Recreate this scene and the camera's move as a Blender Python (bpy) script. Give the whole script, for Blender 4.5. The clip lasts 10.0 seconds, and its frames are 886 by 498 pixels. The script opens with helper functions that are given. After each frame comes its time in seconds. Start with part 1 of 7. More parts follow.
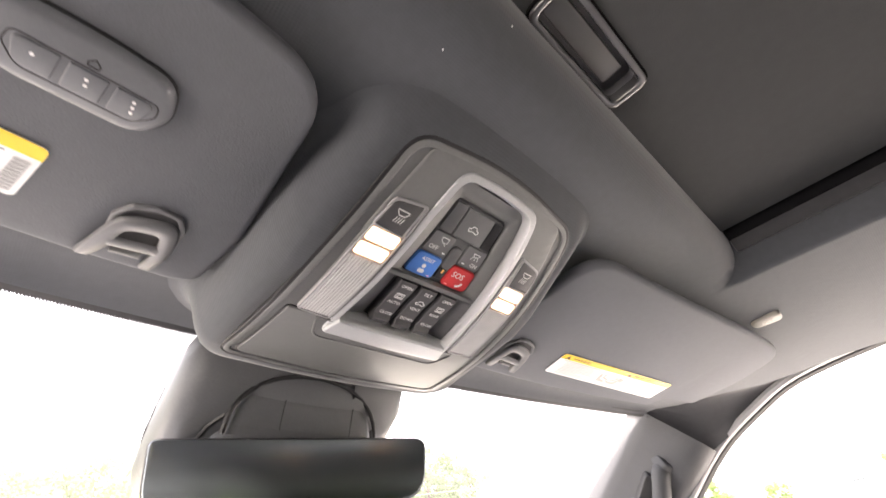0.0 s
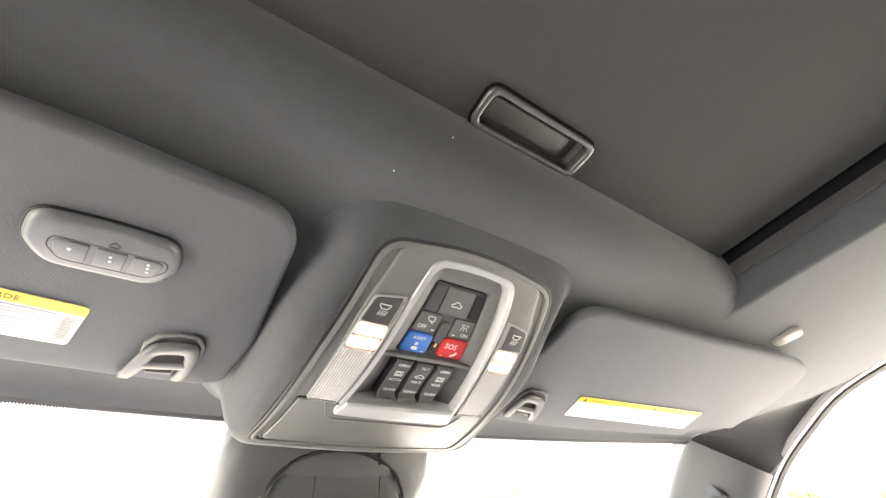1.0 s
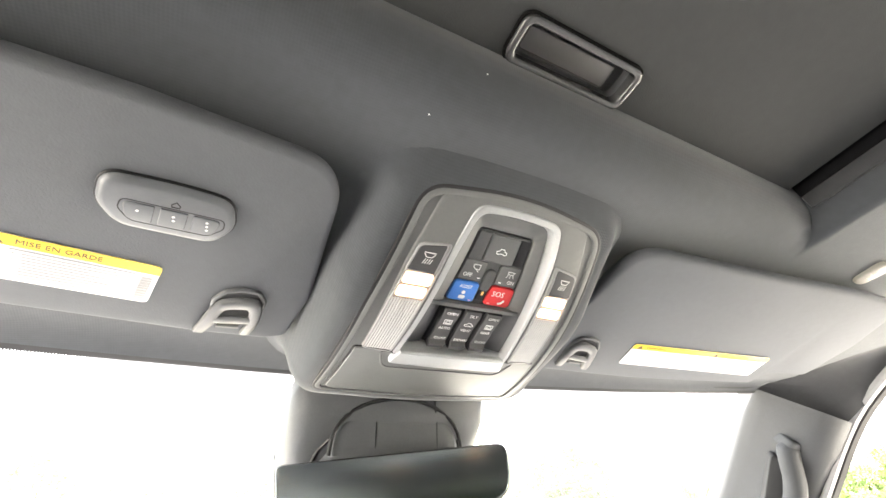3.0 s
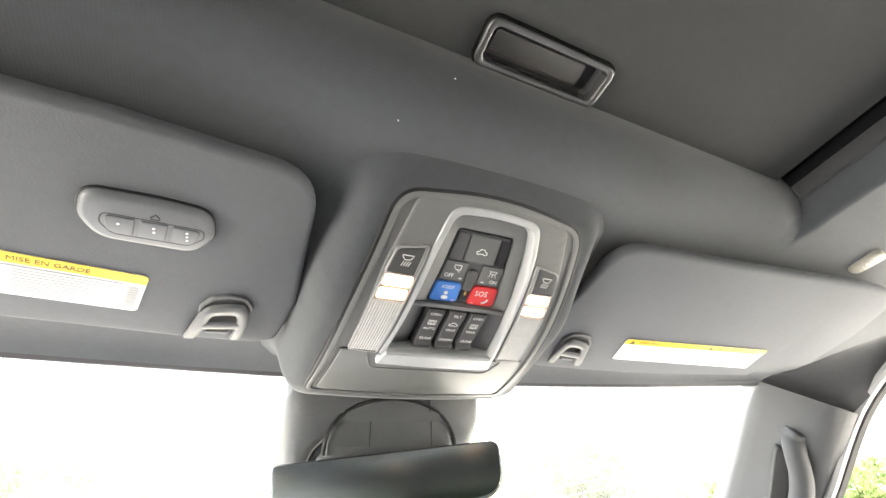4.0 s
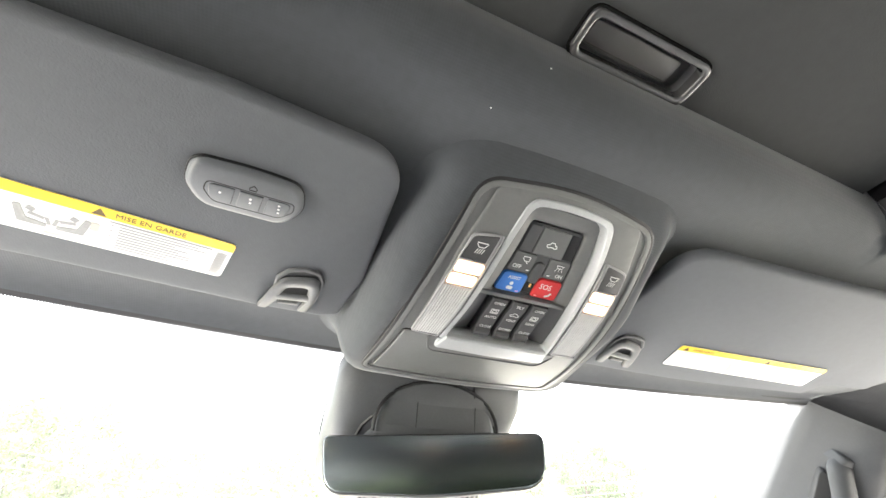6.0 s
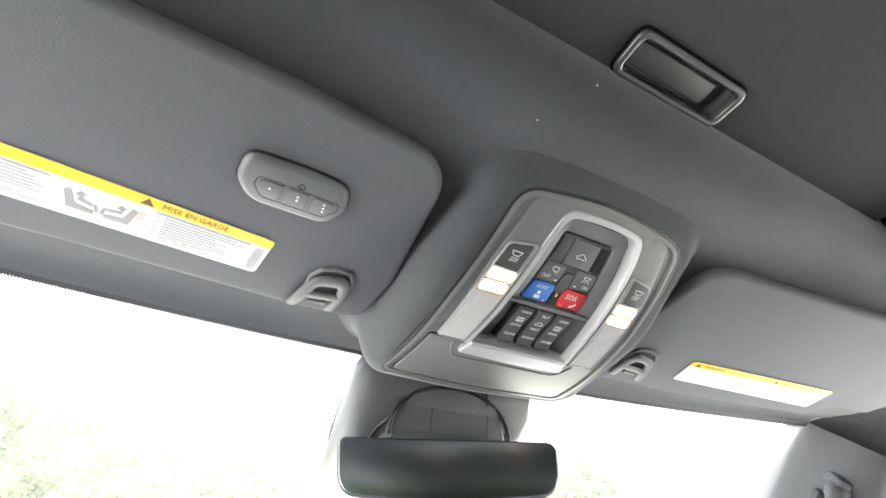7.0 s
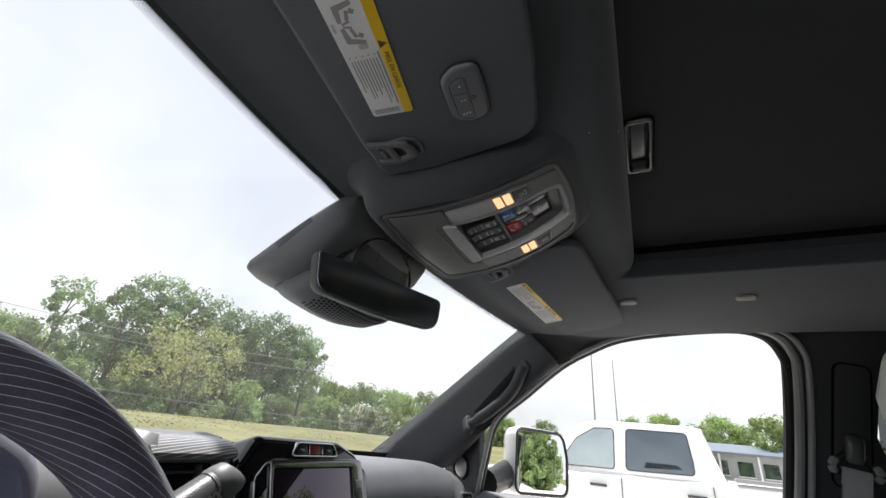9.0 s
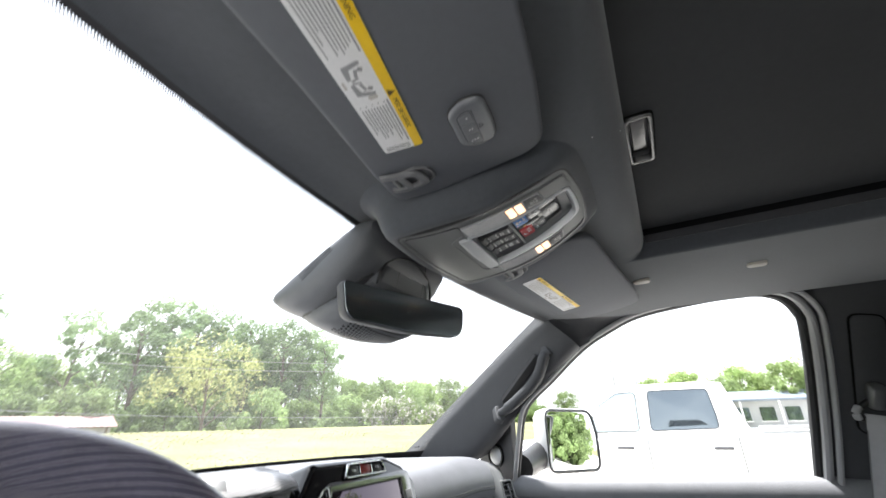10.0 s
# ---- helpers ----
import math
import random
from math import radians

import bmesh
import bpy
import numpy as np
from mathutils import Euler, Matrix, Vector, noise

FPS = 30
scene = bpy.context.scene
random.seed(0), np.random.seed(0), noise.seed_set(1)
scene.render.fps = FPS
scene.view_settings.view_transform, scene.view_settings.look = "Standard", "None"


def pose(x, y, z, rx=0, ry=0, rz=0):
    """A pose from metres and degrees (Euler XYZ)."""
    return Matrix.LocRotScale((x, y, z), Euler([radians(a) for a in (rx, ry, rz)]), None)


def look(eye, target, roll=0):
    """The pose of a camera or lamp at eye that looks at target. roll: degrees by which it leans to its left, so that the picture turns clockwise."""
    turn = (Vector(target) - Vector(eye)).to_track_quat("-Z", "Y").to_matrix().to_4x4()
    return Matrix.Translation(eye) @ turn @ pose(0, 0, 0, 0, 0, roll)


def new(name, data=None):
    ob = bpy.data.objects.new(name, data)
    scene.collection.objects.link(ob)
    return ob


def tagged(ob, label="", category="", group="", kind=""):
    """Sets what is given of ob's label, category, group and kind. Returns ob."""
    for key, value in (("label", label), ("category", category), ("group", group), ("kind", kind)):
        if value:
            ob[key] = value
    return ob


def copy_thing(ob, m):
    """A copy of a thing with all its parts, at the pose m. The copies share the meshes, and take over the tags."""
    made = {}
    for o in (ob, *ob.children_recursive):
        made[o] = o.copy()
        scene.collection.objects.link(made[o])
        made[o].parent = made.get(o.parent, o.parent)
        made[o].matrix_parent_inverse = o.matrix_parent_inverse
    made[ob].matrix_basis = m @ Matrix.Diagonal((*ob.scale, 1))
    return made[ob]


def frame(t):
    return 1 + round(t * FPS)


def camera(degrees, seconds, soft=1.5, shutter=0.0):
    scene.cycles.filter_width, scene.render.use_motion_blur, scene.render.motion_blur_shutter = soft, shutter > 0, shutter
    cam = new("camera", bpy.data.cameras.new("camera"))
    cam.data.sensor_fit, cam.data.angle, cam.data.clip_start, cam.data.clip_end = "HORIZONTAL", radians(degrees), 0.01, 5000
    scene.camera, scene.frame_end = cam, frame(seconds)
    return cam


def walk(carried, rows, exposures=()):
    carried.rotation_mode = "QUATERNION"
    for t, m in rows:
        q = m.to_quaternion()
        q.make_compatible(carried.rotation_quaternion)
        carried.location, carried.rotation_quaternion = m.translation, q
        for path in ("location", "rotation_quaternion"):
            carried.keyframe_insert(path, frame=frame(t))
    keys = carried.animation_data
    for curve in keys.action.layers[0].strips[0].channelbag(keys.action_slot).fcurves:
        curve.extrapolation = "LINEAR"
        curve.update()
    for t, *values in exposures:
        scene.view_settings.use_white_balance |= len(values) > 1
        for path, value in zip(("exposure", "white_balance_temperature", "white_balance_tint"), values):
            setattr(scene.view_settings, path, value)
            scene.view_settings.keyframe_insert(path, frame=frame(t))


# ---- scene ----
from mathutils.bvhtree import BVHTree

cam = camera(95.0, 10.0, 1.5, 0.25)
PATH = [
    (0, (-0.199, -0.163, 1.618), (0.952, 0.907, 2.855), -8.0),
    (0.5, (-0.205, -0.212, 1.62), (0.785, 0.905, 2.952), -9.4),
    (1, (-0.195, -0.233, 1.623), (0.773, 0.864, 2.987), -12.2),
    (1.5, (-0.201, -0.232, 1.618), (0.697, 0.921, 2.983), -10.1),
    (2, (-0.212, -0.228, 1.616), (0.617, 0.992, 2.967), -8.0),
    (2.5, (-0.207, -0.227, 1.615), (0.611, 1.012, 2.955), -8.6),
    (2.7, (-0.201, -0.221, 1.614), (0.625, 1.045, 2.924), -9.0),
    (3.8, (-0.165, -0.236, 1.607), (0.622, 1.111, 2.86), -10.7),
    (4, (-0.168, -0.239, 1.607), (0.602, 1.093, 2.884), -9.8),
    (4.5, (-0.185, -0.241, 1.606), (0.538, 1.14, 2.859), -5.6),
    (5, (-0.205, -0.215, 1.6), (0.466, 1.212, 2.83), -3.2),
    (5.5, (-0.195, -0.216, 1.604), (0.486, 1.19, 2.852), -3.8),
    (5.7, (-0.198, -0.225, 1.605), (0.484, 1.182, 2.852), -3.4),
    (6.8, (-0.23, -0.214, 1.614), (0.436, 1.192, 2.872), -0.8),
    (7, (-0.238, -0.211, 1.604), (0.459, 1.161, 2.88), -0.8),
    (7.2, (-0.254, -0.194, 1.592), (0.61, 1.168, 2.765), -2.4),
    (7.5, (-0.312, -0.158, 1.584), (0.82, 1.229, 2.475), -3.0),
    (7.7, (-0.375, -0.145, 1.565), (0.766, 1.262, 2.397), -2.4),
    (8, (-0.42, -0.121, 1.545), (0.948, 1.237, 2.077), -3.4),
    (8.3, (-0.465, -0.126, 1.531), (1.043, 1.1, 2.001), -4.7),
    (8.5, (-0.489, -0.135, 1.524), (1.083, 0.987, 2.045), -0.5),
    (9, (-0.508, -0.123, 1.509), (1.104, 0.699, 2.361), 5.8),
    (9.3, (-0.496, -0.142, 1.508), (1.127, 0.668, 2.35), 4.3),
    (9.5, (-0.493, -0.135, 1.5), (1.135, 0.698, 2.31), 4.1),
    (9.8, (-0.514, -0.124, 1.505), (1.084, 0.785, 2.29), 2.8),
    (10, (-0.548, -0.115, 1.539), (1.086, 0.724, 2.329), -1.4),
]

EXPOSURES = [(0.0, 3.38, 7000, 20), (0.5, 3.69, 7000, 16), (1.0, 3.92, 7000, 12), (2.7, 4.03, 6950, 10), (5.0, 3.78, 6700, 8), (7.0, 3.55, 6400, 8), (7.5, 3.1, 6200, 8), (8.0, 2.35, 6150, 9), (8.3, 1.75, 6150, 10), (8.6, 1.1, 6150, 10), (9.0, 0.62, 6300, 11), (9.2, 1.22, 6250, 10), (9.5, 1.75, 6200, 10), (10.0, 1.85, 6200, 10)]
walk(cam, [(t, look(eye, target, roll)) for t, eye, target, roll in PATH], EXPOSURES)

# ---- sky and sun ----
world = bpy.data.worlds.new("sky")
scene.world = world
world.use_nodes = True
wn = world.node_tree.nodes
sky = wn.new("ShaderNodeTexSky")
sky.sky_type, sky.sun_disc = "NISHITA", False
sky.sun_elevation, sky.sun_rotation = radians(75), radians(35)
sky.dust_density, sky.air_density, sky.ozone_density = 6.0, 1.0, 1.0
haze = wn.new("ShaderNodeMix")
haze.data_type = "RGBA"
haze.inputs[0].default_value = 0.6
clouds = wn.new("ShaderNodeTexNoise")
clouds.inputs["Scale"].default_value, clouds.inputs["Detail"].default_value = 2.6, 6
cover = wn.new("ShaderNodeMapRange")
cover.inputs[1].default_value, cover.inputs[2].default_value = 0.38, 0.62
cover.inputs[3].default_value, cover.inputs[4].default_value = 0.56, 0.90
where = wn.new("ShaderNodeTexCoord")
world.node_tree.links.new(where.outputs["Generated"], clouds.inputs["Vector"])
height = wn.new("ShaderNodeSeparateXYZ")
climb = wn.new("ShaderNodeMapRange")
climb.inputs[1].default_value, climb.inputs[2].default_value = 0.12, 0.75
tone = wn.new("ShaderNodeMix")
tone.data_type = "RGBA"
tone.inputs[6].default_value, tone.inputs[7].default_value = (8.9, 8.9, 8.85, 1), (5.3, 5.6, 5.9, 1)
world.node_tree.links.new(where.outputs["Generated"], height.inputs[0])
world.node_tree.links.new(height.outputs[2], climb.inputs[0])
world.node_tree.links.new(climb.outputs[0], tone.inputs[0])
world.node_tree.links.new(tone.outputs[2], haze.inputs[7])
world.node_tree.links.new(clouds.outputs["Fac"], cover.inputs[0])
world.node_tree.links.new(cover.outputs[0], haze.inputs[0])
world.node_tree.links.new(sky.outputs[0], haze.inputs[6])
world.node_tree.links.new(haze.outputs[2], wn["Background"].inputs[0])
wn["Background"].inputs[1].default_value = 0.100
sun = new("sun", bpy.data.lights.new("sun", "SUN"))
sun.data.energy, sun.data.angle, sun.data.color = 5.0, radians(3), (1.0, 0.96, 0.91)
sun.matrix_world = look((0, 0, 0), (-0.148, -0.212, -0.966))

# ---- materials ----
def material(name, color, rough=0.6, metal=0.0, vary=0.15, scale=20.0, bump=0.0, bump_scale=300.0, spec=0.5, coat=0.0, random_tint=0.0):
    m = bpy.data.materials.new(name)
    m.use_nodes = True
    t = m.node_tree
    n, l = t.nodes, t.links
    b = n["Principled BSDF"]
    b.inputs["Roughness"].default_value = rough
    b.inputs["Metallic"].default_value = metal
    b.inputs["Specular IOR Level"].default_value = spec
    b.inputs["Coat Weight"].default_value = coat
    co = n.new("ShaderNodeTexCoord")
    big = n.new("ShaderNodeTexNoise")
    big.inputs["Scale"].default_value, big.inputs["Detail"].default_value = scale, 4
    l.new(co.outputs["Object"], big.inputs["Vector"])
    fine = n.new("ShaderNodeTexNoise")
    fine.inputs["Scale"].default_value, fine.inputs["Detail"].default_value = scale * 14, 3
    l.new(co.outputs["Object"], fine.inputs["Vector"])
    add = n.new("ShaderNodeMath")
    add.operation = "ADD"
    l.new(big.outputs["Fac"], add.inputs[0])
    l.new(fine.outputs["Fac"], add.inputs[1])
    ramp = n.new("ShaderNodeMapRange")
    ramp.inputs[1].default_value, ramp.inputs[2].default_value = 0.6, 1.4
    ramp.inputs[3].default_value, ramp.inputs[4].default_value = 1 - vary, 1 + vary
    l.new(add.outputs[0], ramp.inputs[0])
    mul = n.new("ShaderNodeVectorMath")
    mul.operation = "SCALE"
    mul.inputs[0].default_value = color
    l.new(ramp.outputs[0], mul.inputs["Scale"])
    if random_tint:
        info = n.new("ShaderNodeObjectInfo")
        geo = n.new("ShaderNodeNewGeometry")
        mix = n.new("ShaderNodeMath")
        mix.operation = "ADD"
        l.new(info.outputs["Random"], mix.inputs[0])
        l.new(geo.outputs["Random Per Island"], mix.inputs[1])
        rr = n.new("ShaderNodeMapRange")
        rr.inputs[2].default_value = 2.0
        rr.inputs[3].default_value, rr.inputs[4].default_value = 1 - random_tint, 1 + random_tint
        l.new(mix.outputs[0], rr.inputs[0])
        mul2 = n.new("ShaderNodeVectorMath")
        mul2.operation = "SCALE"
        l.new(mul.outputs[0], mul2.inputs[0])
        l.new(rr.outputs[0], mul2.inputs["Scale"])
        l.new(mul2.outputs[0], b.inputs["Base Color"])
    else:
        l.new(mul.outputs[0], b.inputs["Base Color"])
    if bump:
        bt = n.new("ShaderNodeTexNoise")
        bt.inputs["Scale"].default_value, bt.inputs["Detail"].default_value = bump_scale, 2
        l.new(co.outputs["Object"], bt.inputs["Vector"])
        bp = n.new("ShaderNodeBump")
        bp.inputs["Strength"].default_value, bp.inputs["Distance"].default_value = bump, 0.001
        l.new(bt.outputs["Fac"], bp.inputs["Height"])
        l.new(bp.outputs[0], b.inputs["Normal"])
    return m


def knit_material(name, color, pitch=1900.0, vary=0.2):
    """Knitted cloth: fine ribs one way, crossed by a weaker set, over slow blotches."""
    m = material(name, color, 0.95, 0, vary, 9.0, spec=0.15)
    t = m.node_tree
    n, l = t.nodes, t.links
    co = n.new("ShaderNodeTexCoord")
    waves = []
    for axis in ("X", "Y"):
        w = n.new("ShaderNodeTexWave")
        w.bands_direction = axis
        w.inputs["Scale"].default_value, w.inputs["Distortion"].default_value = pitch / 6.283 / 2, 1.5
        w.inputs["Detail"].default_value, w.inputs["Detail Scale"].default_value = 2, 1.0
        l.new(co.outputs["Object"], w.inputs["Vector"])
        waves.append(w)
    add = n.new("ShaderNodeMath")
    add.operation = "ADD"
    l.new(waves[0].outputs["Fac"], add.inputs[0])
    l.new(waves[1].outputs["Fac"], add.inputs[1])
    bp = n.new("ShaderNodeBump")
    bp.inputs["Strength"].default_value, bp.inputs["Distance"].default_value = 0.11, 0.0005
    l.new(add.outputs[0], bp.inputs["Height"])
    l.new(bp.outputs[0], n["Principled BSDF"].inputs["Normal"])
    n["Principled BSDF"].inputs["Sheen Weight"].default_value = 0.25
    return m


def glow_material(name, color, strength):
    m = bpy.data.materials.new(name)
    m.use_nodes = True
    b = m.node_tree.nodes["Principled BSDF"]
    b.inputs["Base Color"].default_value = (*color, 1)
    b.inputs["Emission Color"].default_value = (*color, 1)
    b.inputs["Emission Strength"].default_value = strength
    return m


def pane_material(name, tint=(1, 1, 1), gloss=1.0, glare=0.0):
    m = bpy.data.materials.new(name)
    m.use_nodes = True
    n, l = m.node_tree.nodes, m.node_tree.links
    n.remove(n["Principled BSDF"])
    clear, shine, mix, fr = (n.new(k) for k in ("ShaderNodeBsdfTransparent", "ShaderNodeBsdfGlossy", "ShaderNodeMixShader", "ShaderNodeFresnel"))
    clear.inputs[0].default_value = (*tint, 1)
    shine.inputs["Roughness"].default_value = 0.02
    fr.inputs[0].default_value = 1.45
    sc = n.new("ShaderNodeMath")
    sc.operation = "MULTIPLY"
    sc.inputs[1].default_value = gloss
    l.new(fr.outputs[0], sc.inputs[0])
    l.new(sc.outputs[0], mix.inputs[0])
    l.new(clear.outputs[0], mix.inputs[1])
    l.new(shine.outputs[0], mix.inputs[2])
    # Noisy translucent film stands for veiling glare from the bright sky.
    film, veil, spots = n.new("ShaderNodeBsdfTranslucent"), n.new("ShaderNodeMixShader"), n.new("ShaderNodeTexNoise")
    spots.inputs["Scale"].default_value, spots.inputs["Detail"].default_value = 6.0, 5
    amount = n.new("ShaderNodeMath")
    amount.operation = "MULTIPLY"
    amount.inputs[1].default_value = glare * 2
    l.new(spots.outputs["Fac"], amount.inputs[0])
    l.new(amount.outputs[0], veil.inputs[0])
    l.new(mix.outputs[0], veil.inputs[1])
    l.new(film.outputs[0], veil.inputs[2])
    l.new(veil.outputs[0] if glare else mix.outputs[0], n["Material Output"].inputs[0])
    return m


def stripe_material(name, dark, light, count, twist, fine=0.11):
    """Woven carbon look: thin pale threads running slantwise along a dark gloss body, by UV."""
    m = material(name, dark, 0.32, 0, 0.3, 60, spec=0.5, coat=0.3)
    n, l = m.node_tree.nodes, m.node_tree.links
    b = n["Principled BSDF"]
    base = b.inputs["Base Color"].links[0].from_socket
    uv = n.new("ShaderNodeUVMap")
    sep = n.new("ShaderNodeSeparateXYZ")
    l.new(uv.outputs[0], sep.inputs[0])
    a, c, fr, near, mix = [n.new("ShaderNodeMath") for _ in range(5)]
    a.operation, c.operation, fr.operation, near.operation, mix.operation = "MULTIPLY", "MULTIPLY_ADD", "FRACT", "LESS_THAN", "MULTIPLY"
    a.inputs[1].default_value = twist
    l.new(sep.outputs[0], a.inputs[0])
    l.new(sep.outputs[1], c.inputs[0])
    c.inputs[1].default_value = count
    l.new(a.outputs[0], c.inputs[2])
    l.new(c.outputs[0], fr.inputs[0])
    l.new(fr.outputs[0], near.inputs[0])
    near.inputs[1].default_value = fine
    col = n.new("ShaderNodeMix")
    col.data_type = "RGBA"
    l.new(near.outputs[0], mix.inputs[0])
    mix.inputs[1].default_value = 0.92
    l.new(mix.outputs[0], col.inputs[0])
    l.new(base, col.inputs[6])
    col.inputs[7].default_value = (*light, 1)
    l.new(col.outputs[2], b.inputs["Base Color"])
    return m


CLOTH = knit_material("headliner knit", (0.0590, 0.0640, 0.0715), vary=0.09)
# Headliner knit darkened to paint shade on the rail and opening lip.
SHADED_KNIT = knit_material("shaded headliner knit", (0.044, 0.045, 0.049), vary=0.08)
SHADE_CLOTH = material("shade cloth", (0.051, 0.0525, 0.054), 0.95, 0, 0.05, 7, 0.35, 900, 0.1)
VISOR_CLOTH = material("visor vinyl", (0.107, 0.112, 0.123), 0.75, 0, 0.05, 9, 0.2, 800, 0.3)
GREY = material("grey moulded plastic", (0.138, 0.141, 0.140), 0.47, 0, 0.06, 25, 0.12, 1800, 0.5)
GREY_LIGHT = material("light grey plastic", (0.30, 0.30, 0.305), 0.45, 0, 0.06, 25, 0.12, 1800, 0.5)
DARK = material("dark grey plastic", (0.085, 0.085, 0.09), 0.45, 0, 0.1, 30, 0.15, 1600, 0.45)
BLACK = material("black plastic", (0.012, 0.012, 0.013), 0.4, 0, 0.1, 30, 0.1, 1500, 0.4)
GLOSS_BLACK = material("piano black", (0.006, 0.006, 0.007), 0.08, 0, 0.1, 12, spec=0.5, coat=0.4)
SILVER = material("satin silver", (0.425, 0.435, 0.445), 0.46, 0.35, 0.06, 40, 0.08, 1500)
CHROME = material("bright chrome", (0.78, 0.78, 0.79), 0.1, 1.0, 0.04, 30)
BRIGHT_GREY = material("pale satin plastic", (0.52, 0.52, 0.515), 0.45, 0.1, 0.04, 25, 0.08, 1500)
BLUE = material("blue button", (0.04, 0.19, 0.60), 0.45, 0, 0.06, 40)
RED = material("red button", (0.62, 0.025, 0.03), 0.45, 0, 0.06, 40)
SWITCH_INK = material("dim white print", (0.62, 0.62, 0.62), 0.6, 0, 0.05, 50)
KEY_GREY = material("smooth key plastic", (0.130, 0.132, 0.132), 0.22, 0, 0.05, 30, spec=0.6)
KEY_DARK = material("smooth dark key plastic", (0.080, 0.081, 0.083), 0.22, 0, 0.05, 30, spec=0.6)
SWITCH = material("switch plastic", (0.048, 0.048, 0.051), 0.5, 0, 0.1, 30, 0.1, 1500, 0.45)
WHITE_INK = material("white print", (0.75, 0.75, 0.74), 0.6, 0, 0.05, 50)
GREY_INK = material("grey print", (0.30, 0.30, 0.30), 0.7, 0, 0.15, 50)
PALE_INK = material("pale print", (0.48, 0.455, 0.42), 0.7, 0, 0.1, 50)
BLACK_INK = material("black print", (0.02, 0.02, 0.02), 0.6, 0, 0.05, 50)
BROWN_INK = material("dark print on yellow", (0.10, 0.06, 0.01), 0.6, 0, 0.05, 50)
PAPER = material("white sticker", (0.75, 0.745, 0.74), 0.5, 0, 0.06, 15)
YELLOW = material("yellow sticker band", (0.80, 0.52, 0.01), 0.4, 0, 0.05, 15)
LENS = material("frosted ribbed lens", (0.50, 0.50, 0.50), 0.14, 0, 0.08, 120, spec=0.8)
LENS_BACK = material("lens reflector", (0.26, 0.255, 0.255), 0.3, 0.2, 0.1, 80)
BULB = glow_material("lit lamp", (1.0, 0.57, 0.28), 0.75)
MIRROR = material("mirror glass", (0.37, 0.41, 0.43), 0.22, 1.0, 0.02, 5)
SIDE_MIRROR = material("door mirror glass", (0.85, 0.87, 0.86), 0.01, 1.0, 0.01, 5)
PANE = pane_material("window pane", (0.97, 0.98, 0.975), 0.05)
SCREEN_PANE = pane_material("windscreen with glare veil", (0.97, 0.98, 0.975), 0.05, 0.020)
PRIVACY = pane_material("privacy glass", (0.09, 0.095, 0.095), 0.25)
MATT_BLACK = material("matt black", (0.006, 0.006, 0.006), 1.0, 0, 0.1, 30, spec=0.05)
SEAL = material("rubber seal", (0.02, 0.02, 0.021), 0.7, 0, 0.1, 30)
TRIM = material("pillar trim", (0.048, 0.050, 0.054), 0.62, 0, 0.08, 20, 0.4, 1200, 0.3)
LEATHER = material("stitched leather", (0.250, 0.254, 0.268), 0.42, 0, 0.12, 25, 0.5, 420, 0.45)
DOOR_SKIN = material("door skin", (0.190, 0.194, 0.204), 0.55, 0, 0.1, 25, 0.5, 420, 0.35)
LEVER_HIDE = material("smooth lever leather", (0.085, 0.085, 0.088), 0.34, 0, 0.12, 25, 0.25, 600, 0.5)
SHELF_HIDE = material("shelf leather", (0.205, 0.208, 0.218), 0.45, 0, 0.12, 25, 0.5, 420, 0.45)
REMOTE_GREY = material("remote plastic", (0.124, 0.130, 0.140), 0.4, 0, 0.06, 25, 0.12, 1800)
CLIP_GREY = material("clip plastic", (0.120, 0.122, 0.126), 0.5, 0, 0.06, 25, 0.12, 1800)
LEATHER_GREY = material("grey leather", (0.145, 0.149, 0.160), 0.44, 0, 0.12, 25, 0.5, 420, 0.45)
SEAM = material("grey seam thread", (0.10, 0.10, 0.10), 0.8, 0, 0.15, 200)
THREAD = material("pale stitching", (0.45, 0.43, 0.38), 0.8, 0, 0.15, 200)
CARBON = stripe_material("carbon rim", (0.145, 0.134, 0.190), (1.0, 0.97, 1.0), 24, -75.0, 0.075)
CARBON_TRIM = stripe_material("carbon trim", (0.13, 0.13, 0.135), (0.62, 0.61, 0.60), 250, -50.0, 0.22)
MESH = material("perforated grille", (0.012, 0.012, 0.012), 1.0, 0, 0.2, 120, spec=0.02)
SCREEN = material("display glass", (0.002, 0.002, 0.004), 0.03, 0, 0.1, 10, spec=0.8, coat=0.1)
WHITE_PAINT = material("white car paint", (0.82, 0.82, 0.83), 0.25, 0, 0.02, 2, coat=0.5)
TINTED = material("tinted car glass", (0.13, 0.16, 0.185), 0.04, 0.75, 0.02, 0.3, spec=0.9, coat=1.0)
PALE_GLASS = material("clear car glass", (0.46, 0.53, 0.54), 0.04, 0.6, 0.05, 1.0, spec=0.9, coat=1.0)
RUBBER = material("tyre rubber", (0.02, 0.02, 0.02), 0.85, 0, 0.2, 20)


# ---- mesh helpers ----
def part(name, bm, mat, parent=None, label="", smooth=40, matrix=None):
    if matrix is not None:
        bm.transform(matrix)
    bmesh.ops.recalc_face_normals(bm, faces=bm.faces)
    me = bpy.data.meshes.new(name)
    bm.to_mesh(me)
    bm.free()
    if smooth:
        me.shade_smooth()
        me.set_sharp_from_angle(angle=radians(smooth))
    me.materials.append(mat)
    ob = new(name, me)
    ob.parent = parent
    if label:
        tagged(ob, label)
    return ob


def thing(name, label, category, m=None, group="", kind=""):
    ob = new(name)
    ob.empty_display_size = 0.02
    if m is not None:
        ob.matrix_world = m
    return tagged(ob, label, category, group, kind)


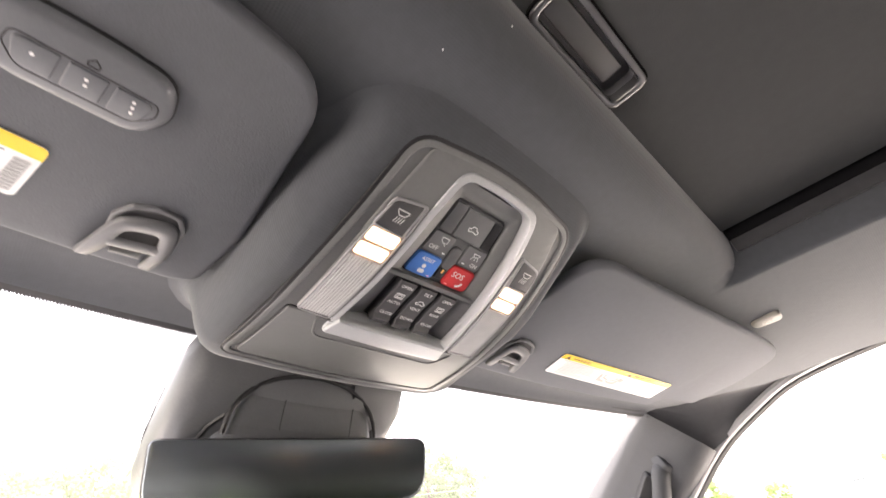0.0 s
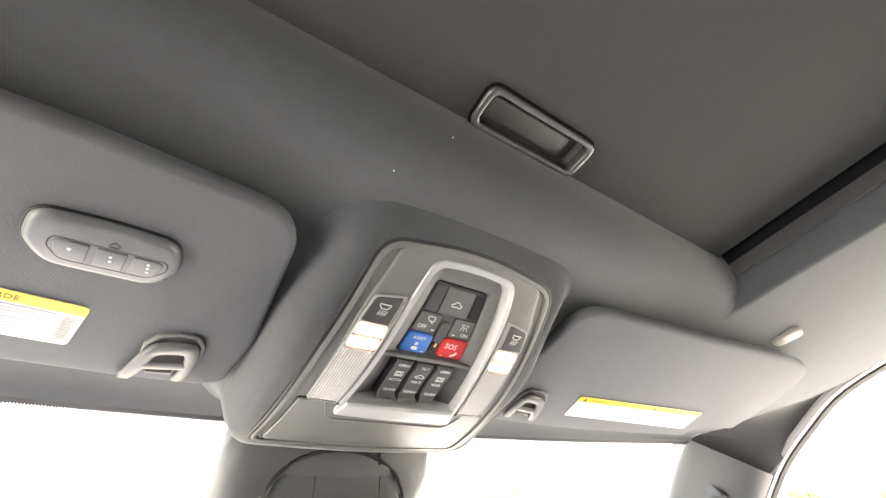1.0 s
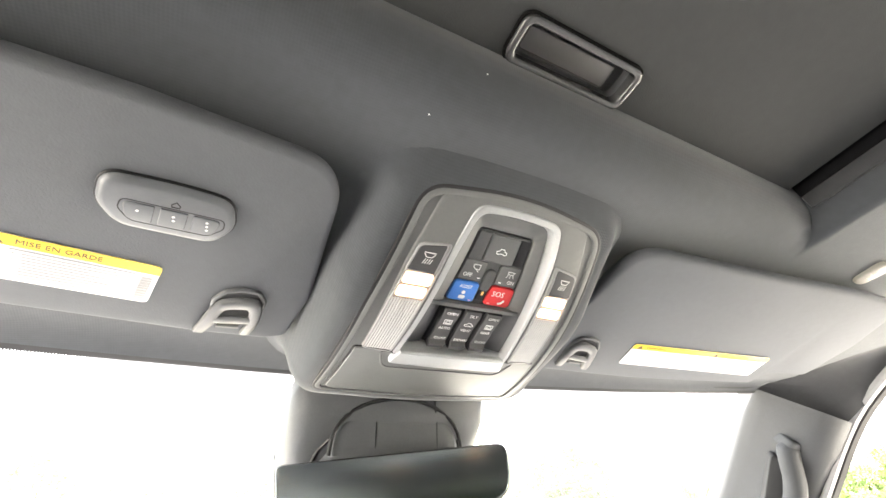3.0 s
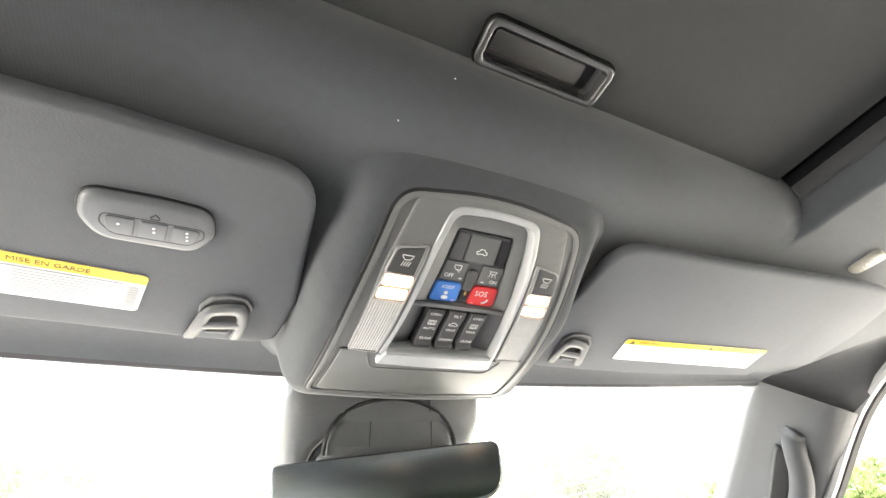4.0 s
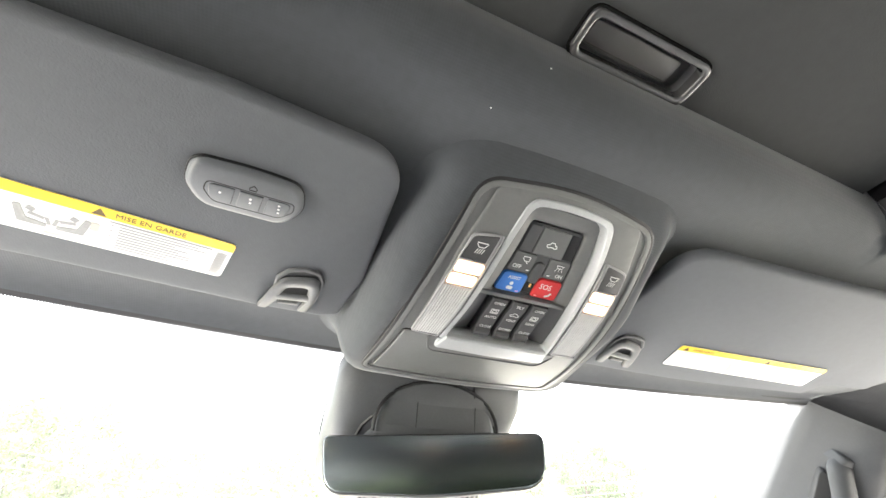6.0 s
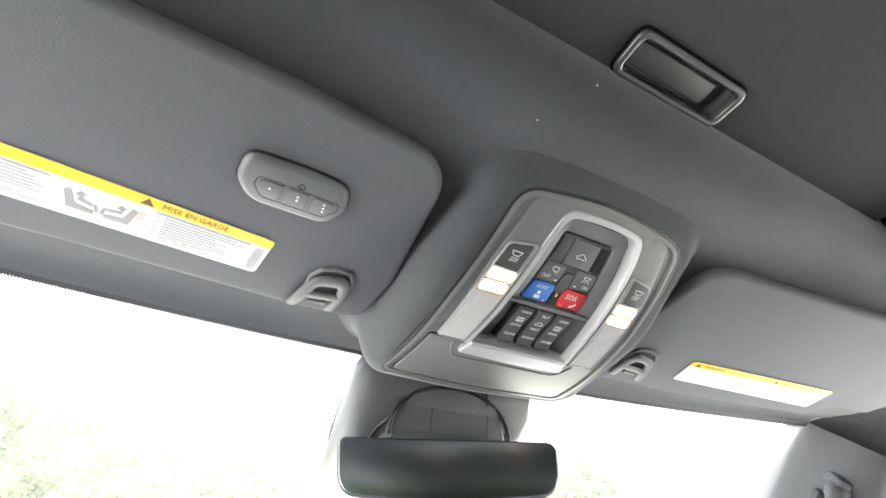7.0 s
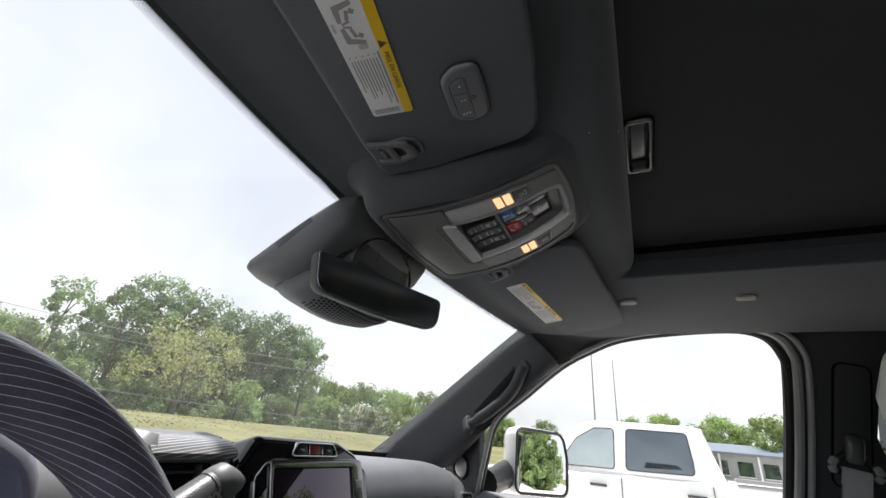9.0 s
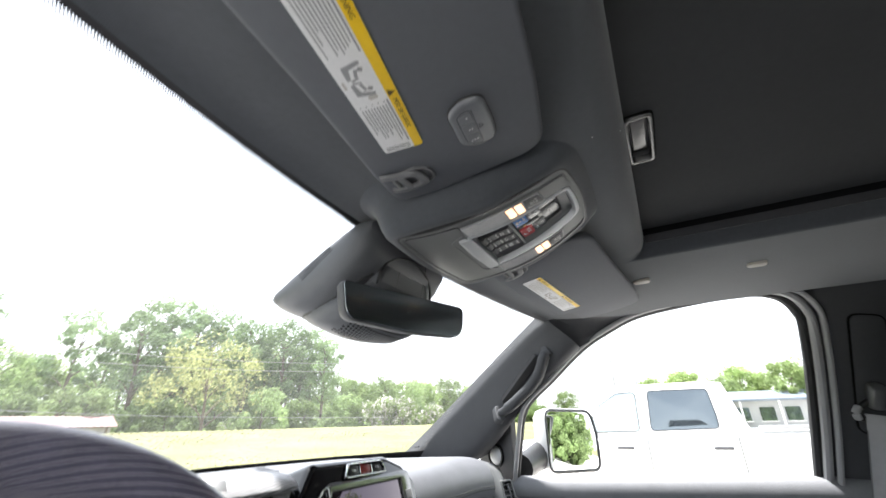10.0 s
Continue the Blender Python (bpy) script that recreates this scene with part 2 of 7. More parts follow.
def rounded(pts, r, seg=5):
    """Closed 2D outline with its corners filleted; r is one radius or one a corner."""
    out, n = [], len(pts)
    for i, p in enumerate(pts):
        ri = r[i] if isinstance(r, (list, tuple)) else r
        p, a, b = Vector(p), Vector(pts[i - 1]), Vector(pts[(i + 1) % n])
        u, v = (a - p).normalized(), (b - p).normalized()
        ang = u.angle(v)
        if ri <= 0 or ang > 3.12:
            out.append(p)
            continue
        d = min(ri / math.tan(ang / 2), 0.48 * (a - p).length, 0.48 * (b - p).length)
        p0, p1 = p + u * d, p + v * d
        for k in range(seg + 1):
            s = k / seg
            out.append((1 - s) ** 2 * p0 + 2 * s * (1 - s) * p + s * s * p1)
    return out


def rect(w, h, cx=0.0, cy=0.0):
    return [(cx - w / 2, cy - h / 2), (cx + w / 2, cy - h / 2), (cx + w / 2, cy + h / 2), (cx - w / 2, cy + h / 2)]


def inset(out, d):
    """Outline moved inwards by d (outwards if negative)."""
    n = len(out)
    area = sum(out[i - 1][0] * out[i][1] - out[i][0] * out[i - 1][1] for i in range(n))
    s = 1 if area > 0 else -1
    res = []
    for i in range(n):
        a, p, b = Vector(out[i - 1]), Vector(out[i]), Vector(out[(i + 1) % n])
        e1, e2 = (p - a), (b - p)
        if e1.length < 1e-9 or e2.length < 1e-9:
            res.append(p)
            continue
        n1, n2 = Vector((-e1.y, e1.x)).normalized() * s, Vector((-e2.y, e2.x)).normalized() * s
        m = (n1 + n2)
        m = m.normalized() if m.length > 1e-6 else n1
        res.append(p + m * d / max(0.5, m.dot(n1)))
    return res


def loft(loops, cap0=True, cap1=True, closed=True, bm=None):
    bm = bm or bmesh.new()
    rows = [[bm.verts.new(p) for p in lp] for lp in loops]
    n = len(rows[0])
    for a, b in zip(rows, rows[1:]):
        for i in range(n if closed else n - 1):
            j = (i + 1) % n
            bm.faces.new((a[i], a[j], b[j], b[i]))
    if closed and cap0:
        bm.faces.new(rows[0][::-1])
    if closed and cap1:
        bm.faces.new(rows[-1])
    return bm


def slab(out, z0, z1, r=0.0, both=False, steps=4, bm=None, shape=None):
    """A plate between heights z0 and z1 over a 2D outline, its edge at z1 rounded by r (at z0 too, if both)."""
    s = 1 if z1 > z0 else -1
    lv = []
    if both and r:
        for k in range(steps):
            a = math.pi / 2 * k / steps
            lv.append((r * (1 - math.sin(a)), z0 + s * r * (1 - math.cos(a))))
    lv.append((0, z0 + (s * r if both else 0)))
    if r:
        for k in range(steps + 1):
            a = math.pi / 2 * k / steps
            lv.append((r * (1 - math.cos(a)), z1 - s * r * (1 - math.sin(a))))
    else:
        lv.append((0, z1))
    loops = []
    for d, z in lv:
        loops.append([(p[0], p[1], z + (shape(p[0], p[1]) if shape else 0)) for p in (inset(out, d) if d else out)])
    return loft(loops, bm=bm)


def ring(outer, inner, z0, z1, r=0.001, steps=3):
    """A frame between two outlines with the same count of points, standing from z0 to z1, edges rounded."""
    s = 1 if z1 > z0 else -1
    loops = [[(*p, z0) for p in outer]]
    for k in range(steps + 1):
        a = math.pi / 2 * k / steps
        loops.append([(*p, z1 - s * r * (1 - math.sin(a))) for p in inset(outer, r * (1 - math.cos(a)))])
    for k in range(steps + 1):
        a = math.pi / 2 * k / steps
        loops.append([(*p, z1 - s * r * (1 - math.cos(a))) for p in inset(inner, -r * (1 - math.sin(a)))])
    loops.append([(*p, z0) for p in inner])
    bm = loft(loops, False, False)
    return bm


def box(sx, sy, sz, c=(0, 0, 0), bevel=0.0, seg=2):
    bm = bmesh.new()
    bmesh.ops.create_cube(bm, size=1, matrix=Matrix.Translation(c) @ Matrix.Diagonal((sx, sy, sz, 1)))
    if bevel:
        bmesh.ops.bevel(bm, geom=bm.edges[:], offset=bevel, segments=seg, affect="EDGES", profile=0.5)
    return bm


def tube(path, radius, seg=10, flat=1.0, up=(0, 0, 1), caps=True):
    """A bar along a list of points; radius may be a list; flat squeezes it along up."""
    path = [Vector(p) for p in path]
    loops = []
    for i, p in enumerate(path):
        d = (path[min(i + 1, len(path) - 1)] - path[max(i - 1, 0)]).normalized()
        side = d.cross(Vector(up))
        side = side.normalized() if side.length > 1e-4 else d.cross(Vector((1, 0, 0))).normalized()
        top = side.cross(d).normalized()
        r = radius[i] if isinstance(radius, (list, tuple)) else radius
        loops.append([p + side * (r * math.cos(a)) + top * (r * flat * math.sin(a)) for a in (2 * math.pi * k / seg for k in range(seg))])
    return loft(loops, caps, caps)


def spline(pts, n=8):
    """A smooth run of points through the given ones."""
    pts = [Vector(p) for p in pts]
    out = []
    for i in range(len(pts) - 1):
        p0, p1, p2, p3 = pts[max(i - 1, 0)], pts[i], pts[i + 1], pts[min(i + 2, len(pts) - 1)]
        for k in range(n):
            t = k / n
            out.append(0.5 * ((2 * p1) + (p2 - p0) * t + (2 * p0 - 5 * p1 + 4 * p2 - p3) * t * t + (3 * p1 - p0 - 3 * p2 + p3) * t ** 3))
    out.append(pts[-1])
    return out


def lettering(name, text, size, m, mat, parent, align="CENTER", depth=0.0001):
    """Raised print: the text in the built-in font, turned into a mesh, lying in m's plane."""
    cu = bpy.data.curves.new(name, "FONT")
    cu.body, cu.size, cu.align_x, cu.align_y, cu.extrude, cu.resolution_u = text, size, align, "CENTER", depth, 2
    tmp = bpy.data.objects.new("tmp", cu)
    scene.collection.objects.link(tmp)
    me = bpy.data.meshes.new_from_object(tmp.evaluated_get(bpy.context.evaluated_depsgraph_get()))
    bpy.data.objects.remove(tmp)
    bpy.data.curves.remove(cu)
    me.transform(m)
    me.materials.clear()
    me.materials.append(mat)
    me.name = name
    ob = new(name, me)
    ob.parent = parent
    return ob


def strip_bm(quads):
    """Flat bars from (cx, cy, w, h, z) or with a turn as sixth value."""
    bm = bmesh.new()
    for q in quads:
        cx, cy, w, h, z = q[:5]
        a = q[5] if len(q) > 5 else 0
        c, s = math.cos(a), math.sin(a)
        vs = [bm.verts.new((cx + dx * c - dy * s, cy + dx * s + dy * c, z)) for dx, dy in ((-w / 2, -h / 2), (w / 2, -h / 2), (w / 2, h / 2), (-w / 2, h / 2))]
        bm.faces.new(vs)
    return bm



# ---- cabin shell ----
def lerp_table(x, xs, ys):
    return float(np.interp(x, xs, ys))


def header_y(x):
    return 0.262 - 0.10 * (x / 0.64) ** 2


def header_z(x):
    return 1.833 - 0.023 * (x / 0.64) ** 2


def ceiling_z(x, y):
    """Underside of the headliner."""
    ax = abs(x)
    mid = lerp_table(y, (-1.4, -0.14, -0.09, -0.04, 0.02, 0.10, 0.20, 0.27), (1.863, 1.862, 1.857, 1.855, 1.855, 1.850, 1.842, 1.833))
    drop = lerp_table(ax, (0, 0.26, 0.36, 0.46, 0.58, 0.66), (0, 0.0, 0.013, 0.027, 0.042, 0.054))
    side = lerp_table(y, (-0.05, 0.10, 0.16), (1.0, 0.75, 0.48))
    z = mid - drop * side
    edge = (header_y(x) - y) / 0.03
    if edge < 1:
        z += (header_z(x) - z) * (1 - max(edge, 0.0)) ** 2
    u, v = max((ax - 0.347) / 0.008, 0.0), max((y + 0.135) / 0.040, 0.0)
    q = math.hypot(u, v)
    if q < 1:
        z += (0.037 + (0.012 if ax > 0.34 else 0)) * (1 - math.sqrt(max(0.0, 1 - (1 - q) ** 2)))
    return z


def build_ceiling():
    xs = sorted({round(s * v, 4) for s in (-1, 1) for v in (0, .04, .08, .12, .16, .2, .24, .28, .31, .33, .347, .349, .352, .356, .361, .37, .39, .42, .46, .5, .54, .58, .62, .66)})
    fr = [0, .03, .07, .12, .2, .3, .4, .5, .6, .68, .75, .8, .84, .88, .91, .935, .955, .97, .982, .992, 1.0]
    back = [-0.16, -0.2, -0.3, -0.45, -0.6, -0.8, -1.0, -1.2, -1.4, -1.76]
    bm = bmesh.new()
    grid = {}
    for i, x in enumerate(xs):
        for j, f in enumerate(fr):
            y = header_y(x) + (-0.135 - header_y(x)) * f
            grid[i, j] = bm.verts.new((x, y, ceiling_z(x, y)))
        for k, y in enumerate(back):
            grid[i, len(fr) + k] = bm.verts.new((x, y, ceiling_z(x, y)))
    for i in range(len(xs) - 1):
        for j in range(len(fr) + len(back) - 1):
            if j >= len(fr) - 1 and max(abs(xs[i]), abs(xs[i + 1])) < 0.3475 and j < len(fr) + 6:
                continue
            bm.faces.new((grid[i, j], grid[i + 1, j], grid[i + 1, j + 1], grid[i, j + 1]))
    bmesh.ops.delete(bm, geom=[v for v in bm.verts if not v.link_faces], context="VERTS")
    edges = [e for e in bm.edges if e.is_boundary]
    ext = bmesh.ops.extrude_edge_only(bm, edges=edges)["geom"]
    for g in ext:
        if isinstance(g, bmesh.types.BMVert):
            g.co.z += 0.045 if g.co.y < -0.1 and abs(g.co.x) < 0.36 else 0.012
    ob = part("ceiling", bm, CLOTH, smooth=50)
    return tagged(ob, "charcoal knitted cloth headliner with a rounded sunroof opening", "ceiling", kind="structure")


build_ceiling()
# outer roof skin over the lining
roof_skin = part("roof", slab(rounded([(-0.70, 0.16), (0.70, 0.16), (0.74, -1.85), (-0.74, -1.85)], 0.05), 1.925, 1.96, 0.012), BLACK)
tagged(roof_skin, "outer metal roof skin above the headliner", "roof", kind="structure")


def side_x(z):
    return 0.80 - 0.178 * (z - 1.37)


WINDOW = [(0.345, 1.372), (0.318, 1.48), (0.284, 1.578), (0.19, 1.655), (0.085, 1.736), (0.0, 1.780), (-0.08, 1.810), (-0.20, 1.826), (-0.31, 1.832), (-0.372, 1.828), (-0.413, 1.808), (-0.434, 1.772), (-0.437, 1.73), (-0.418, 1.60), (-0.380, 1.393)]


def side_wall(sx, right):
    word = "passenger" if right else "driver"
    S = Matrix.Diagonal((sx, 1, 1, 1))
    # roof rail: from the lining's edge to the top of the door window
    rail_o = [(0.645, 0.158, 1.806), (0.672, 0.128, 1.772), (0.700, 0.090, 1.733), (0.712, 0.045, 1.755), (0.721, 0.0, 1.778), (0.722, -0.04, 1.794), (0.722, -0.08, 1.808), (0.719, -0.14, 1.818), (0.718, -0.2, 1.824), (0.717, -0.36, 1.833), (0.717, -0.44, 1.83), (0.717, -0.7, 1.833), (0.717, -1.1, 1.833), (0.717, -1.76, 1.83)]
    loops = []
    for x, y, z in rail_o:
        xi = 0.655 if y < 0.13 else 0.64
        a, b = Vector((xi, y, ceiling_z(xi, y) + 0.001)), Vector((x, y, z))
        loops.append([a + (b - a) * s + Vector((0, 0, 0.010 * math.sin(math.pi * s))) for s in (0, .2, .4, .6, .8, 1.0)] + [b + Vector((0.05, 0, 0.015)), b + Vector((0.05, 0, 0.09))])
    rail = part("trim", loft(loops, closed=False), SHADED_KNIT, matrix=S, smooth=60)
    tagged(rail, "roof rail lining in headliner cloth darkened to paint shade", "trim", kind="structure")
    # windscreen pillar with its moulded trim
    n = 14
    wl = spline([(0.642, 0.156, 1.811), (0.700, 0.270, 1.747), (0.745, 0.42, 1.645), (0.760, 0.60, 1.505), (0.768, 0.82, 1.34)], 4)
    dl = spline([(0.702, 0.086, 1.731), (0.730, 0.18, 1.664), (0.748, 0.284, 1.580), (0.776, 0.365, 1.508), (0.800, 0.435, 1.445)], 4)
    loops = []
    for a, b in zip(wl, dl):
        inward = Vector((-0.75, -0.55, -0.35)).normalized()
        row = [a + Vector((0.03, 0.03, 0.03)), a + Vector((0.008, 0.012, 0.008))]
        for k in range(9):
            s = k / 8
            row.append(a + (b - a) * s + inward * (0.021 * math.sin(math.pi * s ** 1.9) ** 0.9))
        row += [b + Vector((0.012, 0.004, 0.0)), b + Vector((0.05, 0.02, 0.0))]
        loops.append(row)
    pillar = thing("pillar_1" if right else "pillar_2", f"grey moulded {word} side windscreen pillar trim", "pillar", kind="structure")
    part("pillar_cover", loft(loops, closed=False), TRIM, pillar, matrix=S, smooth=60)
    # door with window opening, seal and lining
    door = thing("door_1" if right else "door_2", f"closed {word} door with dark grey padded lining and clear window", "door", kind="structure")
    seal_pts = [(side_x(z) - 0.004, y, z) for y, z in WINDOW]
    run = spline(seal_pts, 4)
    part("window_seal", tube(run + [run[-1] + Vector((0, 0, -0.03))], 0.011, 8), SEAL, door, matrix=S)
    outer = [p + Vector((-0.014, 0.0, 0.0)) + Vector((0, -0.016 * max(0.0, min(1.0, (-0.30 - p.y) / 0.10)), 0.001 * max(0.0, min(1.0, (p.z - 1.6) / 0.1)))) for p in run]
    skirt = []
    for p in run:
        if p.z > 1.42:
            a, b = max(0.0, min(1.0, (-0.28 - p.y) / 0.12)), max(0.0, min(1.0, (p.z - 1.62) / 0.1))
            skirt.append([p + Vector((-0.003, 0, 0)), p + Vector((-0.006, -0.03 * a, 0.02 * b)), p + Vector((0.0, -0.06 * a, 0.05 * b))])
    part("window_surround", loft(skirt, closed=False), GREY, door, matrix=S, smooth=60)
    part("pillar_edge", tube([p + Vector((-0.010, -0.019, 0.002)) for p in outer if p.y < -0.38], 0.0065, 8), GREY_LIGHT, door, matrix=S)
    part("window_frame", tube(outer, [0.0070 + 0.0025 * max(0.0, min(1.0, (-0.30 - p.y) / 0.1)) for p in outer], 8), GREY_LIGHT, door, "grey window surround", matrix=S)
    prof = [(0.815, 1.36), (0.812, 1.384), (0.800, 1.388), (0.782, 1.387), (0.768, 1.380), (0.757, 1.362), (0.753, 1.345), (0.755, 1.338), (0.762, 1.335), (0.760, 1.325), (0.766, 1.30), (0.768, 1.25), (0.766, 1.20), (0.764, 1.18), (0.765, 1.10), (0.768, 1.06), (0.770, 0.98), (0.775, 0.75)]
    loops = []
    for k in range(27):
        s = k / 26
        y = 0.352 + (-0.47 - 0.352) * s
        dz = 0.026 * s
        flare = 0.012 * math.exp(-((y - 0.35) / 0.03) ** 2)
        loops.append([(x + flare, y, z + dz * (1 if z > 1.2 else 0.4)) for x, z in prof])
    part("door_lining", loft(loops, closed=False), DOOR_SKIN, door, matrix=S, smooth=50)
    L = S @ Matrix(((0, 0, -1, 0.762), (1, 0, 0, 0), (0, 1, 0, 0), (0, 0, 0, 1)))
    part("upper_pad", slab(rounded([(0.112, 1.3135), (-0.205, 1.333), (-0.262, 1.306), (0.066, 1.290)], [0.006, 0.02, 0.008, 0.006]), 0.0, 0.013, 0.004), LEATHER, door, "padded leather insert", matrix=L, smooth=60)
    part("middle_pad", slab(rounded([(0.064, 1.284), (-0.258, 1.299), (-0.262, 1.252), (0.048, 1.222), (0.050, 1.245)], [0.006, 0.012, 0.012, 0.008, 0.02]), 0.0, 0.016, 0.006), LEATHER, door, "padded leather insert", matrix=L, smooth=60)
    part("lower_pad", slab(rounded([(0.048, 1.214), (-0.268, 1.245), (-0.30, 1.10), (0.048, 1.10)], 0.01), 0.0, 0.014, 0.006), LEATHER, door, matrix=L, smooth=60)
    for run_ in ([(0.064, 1.287), (-0.259, 1.302)], [(0.048, 1.218), (-0.265, 1.2485)]):
        part("piping", tube(spline([(0.746, y, z) for y, z in run_], 6), 0.0022, 8), GREY_LIGHT, door, "pale piping", matrix=S)
    part("glass", loft([[(side_x(z) + 0.012, y, z) for y, z in WINDOW]], False, True), PANE, door, "clear side window pane", smooth=0, matrix=S).visible_shadow = False
    if right:
        so_out = rounded([(0.284, 1.300), (0.119, 1.317), (0.070, 1.281), (0.053, 1.246), (0.053, 1.186), (0.284, 1.186)], [0.010, 0.008, 0.01, 0.01, 0.006, 0.01], 4)
        so_in = rounded([(0.250, 1.282), (0.160, 1.287), (0.120, 1.286), (0.111, 1.262), (0.111, 1.228), (0.246, 1.224)], [0.008, 0.003, 0.006, 0.003, 0.008, 0.008], 4)
        part("release_surround", ring(so_out, so_in, 0.0, 0.017, 0.005), LEATHER, door, "moulded grey release surround", matrix=L)
        part("release_recess", slab(inset(so_in, -0.002), 0.0, 0.004), DARK, door, matrix=L)
        part("surround_strip", tube(spline([(0.744, 0.282, 1.302), (0.744, 0.20, 1.311), (0.744, 0.122, 1.318), (0.744, 0.080, 1.290)], 5), 0.0022, 8), SILVER, door, "thin bright edge", matrix=S)
        part("door_release", loft([[(0.748 + 0.007 * math.cos(a), y, zc + 0.012 * math.sin(a)) for a in (2 * math.pi * k / 14 for k in range(14))] for y, zc in ((0.243, 1.246), (0.238, 1.246), (0.19, 1.246), (0.148, 1.246))]), CHROME, door, "chrome door release lever")
        part("lever_pivot", box(0.024, 0.036, 0.036, (0.752, 0.130, 1.248), 0.006), BLACK, door)
        part("armrest", loft([[(0.770, y, 1.05), (0.772, y, 1.178), (0.76, y, 1.187), (xi + 0.014, y, 1.187), (xi + 0.003, y, 1.181), (xi, y, 1.168), (xi + 0.004, y, 1.13), (xi + 0.03, y, 1.06)] for y, xi in ((0.31, 0.745), (0.305, 0.725), (0.285, 0.70), (0.25, 0.688), (0.10, 0.676), (0.055, 0.672), (0.045, 0.672))]), GREY, door, "grey moulded switch panel", smooth=50)
        part("armrest_pad", loft([[(0.770, y, 1.02), (0.772, y, 1.165 + d), (0.75, y, 1.180 + d), (0.690, y, 1.182 + d), (0.672, y, 1.172 + d), (0.666, y, 1.15), (0.668, y, 1.10), (0.70, y, 1.04)] for y, d in ((0.040, -0.006), (0.034, 0.0), (-0.05, 0.004), (-0.16, 0.008), (-0.30, 0.014), (-0.46, 0.018))]), LEATHER, door, "padded leather armrest", smooth=60)
        part("armrest_edge", tube(spline([(0.738, 0.302, 1.172), (0.700, 0.283, 1.172), (0.687, 0.25, 1.172), (0.675, 0.10, 1.172), (0.671, 0.045, 1.172)], 5), 0.0022, 8), CHROME, door, "chrome armrest edge")
        part("switch_plate", slab(rounded([(0.694, 0.252), (0.735, 0.252), (0.735, 0.075), (0.690, 0.075)], 0.012), 1.184, 1.193, 0.003), SILVER, door, "silver switch plate")
        part("switch_face", slab(rounded([(0.702, 0.240), (0.729, 0.240), (0.729, 0.150), (0.700, 0.150)], 0.006), 1.190, 1.195, 0.001), BLACK, door)
        for k in range(2):
            part("window_switch", box(0.024, 0.022, 0.010, (0.714, 0.095 + 0.036 * k, 1.196), 0.004), CHROME, door)
    # centre pillar between the doors
    loops = []
    for z in (1.86, 1.84, 1.80, 1.7, 1.6, 1.5, 1.4, 1.3, 1.1, 0.9, 0.75):
        wide = lerp_table(z, (0.75, 1.40, 1.48, 1.56, 1.68, 1.76, 1.86), (0.13, 0.11, 0.045, 0.0, 0.0, 0.03, 0.09))
        lean = -0.446 + (1.8 - max(z, 1.38)) * 0.16
        x = side_x(z)
        loops.append([(x + 0.03, lean - 0.004, z), (x - 0.004, lean - 0.012, z), (x - 0.018, lean - 0.035, z), (x - 0.024, lean - 0.08, z), (x - 0.024, lean - 0.115 - wide, z), (x - 0.014, lean - 0.152 - wide, z), (x + 0.03, lean - 0.167 - wide, z)])
    bp = thing("pillar_3" if right else "pillar_4", "dark grey centre pillar trim behind the front door", "pillar", kind="structure")
    part("pillar_cover", loft(loops, closed=False), TRIM, bp, matrix=S, smooth=50)
    # rear door wall below and behind
    rear = thing("door_3" if right else "door_4", "closed rear door with dark lining and tinted window", "door", kind="structure")
    loops = [[(x, y, z) for x, z in ((0.815, 1.40), (0.775, 1.405), (0.758, 1.38), (0.752, 1.25), (0.76, 1.0), (0.775, 0.75))] for y in (-0.50, -0.9, -1.3, -1.76)]
    part("door_lining", loft(loops, closed=False), LEATHER, rear, matrix=S, smooth=50)
    rw = [(-0.55, 1.40), (-0.61, 1.83), (-1.2, 1.83), (-1.45, 1.76), (-1.5, 1.40)]
    part("glass", loft([[(side_x(z) + 0.012, y, z) for y, z in rw]], False, True), PRIVACY, rear, "dark tinted rear side window pane", smooth=0, matrix=S).visible_shadow = False
    part("quarter_trim", loft([[(side_x(z) - 0.01, y, z) for z in (1.86, 1.6, 1.38)] for y in (-1.44, -1.6, -1.76)], closed=False), DARK, rear, matrix=S)


side_wall(1, True)
side_wall(-1, False)

# floor and rear wall that close the cabin
part_floor = part("floor", box(1.62, 2.76, 0.05, (0, -0.44, 0.725)), material("floor carpet", (0.025, 0.025, 0.027), 0.95, 0, 0.3, 40, 0.6, 500))
tagged(part_floor, "dark carpeted cabin floor", "floor", kind="structure")
rear_wall = thing("wall_rear", "dark rear cab wall with a wide tinted back window", "wall", kind="structure")
part("lower_panel", box(1.62, 0.06, 0.66, (0, -1.79, 1.08), 0.01), LEATHER, rear_wall)
for s in (-1, 1):
    part("side_panel", box(0.14, 0.06, 0.46, (s * 0.70, -1.79, 1.64), 0.01), DARK, rear_wall)
part("upper_panel", box(1.5, 0.06, 0.06, (0, -1.79, 1.865), 0.01), DARK, rear_wall)
part("glass", box(1.27, 0.006, 0.44, (0, -1.80, 1.625)), PRIVACY, rear_wall, "tinted back window pane").visible_shadow = False

# ---- windscreen ----
windscreen = thing("window_1", "clear laminated windscreen with a dotted dark border", "windscreen", kind="structure")


def base_y(x):
    return 0.88 - 0.19 * (x / 0.742) ** 2


def screen_point(x_top, s):
    x = x_top * (1 + 0.19 * s)
    y0, y1 = header_y(x_top), base_y(x)
    d = (y1 - y0) * s
    z1 = 1.425 - 0.0 * x
    zt = header_z(x_top)
    straight = zt + (z1 - zt) * s
    return Vector((x, y0 + d, straight + 0.030 * math.sin(math.pi * s) + 0.002))


